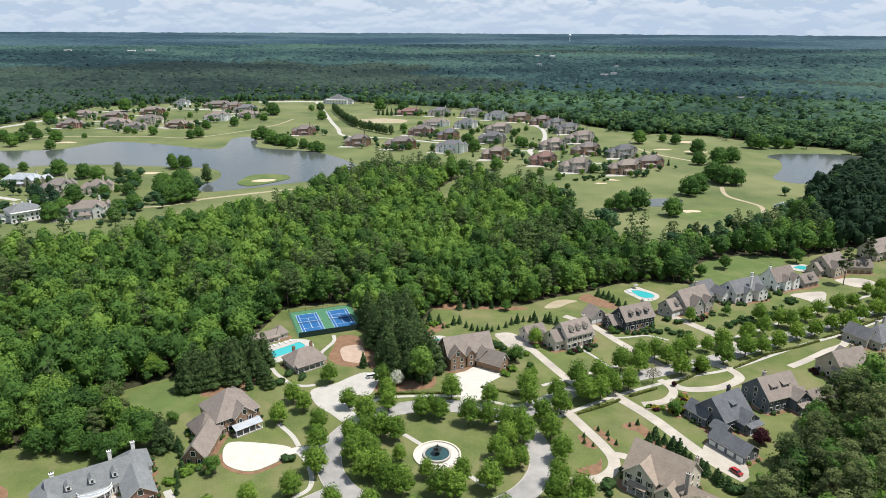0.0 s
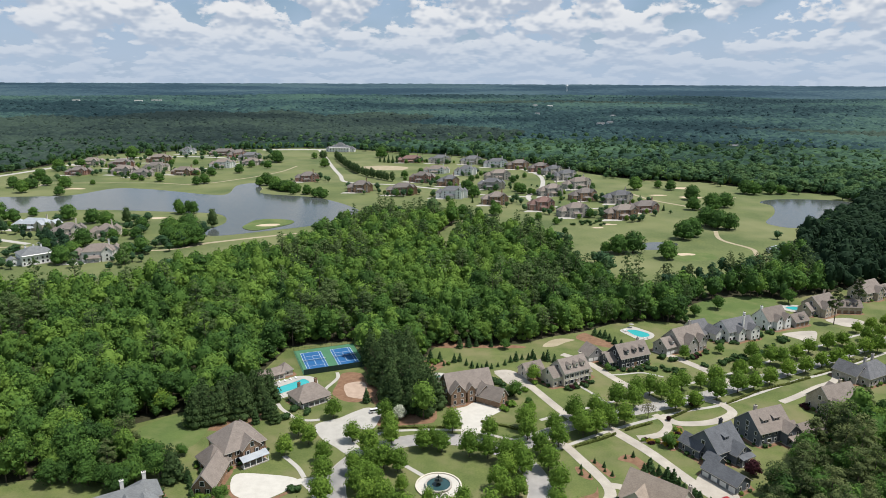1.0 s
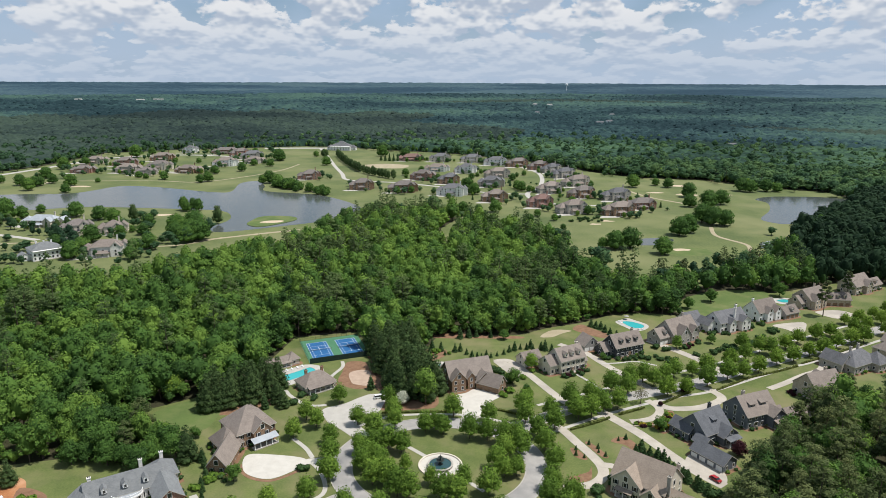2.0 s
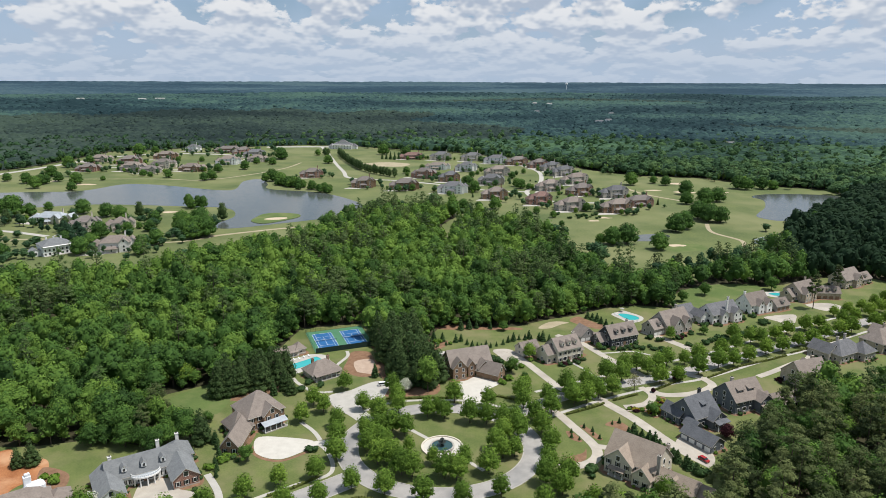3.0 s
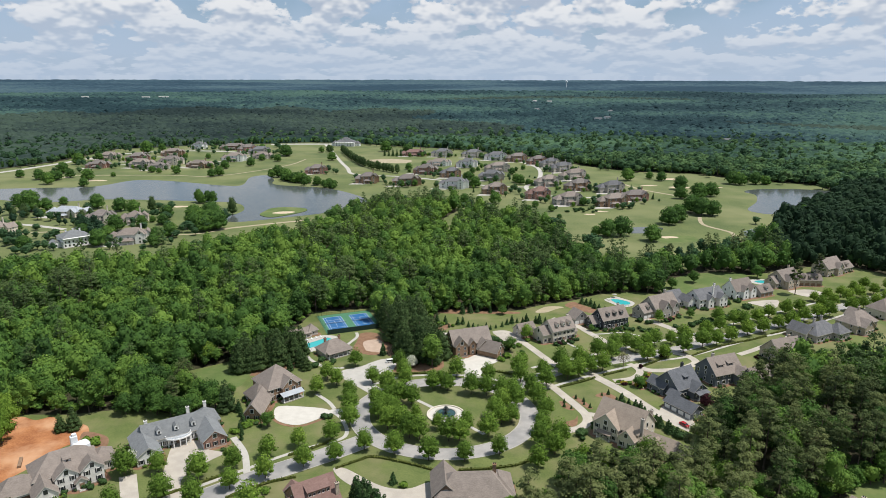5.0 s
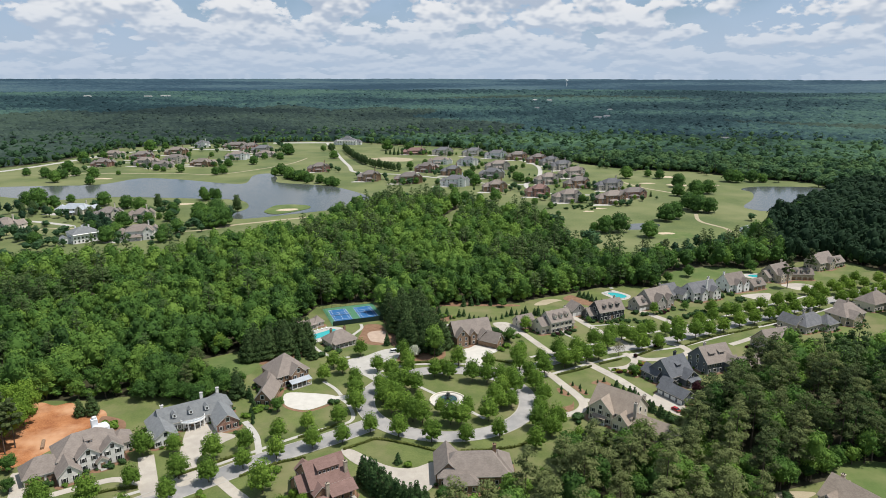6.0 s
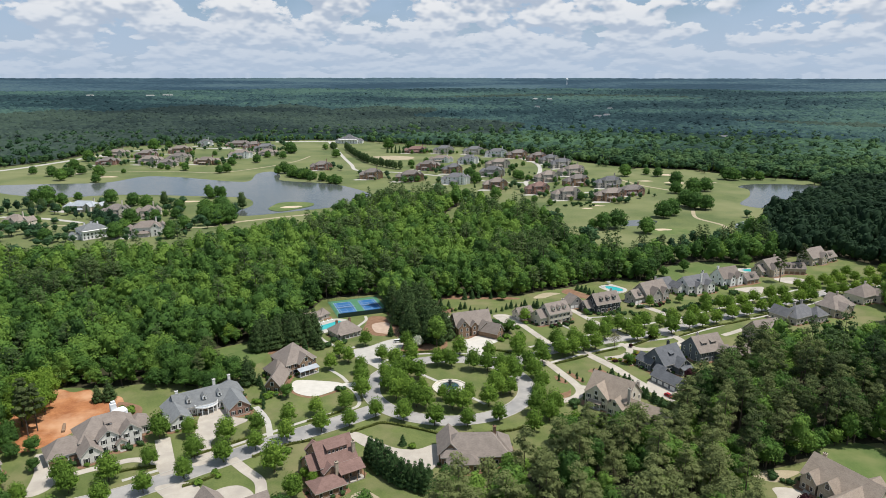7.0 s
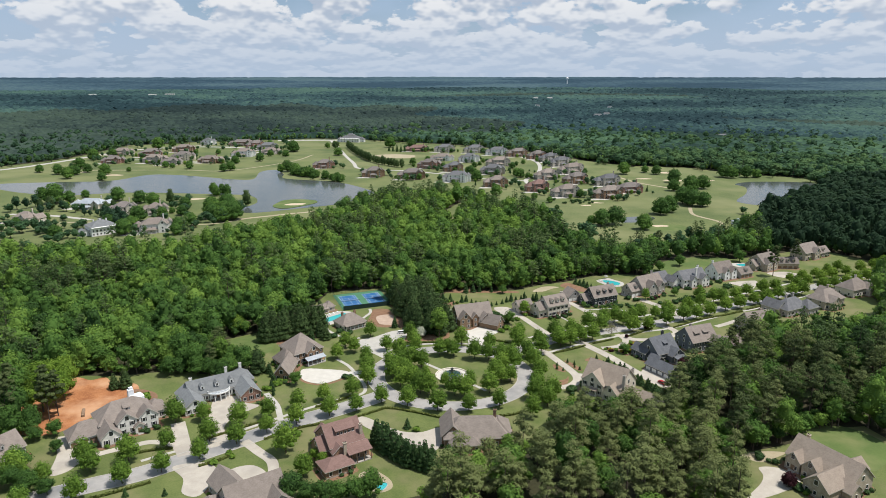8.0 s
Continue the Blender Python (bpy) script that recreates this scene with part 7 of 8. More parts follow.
# light green trees along the edge of the woods
for x, y in ((-146.7, 51.2), (-142.2, 53.9), (-136.4, 52.0), (-133.1, 56.7), (-128.7, 58.7), (-124.0, 56.7), (-150.6, 46.0), (-155.2, 41.0)):
    plant("bright", x, y, random.uniform(0.62, 0.85), 1.05)
for x, y in ((-182.6, -38.4), (-179.5, -33.8), (-180.6, -25.0), (-194.4, -21.5), (-191.3, -16.3), (-184.6, -14.6)):
    plant("bright", x, y, random.uniform(0.95, 1.15), 1.25)
# trees on the slope below the pale house, and round the red-roofed one
for k, (x, y) in enumerate(((45.8, -54.3), (53.8, -50.7), (60.9, -52.4), (68.7, -50.6), (75.5, -52.4), (79.4, -59.3), (47.3, -64.0), (54.9, -62.8), (62.1, -64.0), (69.2, -65.2))):
    plant("yard" if k % 3 == 0 else "pine", x, y, random.uniform(0.95, 1.1) if k % 3 == 0 else random.uniform(0.6, 0.72))
for x, y in ((-54.3, -76.9), (-57.0, -81.4), (-50.4, -81.3)):
    plant("bright", x, y, random.uniform(0.36, 0.5))
for x, y in ((-66.9, -102.2), (-63.0, -100.1), (-57.8, -102.8), (-51.3, -105.1), (-40.6, -104.1), (-34.9, -102.7), (-30.1, -100.7), (-45.4, -105.4)):
    plant("yard", x, y, random.uniform(0.7, 0.85))
# tall pines at the edge of the clay
for x, y in ((-174, -42), (-180, -39), (-175, -47), (-188, -52), (-184, -60), (-195, -44), (-199, -34)):
    plant("pine", x, y, random.uniform(0.85, 1.05))
for x, y, s in ((-190, -46, 1.15), (-186, -55, 1.2), (-197, -38, 1.2), (-193, -58, 1.3), (-183, -63, 1.1), (-200, -50, 1.3), (-190, -67, 1.2), (-201, -28, 1.2), (-178, -56, 0.8)):
    plant("yard", x, y, s, 1.25)
# young conifers and screens
for x, y in ((54.3, 11.8), (53.6, 7.8), (56.5, 5.9), (60.4, 16), (63.4, 12.9), (63, 9.9), (65.1, 7), (73.2, 19.2), (76.5, 20.3)):
    plant("young", x, y, random.uniform(0.45, 0.65), 1.15)
for x, y in ((77.5, 9), (80.3, 11), (79.7, 5.1), (82.8, 8.1), (84.7, 4.2), (89.9, 152.4), (92.3, 150.1), (94.7, 147.8), (96.2, 143.3), (98.1, 138.8), (100.7, 134.5)):
    plant("young", x, y, random.uniform(1.2, 1.6))
for x, y, s in ((7.4, 112.3, 1.3), (10.4, 113.7, 1.1), (13.7, 108.9, 0.9), (16.4, 105.5, 0.9), (19.1, 102.2, 1.1), (21.3, 100.9, 0.9), (23.9, 102.3, 1.2), (46.9, 116.3, 0.9), (49.3, 118.4, 1.2), (50.3, 114.9, 0.9), (54.8, 116.3, 1.2), (56.7, 114.9, 1.4), (60.1, 112.9, 1.3), (37, 112.6, 1.0), (40.1, 114.8, 1.2),
                (33.8, 109.1, 0.9), (30, 107, 0.7), (26.5, 104.5, 0.8), (43.5, 116.5, 0.8), (10.8, 132.3, 1.5), (15.7, 133.9, 1.5), (20, 134.7, 1.2), (28.3, 134, 1.0), (-5.1, 117, 1.2), (-0.1, 113.3, 1.5), (-6.3, 108.7, 1.0), (2, 108, 0.7)):
    plant("young", x, y, s, 1.2)
for x, y, s in ((35.7, 131, 0.5), (34.9, 72.1, 0.62), (40.6, 64, 0.35), (85.9, 102.9, 0.35)):
    plant("yard", x, y, s)
plant_row("young", [(84, 8), (90, -8), (96, -18)], 2.8, 1.5, 1.0)
# golf course and lakeside trees
plant_row("spruce", [(-205, 1088), (-170, 960), (-134, 856), (-100, 800), (-70, 768)], 7.0, 0.95, 1.2)
plant_row("spruce", [(-240, 1130), (-222, 1060)], 10, 0.8, 4.0)
for x, y, s in ((-456, 463, 1.44), (-444, 470, 0.95), (-440, 500, 0.7), (-391, 479, 1.11), (-358, 463, 1.07), (-337, 448, 0.98), (-294, 433, 0.94), (-283, 395, 0.7), (-253, 399, 1.19), (-231, 365, 1.13), (-239, 410, 1.42), (-222, 374, 1.2),
                (-255, 341, 0.88), (-306, 326, 0.95), (-317, 365, 1.09), (-302, 389, 0.8), (-334, 338, 0.92), (-304, 305, 1.01), (-256, 306, 0.85), (-261, 326, 0.86), (-487, 491, 0.99), (-362, 293, 0.82), (-246, 380, 1.0), (-236, 388, 1.1)):
    plant("oak", x, y, s * 0.95)
for x, y, s in ((-321, 460, 0.7), (-229, 446, 0.73), (-441, 426, 0.62), (-430, 429, 0.54), (-366, 398, 0.54), (-367, 418, 0.52), (-445, 414, 0.57)):
    plant("spruce", x, y, s * 1.5, 1.15)
for x, y in ((-291, 519), (-281, 521), (-273, 516), (-285, 511)):
    plant("oak", x, y, 0.62, 1.5)
for x, y, s in ((-546, 654, 1.2), (-557, 688, 1.07), (-549, 718, 0.89), (-487, 636, 0.9), (-622, 717, 0.87), (-584, 764, 1.2), (-511, 695, 1.05), (-583, 697, 0.99), (-491, 729, 0.49), (-453, 775, 0.7), (-439, 767, 0.59), (-409, 759, 0.83), (-345, 729, 0.93), (-338, 740, 0.93),
                (-575, 1046, 1.6), (-568, 1101, 0.98), (-355, 821, 1.0), (-322, 855, 0.92), (-323, 929, 0.76), (-293, 919, 0.91), (-299, 1012, 1.38), (-365, 1096, 0.93), (-617, 874, 1.26), (-553, 694, 0.98), (-614, 936, 0.83), (-522, 847, 0.54), (-470, 959, 0.58), (-428, 960, 0.69)):
    plant("oak", x, y, s * 0.95)
for x, y, s in ((-294, 999, 1.3), (-242, 1067, 0.83), (-200, 938, 0.97), (-226, 1082, 0.84), (-58, 815, 0.81), (-116, 1083, 1.4), (-70, 1034, 1.3), (-75, 659, 0.33), (-34, 856, 0.59), (34, 688, 1.1), (41, 637, 1.0), (101, 683, 0.84), (115, 659, 0.62), (59, 515, 0.86),
                (40, 514, 0.69), (23, 515, 0.86), (103, 762, 0.64), (92, 812, 0.57), (-8, 880, 0.6), (43, 775, 0.64), (63, 638, 0.56), (7, 606, 0.46), (126, 818, 0.48)):
    plant("oak", x, y, s * 0.95)
for x, y, s in ((118, 469, 0.55), (142, 350, 0.65), (152, 346, 1.09), (165, 349, 1.39), (188, 329, 1.01), (227, 401, 1.29), (240, 415, 1.16), (312, 620, 1.34), (289, 552, 1.09), (310, 550, 1.4), (332, 568, 1.28), (271, 463, 1.34), (277, 448, 1.23), (288, 445, 1.1), (311, 699, 1.04),
                (263, 702, 1.26), (300, 718, 0.7), (433, 668, 1.06), (447, 666, 0.83), (400, 671, 1.28), (408, 662, 1.16), (155, 570, 0.68), (105, 666, 0.96), (121, 565, 0.77), (120, 426, 0.4), (103, 492, 0.61), (91, 460, 0.67)):
    plant("oak", x, y, s * 0.95)
for x, y in ((-113, 1013), (-105, 1009), (-97, 1005), (-89, 1001), (-82, 1005)):
    plant("cedar", x, y, 1.2)
# the wooded bank in the lake
for _ in range(34):
    t = random.random()
    plant("yard", -250 + 105 * t + random.uniform(-8, 8), 722 - 95 * t + random.uniform(-12, 12), random.uniform(0.75, 1.3) * (1.1 - 0.4 * t))
# trees and shrubs of the village yards
for _, _, spots in YARDS:
    for px, py in spots:
        if random.random() < 0.5 and not bool(inside(LAKE_W, np.array([px]), np.array([py]))[0]):
            plant(random.choice(("yard", "yard", "cedar", "street")), px + random.uniform(-4, 4), py + random.uniform(-3, 3), random.uniform(0.45, 0.85))
# ---- the tennis courts ----
courts = new("tennis_courts")
courts.matrix_world = pose(-58.7, 116.6, 0, 0, 0, 21)
tagged(courts, "two blue tennis courts on green paving inside a dark fence", "tennis court", kind="structure")
part("paving", add_box(bmesh.new(), 0, 0, 0, 33, 33, 0.12), COURT_GREEN, courts)
for k in (-1, 1):
    cx = k * 8.1
    bed = part("court", add_box(bmesh.new(), cx, 0, 0.12, 11.4, 24.2, 0.02), COURT_BLUE, courts)
    for lx, ly, lw, ld in ((0, -11.88, 10.97, 0.14), (0, 11.88, 10.97, 0.14), (-5.48, 0, 0.14, 23.9), (5.48, 0, 0.14, 23.9), (-4.11, 0, 0.12, 23.9), (4.11, 0, 0.12, 23.9), (0, 6.4, 8.23, 0.12), (0, -6.4, 8.23, 0.12), (0, 0, 0.12, 12.8)):
        part("line", add_box(bmesh.new(), cx + lx, ly, 0.14, lw, ld, 0.012), WHITE, bed)
    bm = bmesh.new()
    for k in range(7):
        add_box(bm, cx, 0, 0.2 + k * 0.125, 12.4, 0.02, 0.025)
    for k in range(42):
        add_box(bm, cx - 6.15 + k * 0.3, 0, 0.2, 0.025, 0.02, 0.78)
    net = part("net", bm, NET_MESH, courts)
    part("net_tape", add_box(bmesh.new(), cx, 0, 0.98, 12.4, 0.09, 0.07), WHITE, net)
    for s in (-1, 1):
        part("net_post", add_tube(bmesh.new(), cx + s * 6.25, 0, 0.12, 0.05, 0.05, 1.0, 8), BLACK, net)
fence = new("fence")
fence.matrix_world = pose(-58.7, 116.6, 0, 0, 0, 21)
tagged(fence, "tall dark chain-link fence with green windscreen", "fence")
for i in range(12):
    t = -16.5 + i * 3
    for px, py in ((t, -16.5), (t, 16.5), (-16.5, t), (16.5, t)):
        part("post", add_tube(bmesh.new(), px, py, 0, 0.05, 0.05, 3.1, 6), BLACK, fence)
part("windscreen", add_box(bmesh.new(), 0, -16.5, 0.1, 33, 0.04, 2.9), FENCE_CLOTH, fence)
for px, py, w, d in ((0, 16.5, 33, 0.03), (-16.5, 0, 0.03, 33), (16.5, 0, 0.03, 33)):
    for z in (0.1, 1.5, 3.0):
        part("rail", add_box(bmesh.new(), px, py, z, w + 0.03, d + 0.03, 0.06), BLACK, fence)

# ---- pools ----


def pool(outline, deck, label, floor=None):
    """Water below a coping, within a paved deck."""
    patch("pool_deck", deck, floor or CONCRETE, 0.10, "pale paved pool deck", "paving")
    line = spline(outline, True, 5)
    patch("swimming_pool", outline, POOL, 0.13, label, "swimming pool", kind="structure")
    bm = bmesh.new()
    for a, b in zip(line, line[1:] + line[:1]):
        d, c = b - a, (a + b) / 2
        add_box(bm, c.x, c.y, 0.05, d.length + 0.15, 0.4, 0.15, math.degrees(math.atan2(d.y, d.x)))
    tagged(link("coping", bm, CONCRETE), "pale stone coping round a pool", "coping", kind="structure")


pool([(-81, 79.4), (-76.9, 82.4), (-70.3, 88.5), (-67.2, 91), (-63.5, 87), (-65.7, 83.5), (-71.4, 77.6), (-78.5, 72.8)], [(-85, 84), (-76.5, 90), (-71.4, 94.2), (-63.4, 93.5), (-59.5, 86), (-65.5, 77.5), (-75.5, 68.5), (-82, 74.5)], "turquoise swimming pool beside the pavilion")
pool([(111, 161), (116.4, 161), (122, 155.5), (121, 150.6), (115.3, 149.8), (111.8, 155.2)], [(106.5, 160), (111.2, 164.5), (115.5, 167.5), (119.5, 163.5), (125, 155.3), (122, 148), (114.6, 145), (110.5, 151)], "bright turquoise swimming pool in a back garden")
pool([(-4.7, 90.7), (-1.3, 94.9), (1.7, 93.9), (0.8, 84.7), (-3.2, 81.7)], [(-7.5, 91), (-3, 98.5), (4, 97), (4.2, 84), (-3, 77.5), (-7, 83)], "small turquoise pool behind a brick house")
pool([(-29, -95), (-27, -92), (-24.5, -93), (-26, -97)], [(-36, -88), (-31, -84), (-24, -90), (-23, -96), (-29, -98)], "small pool beside a red-roofed house", PATH_EARTH)
pool([(226, 204), (229, 199), (235, 201), (233, 206)], [(222, 206), (226, 196), (238, 198), (236, 209)], "turquoise pool behind a stone house")

# loungers and parasols on the pool decks


def sun_lounger(x, y, rot):
    root = new("sun_lounger")
    root.matrix_world = pose(x, y, 0.12, 0, 0, rot)
    tagged(root, "white sun lounger on a pale pool deck", "sun lounger", "pool loungers")
    bm = add_box(bmesh.new(), 0, 0, 0.28, 0.7, 1.95, 0.06, 0, 0.02)
    for sx in (-0.3, 0.3):
        for sy in (-0.85, 0.85):
            add_box(bm, sx, sy, 0, 0.06, 0.06, 0.28)
    part("frame", bm, WHITE, root)
    part("mattress", add_box(bmesh.new(), 0, -0.32, 0.34, 0.64, 1.25, 0.09, 0, 0.03), TARP, root)
    back = part("backrest", add_box(bmesh.new(), 0, 0.33, 0, 0.64, 0.7, 0.09, 0, 0.03), TARP, root)
    back.matrix_local = pose(0, 0.3, 0.36, 35)
    return root


def parasol(x, y, label, mat):
    root = new("parasol")
    root.matrix_world = pose(x, y, 0.12)
    tagged(root, label, "parasol")
    part("pole", add_tube(bmesh.new(), 0, 0, 0, 0.04, 0.03, 2.6, 8), TIMBER, root)
    part("base", add_tube(bmesh.new(), 0, 0, 0, 0.35, 0.3, 0.12, 12), STONE, root)
    bm = bmesh.new()
    bmesh.ops.create_cone(bm, cap_ends=False, segments=8, radius1=1.6, radius2=0.05, depth=0.65, matrix=Matrix.Translation((0, 0, 2.4)))
    part("canopy", bm, mat, root)


first = sun_lounger(-80.5, 85.2, 35)
for x, y in ((-78.2, 86.7), (-75.9, 88.2), (-73.6, 90.0), (-71.4, 91.8)):
    copy_thing(first, pose(x, y, 0.12, 0, 0, 38))
for x, y, rot in ((109.5, 158.5, 80), (109.2, 160.6, 80), (117.6, 147.6, 165), (119.6, 147.9, 165)):
    copy_thing(first, pose(x, y, 0.12, 0, 0, rot))
parasol(114.5, 165.2, "grey parasol beside a garden pool", SIDING_GREY)
parasol(-83.2, 84.0, "cream parasol on a pool deck", STUCCO)

# ---- fountain ----
fountain = new("fountain")
tagged(fountain, "round stone fountain with a tiered bronze centrepiece", "fountain")


def lathe(profile, n=40):
    bm = bmesh.new()
    rings = [[bm.verts.new((r * math.cos(2 * math.pi * k / n), r * math.sin(2 * math.pi * k / n), z)) for k in range(n)] for r, z in profile]
    for a, b in zip(rings, rings[1:]):
        for k in range(n):
            bm.faces.new((a[k], a[(k + 1) % n], b[(k + 1) % n], b[k]))
    return bm


tagged(link("fountain_paving", lathe([(8.3, 0), (8.3, 0.14), (0.1, 0.14)], 48), BRIGHT_PAVING), "round pale paving about the fountain", "paving", kind="structure")
tagged(link("ring_wall", lathe([(8.5, 0), (8.5, 0.55), (7.9, 0.55), (7.9, 0.14)], 48), STUCCO), "low cream ring wall round the fountain", "wall", kind="structure")
part("basin", lathe([(4.9, 0.14), (4.9, 0.75), (5.0, 0.8), (5.0, 0.95), (4.3, 0.95), (4.3, 0.45), (0.1, 0.45)], 48), STONE, fountain)
part("water", lathe([(4.32, 0.7), (0.05, 0.7)], 48), FOUNTAIN_WATER, fountain)
part("pedestal", lathe([(1.1, 0.45), (0.9, 0.9), (0.45, 1.1), (0.35, 2.0), (0.6, 2.2)], 20), BRONZE, fountain)
part("lower_bowl", lathe([(0.3, 2.0), (1.5, 2.35), (1.65, 2.5), (1.5, 2.5), (0.3, 2.25)], 24), BRONZE, fountain)
part("stem", lathe([(0.4, 2.25), (0.22, 2.7), (0.2, 3.3), (0.35, 3.4)], 16), BRONZE, fountain)
part("upper_bowl", lathe([(0.2, 3.3), (0.8, 3.55), (0.9, 3.65), (0.8, 3.65), (0.15, 3.5)], 20), BRONZE, fountain)
part("finial", lathe([(0.15, 3.5), (0.28, 3.9), (0.12, 4.2), (0.2, 4.4), (0.02, 4.8)], 14), BRONZE, fountain)


# low cream walls of the terraced garden
for x, y, length, rot in ((86, 31.2, 6.5, 4), (92.5, 31.8, 5.5, 10), (96.2, 33.4, 3.2, 62), (99.3, 38.2, 7.0, 66), (98.6, 31.0, 4.0, 20), (95.0, 28.2, 4.4, 80)):
    tagged(link("terrace_wall", add_box(bmesh.new(), x, y, 0, length, 0.45, 0.5, rot, 0.05), BEIGE), "low cream stone wall of a terraced flower garden", "wall", kind="structure")

# ---- hedges and shrubs ----


def hedge(points, label, w=0.85, h=0.85, leaf=HEDGE):
    """A clipped hedge along a line: a firm body with a leafy, uneven skin."""
    rng = np.random.default_rng(int(abs(points[0][0] * 31 + points[0][1] * 17)))
    line = spline(points, False, 8)
    quads, bm = [], bmesh.new()
    for a, b in zip(line, line[1:]):
        d, c = b - a, (a + b) / 2
        turn = math.atan2(d.y, d.x)
        add_box(bm, c.x, c.y, 0, d.length + 0.1, w * 0.85, h * 0.92, math.degrees(turn))
        n = max(4, int(d.length * 10))
        u, v = rng.uniform(-0.5, 0.5, n) * d.length, rng.uniform(-0.5, 0.5, n) * w
        z = np.where(rng.random(n) < 0.6, h, rng.uniform(0.15, 1, n) * h)
        v = np.where(z < h, np.sign(v) * w / 2, v)
        x, y = c.x + u * math.cos(turn) - v * math.sin(turn), c.y + u * math.sin(turn) + v * math.cos(turn)
        for p in np.stack([x, y, z], 1):
            q, r = rng.normal(size=3) * 0.22, rng.normal(size=3) * 0.22
            quads.append(np.stack([p - q, p - r, p + q, p + r]))
    quads = np.concatenate(quads)
    root = new("hedge")
    tagged(root, label, "hedge")
    part("hedge_body", bm, leaf, root)
    nq = len(quads) // 4
    again("hedge_leaves", raw_mesh("hedge_leaves", quads, np.arange(len(quads)), np.arange(nq) * 4, None, [leaf], np.full(nq, 0.2)), root, Matrix.Identity(4))


for pts in ([(-42, -43), (-34, -37.5), (-28.5, -35), (-16, -39), (-5, -44)], [(5, -44), (16, -43), (28, -40), (36, -34)], [(55, 27.5), (66, 33), (74, 38)], [(79, 41), (86, 44.5), (92, 47.5)], [(101.5, 52), (110, 58), (119, 64.5)],
            [(132, 66), (143, 73), (154, 80), (170, 87), (185, 94.5)], [(189, 98), (197, 102), (205.6, 106.5)], [(-26, 42), (-14, 42.5), (4, 43)], [(-102, -62), (-92, -54), (-80, -45)], [(-131, -76), (-122, -71), (-113, -69)], [(-112, -92.5), (-120, -97.5), (-130, -103)],
            [(-62, -34), (-54, -29), (-46, -22)], [(212, 110), (222, 116), (236, 124)], [(18, 48), (28, 44), (34, 41)], [(-98, -82), (-92, -78), (-88, -74.5)], [(-78, -62), (-66, -53), (-56, -49)]):
    hedge(pts, "low clipped green hedge along a lawn")


def shrub_mesh(seed, leaf):
    return tree_meshes(shrub_kind(seed), leaf, "shrub")[0]


def shrub_kind(seed):
    return Kind(seed, [((0, 0, 0.5), (0.7, 0.7, 0.55)), ((0.35, 0.2, 0.45), (0.45, 0.45, 0.42)), ((-0.3, 0.25, 0.42), (0.42, 0.42, 0.4))], 60, 0.25, 0.03, 0.6, 0.9)


SHRUBS = {"green": shrub_mesh(400, CEDAR), "light": shrub_mesh(401, STREET_LEAF), "purple": shrub_mesh(402, PURPLE), "yellow": shrub_mesh(403, YELLOW)}
shrub_words = {"green": "rounded dark green shrub by a house", "light": "rounded light green shrub in a garden bed", "purple": "low purple-leaved shrub in a bed", "yellow": "mound of yellow flowers in a bed"}


SHRUB_PLACES = []


def shrubs(kind, points, spread, count, scale=1.0):
    """Notes places for shrubs round a few points, clear of the paving."""
    for _ in range(count):
        x, y = random.choice(points)
        x, y = x + random.uniform(-spread, spread), y + random.uniform(-spread, spread)
        if not paved(x, y):
            SHRUB_PLACES.append((y, x, kind, scale * random.uniform(0.8, 1.6)))


for x, y in BED_SPOTS:
    if not paved(x, y) and random.random() < 0.85:
        shrubs(random.choice(("green", "green", "light")), [(x, y)], 0.35, 1, 0.95)
shrubs("green", [(62, 80), (66, 81), (70, 84), (74, 88), (88, 102), (94, 103), (102, 106), (108, 110)], 1.2, 26, 1.2)
shrubs("green", [(24.9, 92.6), (26.6, 89.5), (28.3, 86.5), (29.7, 83.5), (30.6, 78.8), (31.7, 76.5), (33.2, 73.2)], 1.1, 22, 1.5)
shrubs("green", [(97.7, 101.7), (100.3, 101.1), (103.3, 101.8), (106.9, 104.5), (109.3, 103.2), (114.6, 106.6), (83.9, 102.9), (98.4, 99.1)], 1.0, 18, 1.4)
shrubs("green", [(127.7, 115.7), (130.9, 116.5), (134.6, 118.7), (139.2, 123.1), (131.8, 106.8), (134.6, 106.8), (137.4, 108.2), (120.7, 103.3), (123, 102), (125.9, 102), (155.6, 116), (157.6, 113.9), (159.6, 111.9), (113.6, 103.2), (116, 101.9), (118, 99.3)], 0.9, 40, 1.3)
shrubs("purple", [(64, 82), (70, 86), (33, 74), (38, 78), (136, 118), (140, 122)], 1.2, 12, 1.4)
shrubs("light", [(30.8, 60.3), (32.3, 63.9), (29.4, 58.7), (40, 78), (46, 86)], 1.2, 12, 1.6)
shrubs("light", [(85, 31.6), (90, 31), (94, 28), (98, 36), (101, 41)], 1.6, 22, 1.0)
shrubs("yellow", [(87, 31.8), (93, 30), (97, 31), (100, 38), (101.5, 42), (70, -34), (74, -33), (78, -32)], 1.6, 34, 0.9)
shrubs("purple", [(86, 32), (94, 29), (99, 36), (95, 41)], 1.8, 14, 1.0)
shrubs("green", [(60, -10), (58, -16), (56, -20), (62, -8), (92, -6), (96, -14), (98, -20)], 1.8, 22, 1.7)
shrubs("green", [(-142, -62), (-136, -60), (-130, -56), (-126, -52), (-146, -68), (-104, -34), (-90, -30), (-86, -24), (-118, -38)], 1.6, 30, 1.4)
shrubs("light", [(-146, -22), (-142, -26), (-120, -30), (-88, -16), (-86, -10), (-84, -12)], 2.0, 20, 1.6)
shrubs("green", [(-92, 12), (-88, 8), (-80, -10), (-85, -8), (-78, -6), (-52, -3)], 1.5, 22, 1.4)
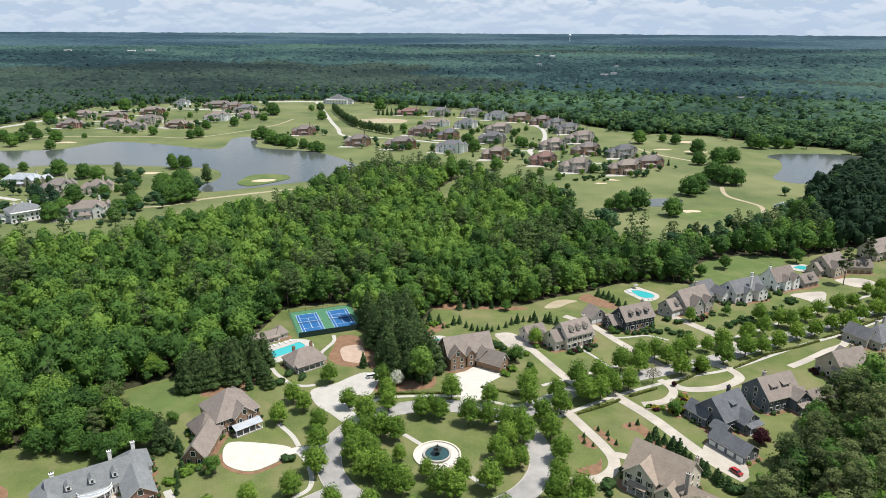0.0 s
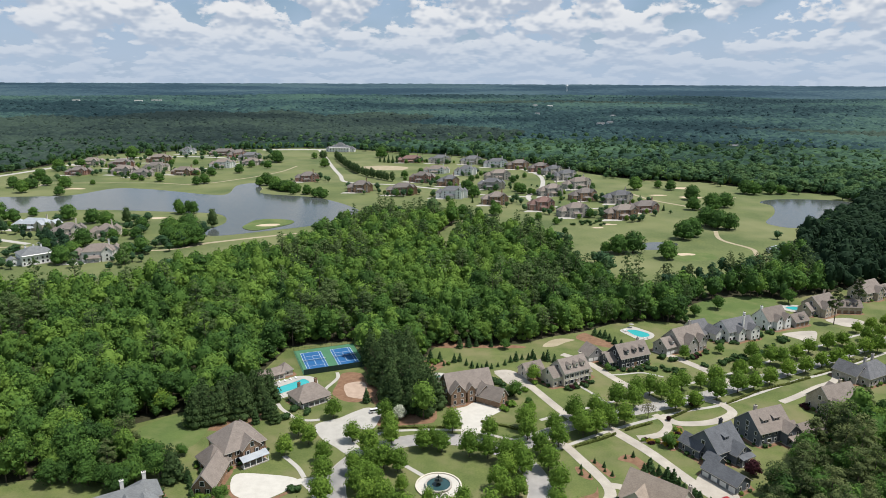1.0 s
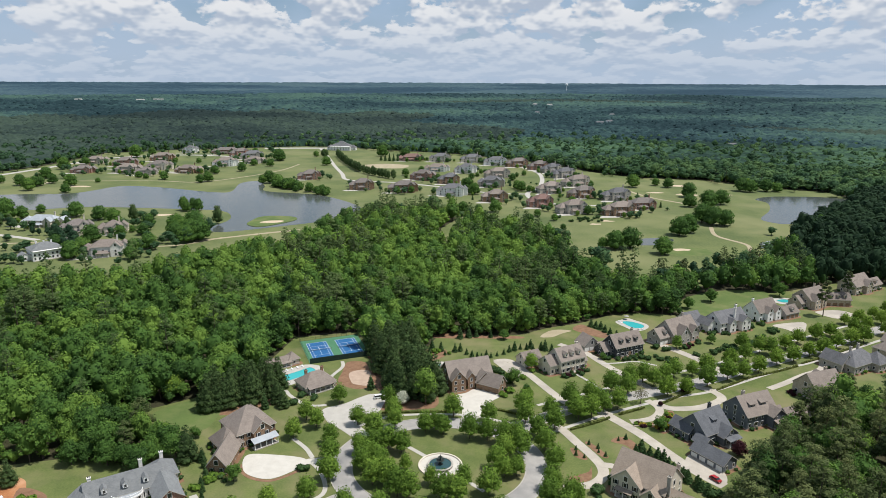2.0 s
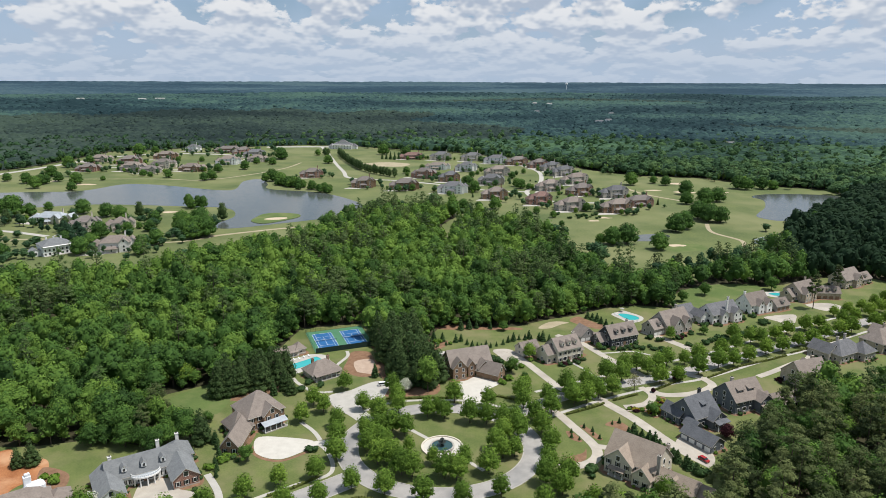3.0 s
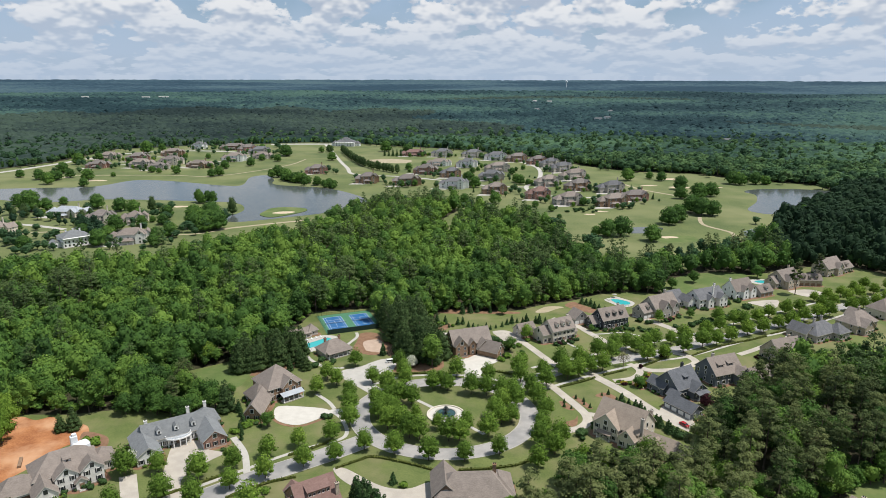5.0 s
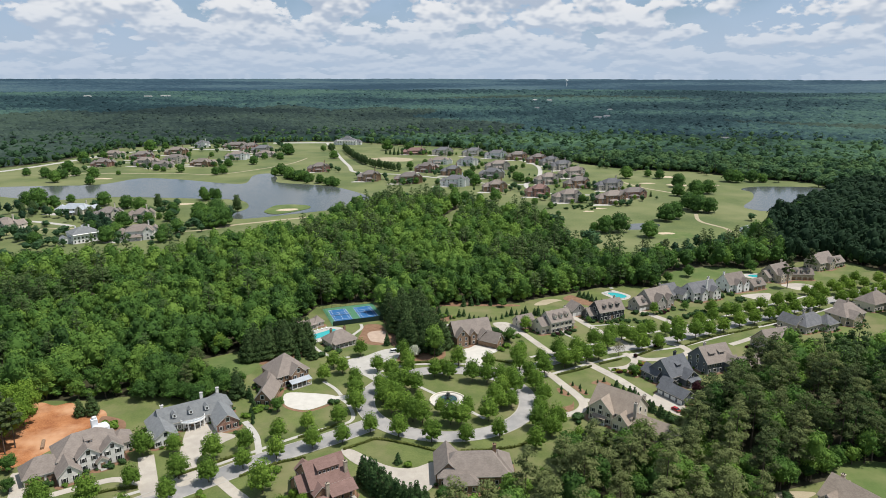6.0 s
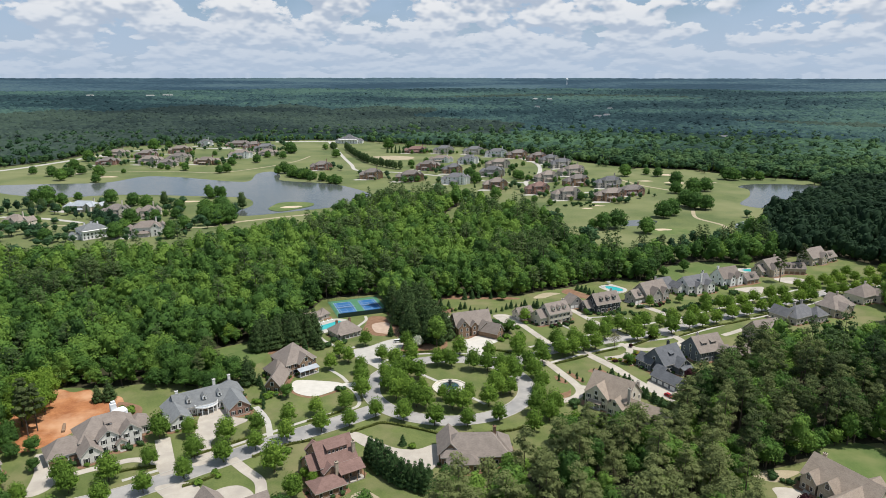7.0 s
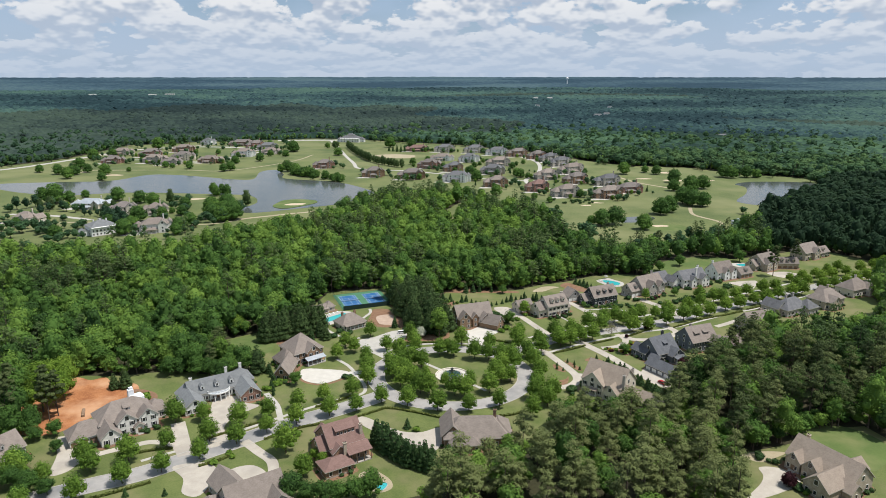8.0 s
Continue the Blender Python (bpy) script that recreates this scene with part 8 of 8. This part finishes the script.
shrubs("green", [(-65, 58), (-58, 56), (-75, 60), (-73, 54), (-68, 51), (-60, 53.5), (-30, 60), (-26, 62)], 1.6, 30, 1.5)
shrubs("light", [(-8, 108), (-3, 110), (2, 108)], 2.5, 8, 1.5)
shrubs("green", [(118, 118), (124, 116), (146, 126), (158, 140), (166, 140), (186, 152), (194, 156)], 2.0, 30, 1.5)
shrubs("green", [(150, 112), (160, 118), (172, 124), (184, 136), (196, 144)], 3.0, 30, 1.6)
shrubs("purple", [(166, 62), (172, 52), (116, 66), (176, 78)], 1.6, 8, 1.4)
shrubs("light", [(-20, -57), (-17, -56), (-3, -50), (-58, -66), (-66, -58), (-88, -74), (-94, -80), (-100, -88)], 1.5, 18, 1.4)
shrubs("green", [(120, -76), (124, -78), (126, -96), (112, -72)], 2.0, 12, 1.6)
shrubs("green", [(140, 470), (150, 478), (160, 470), (130, 490), (170, 480)], 8, 20, 2.0)


# the shrubs of the gardens south of the boulevard stand singly, those beyond in one planting
SHRUB_PLACES.sort()
for y, x, kind, s in SHRUB_PLACES[:285]:
    ob = new("shrub", SHRUBS[kind])
    ob.matrix_world = pose(x, y, 0.03, 0, 0, random.uniform(0, 360)) @ Matrix.Diagonal((s, s, s, 1))
    tagged(ob, shrub_words[kind], "shrub", "garden shrubs")
names = ["green", "light", "purple", "yellow"]
beyond = np.array([(names.index(kind), x, y, 0.03, s, s, random.uniform(0, 6.28), 0.25) for y, x, kind, s in SHRUB_PLACES[285:]])
tagged(new("garden_planting", forest_mesh("garden_planting", [(shrub_kind(400 + i), i) for i in range(4)], [CEDAR, STREET_LEAF, PURPLE, YELLOW, BARK], beyond)), "rounded shrubs in beds round the boulevard houses", "shrubs", kind="stuff")

# more trees between the village houses
rng = np.random.default_rng(77)
spots = []
for hx, hy, _ in YARDS:
    for _ in range(9 if hx < -300 and hy > 700 else 6):
        a, r = rng.uniform(0, 6.28), rng.uniform(17, 34)
        x, y = hx + r * math.cos(a), hy + 4 + 0.9 * r * math.sin(a)
        if all(math.hypot(x - ox, y - oy - 4) > 16.5 for ox, oy, _ in YARDS) and not paved(x, y, 2.5) and not bool(inside(LAKE_W, np.array([x]), np.array([y]))[0]):
            s = rng.uniform(0.35, 0.75)
            spots.append((rng.integers(0, 5), x, y, 0.0, s * 1.2, s * rng.uniform(0.7, 0.95), rng.uniform(0, 6.28), rng.uniform(0.05, 0.5)))
# clumps of trees where the fairways meet the woods
gx, gy = np.meshgrid(np.arange(-760, 520, 12.5), np.arange(225, 1340, 12.5))
gx, gy = gx.ravel() + rng.uniform(-5, 5, gx.size), gy.ravel() + rng.uniform(-5, 5, gx.size)
keep = inside(GOLF, gx, gy)
for a in range(0, 360, 60):
    for water_line in (LAKE_W, LAKE_E):
        keep &= ~inside(water_line, gx + 9 * math.cos(radians(a)), gy + 9 * math.sin(radians(a)))
edge = np.zeros(len(gx), bool)
for a in range(0, 360, 45):
    edge |= ~inside(GOLF, gx + 24 * math.cos(radians(a)), gy + 24 * math.sin(radians(a)))
clump = smooth_noise(gx, gy, 85, 21)
keep &= edge & (rng.random(len(gx)) < np.where(clump > 0.45, 0.5, 0.08))
for x, y in zip(gx[keep], gy[keep]):
    if all(math.hypot(x - ox, (y - oy + 8) * 0.8) > 19 for ox, oy, _ in YARDS) and math.hypot(x + 330, y - 292) > 26 and not paved(x, y, 3):
        s = rng.uniform(0.65, 1.15)
        spots.append((rng.integers(0, 5), x, y, 0.0, s * 1.2, s * rng.uniform(0.65, 0.85), rng.uniform(0, 6.28), rng.uniform(0.05, 0.5)))
# the leafy grounds of the lakeside estate and the slopes behind the western houses
for x0, x1, y0, y1, count, size in ((-490, -225, 268, 472, 60, 0.75), (-640, -330, 980, 1190, 60, 0.8), (-640, -540, 760, 960, 16, 0.7), (60, 215, 520, 760, 26, 0.55)):
    for _ in range(count):
        x, y = rng.uniform(x0, x1), rng.uniform(y0, y1)
        if bool(inside(GOLF, np.array([x]), np.array([y]))[0]) and all(math.hypot(x - ox, y - oy) > 22 for ox, oy, _ in YARDS) and math.hypot(x + 329, y - 300) > 26 and not paved(x, y, 3) and not bool(inside(LAKE_W, np.array([x]), np.array([y - 8]))[0]):
            s = size * rng.uniform(0.55, 1.2)
            spots.append((rng.integers(0, 5), x, y, 0.0, s * 1.2, s * rng.uniform(0.6, 0.85), rng.uniform(0, 6.28), rng.uniform(0.0, 0.5)))
# dark evergreens and broad trees round the estate houses
for x, y, s in ((-371, 390, 0.5), (-379, 390, 0.45), (-385, 390, 0.5), (-362, 384, 0.6), (-357, 378, 0.7), (-350, 370, 0.75), (-344, 362, 0.75), (-338, 354, 0.8), (-331, 343, 0.75), (-324, 334, 0.75), (-312, 322, 0.8), (-306, 312, 0.8), (-350, 386, 0.6), (-342, 376, 0.7), (-334, 366, 0.7), (-326, 352, 0.75),
                (-318, 340, 0.7), (-437, 416, 0.55), (-422, 416, 0.6), (-433, 394, 0.6), (-470, 430, 0.8), (-478, 425, 0.9), (-466, 440, 0.8)):
    spots.append((rng.integers(0, 5), x, y, 0.0, s * 1.2, s * rng.uniform(0.95, 1.15), rng.uniform(0, 6.28), rng.uniform(-0.2, 0.0)))
for x, y, s in ((-297, 312, 0.75), (-290, 315, 0.5), (-286, 309, 0.4), (-259, 344, 0.55), (-248, 337, 0.6), (-243, 312, 0.5), (-258, 312, 0.45), (-250, 312, 0.5), (-266, 311, 0.4), (-242, 359, 0.8), (-241, 383, 0.9), (-230, 363, 0.9), (-230, 379, 1.0), (-226, 388, 0.9), (-224, 405, 0.9), (-286, 400, 0.5), (-309, 432, 0.7),
                (-295, 432, 0.8), (-251, 359, 0.6), (-372, 298, 0.8), (-371, 304, 0.7), (-383, 310, 0.9), (-374, 331, 0.5), (-394, 338, 0.6), (-387, 338, 0.5), (-396, 320, 0.8), (-404, 312, 0.9), (-362, 300, 0.5), (-350, 292, 0.6), (-342, 290, 0.6), (-334, 288, 0.5), (-410, 330, 0.7), (-424, 325, 0.8)):
    spots.append((rng.integers(0, 5), x, y, 0.0, s * 1.25, s * rng.uniform(0.75, 0.95), rng.uniform(0, 6.28), rng.uniform(-0.05, 0.3)))
# mixed trees between the boulevard gardens and the fairway
for hx, hy in ((160, 251), (169, 254), (175, 254), (183, 260), (193, 269), (203, 279), (213, 289), (220, 286), (228, 286), (235, 286), (243, 289), (251, 293), (260, 298), (277, 311)):
    for back in (0, 11, 22, 33):
        x, y = hx + rng.uniform(-5, 5), hy - back - rng.uniform(0, 7)
        if bool(inside(GOLF, np.array([x]), np.array([y]))[0]) and not paved(x, y, 2.5):
            s = rng.uniform(0.7, 1.0)
            spots.append((rng.integers(0, 8), x, y, 0.0, s, s * rng.uniform(0.75, 0.95), rng.uniform(0, 6.28), rng.uniform(-0.1, 0.25)))
spots = np.array(spots)
tagged(new("village_trees", forest_mesh("village_trees", kinds_at(6), [HAZED_LEAF, PINE, BARK], spots)), "leafy trees between the village houses and fairways", "trees", kind="stuff")

# ---- cars ----
def car(x, y, rot, paint, label, length=4.9, van=False):
    root = new("car")
    root.matrix_world = pose(x, y, 0.10, 0, 0, rot)
    tagged(root, label, "car")
    top = 1.85 if van else 1.5
    bm = add_box(bmesh.new(), 0, 0, 0.3, length, 1.9, 0.75, 0, 0.12)
    part("body", bm, paint, root)
    bm = bmesh.new()
    lo, hi = (-length * 0.46, length * 0.2) if van else (-length * 0.36, length * 0.2)
    vs = [bm.verts.new(p) for p in ((lo, -0.9, 1.0), (hi + 0.5, -0.9, 1.0), (hi + 0.5, 0.9, 1.0), (lo, 0.9, 1.0), (lo + 0.25, -0.75, top), (hi - 0.2, -0.75, top), (hi - 0.2, 0.75, top), (lo + 0.25, 0.75, top))]
    for q in ((3, 2, 1, 0), (4, 5, 6, 7), (0, 1, 5, 4), (1, 2, 6, 5), (2, 3, 7, 6), (3, 0, 4, 7)):
        bm.faces.new([vs[i] for i in q])
    part("cabin_glass", bm, GLASS, root)
    part("roof", add_box(bmesh.new(), (lo + hi) / 2, 0, top - 0.02, hi - lo - 0.3, 1.56, 0.08, 0, 0.03), paint, root)
    for sx in (-1, 1):
        for sy in (-1, 1):
            bm = bmesh.new()
            bmesh.ops.create_cone(bm, cap_ends=True, segments=16, radius1=0.36, radius2=0.36, depth=0.24, matrix=Matrix.Translation((sx * length * 0.31, sy * 0.86, 0.36)) @ Matrix.Rotation(radians(90), 4, "X"))
            wheel = part("wheel", bm, RUBBER, root)
            bm = bmesh.new()
            bmesh.ops.create_cone(bm, cap_ends=True, segments=12, radius1=0.2, radius2=0.2, depth=0.26, matrix=Matrix.Translation((sx * length * 0.31, sy * 0.86, 0.36)) @ Matrix.Rotation(radians(90), 4, "X"))
            part("rim", bm, STONE, wheel)
    for s in (-1, 1):
        part("headlight", add_box(bmesh.new(), length / 2, s * 0.65, 0.7, 0.08, 0.35, 0.16), WHITE, root)
        part("tail_light", add_box(bmesh.new(), -length / 2, s * 0.7, 0.7, 0.06, 0.25, 0.18), PAINT_RED, root)
    return root


car(-28.5, 56.5, 14, PAINT_WHITE, "white estate car parked on pale concrete", 5.4, True)
car(102.0, -9.5, -62, PAINT_RED, "red car parked on a driveway by conifers", 4.6)

# building work on the clay lot
scaffold = new("chimney_works")
scaffold.matrix_world = pose(-141.5, -41, 0, 0, 0, 38)
tagged(scaffold, "white-wrapped chimney under construction behind a manor", "chimney")
part("wrapped_chimney", add_box(add_box(bmesh.new(), 0, 0, 0, 2.4, 2.0, 12.4, 0, 0.1), 0.2, 0, 12.4, 1.6, 1.3, 0.9, 8, 0.06), TARP, scaffold)
part("wrap_skirt", add_box(bmesh.new(), 1.8, -1.0, 0, 6.4, 4.2, 9.8, 6, 0.9), TARP, scaffold)
tagged(link("timber_wall", add_box(bmesh.new(), -164, -40, 0, 1.2, 7, 1.0, 25, 0.05), TIMBER), "low timber retaining wall on bare clay", "wall", kind="structure")
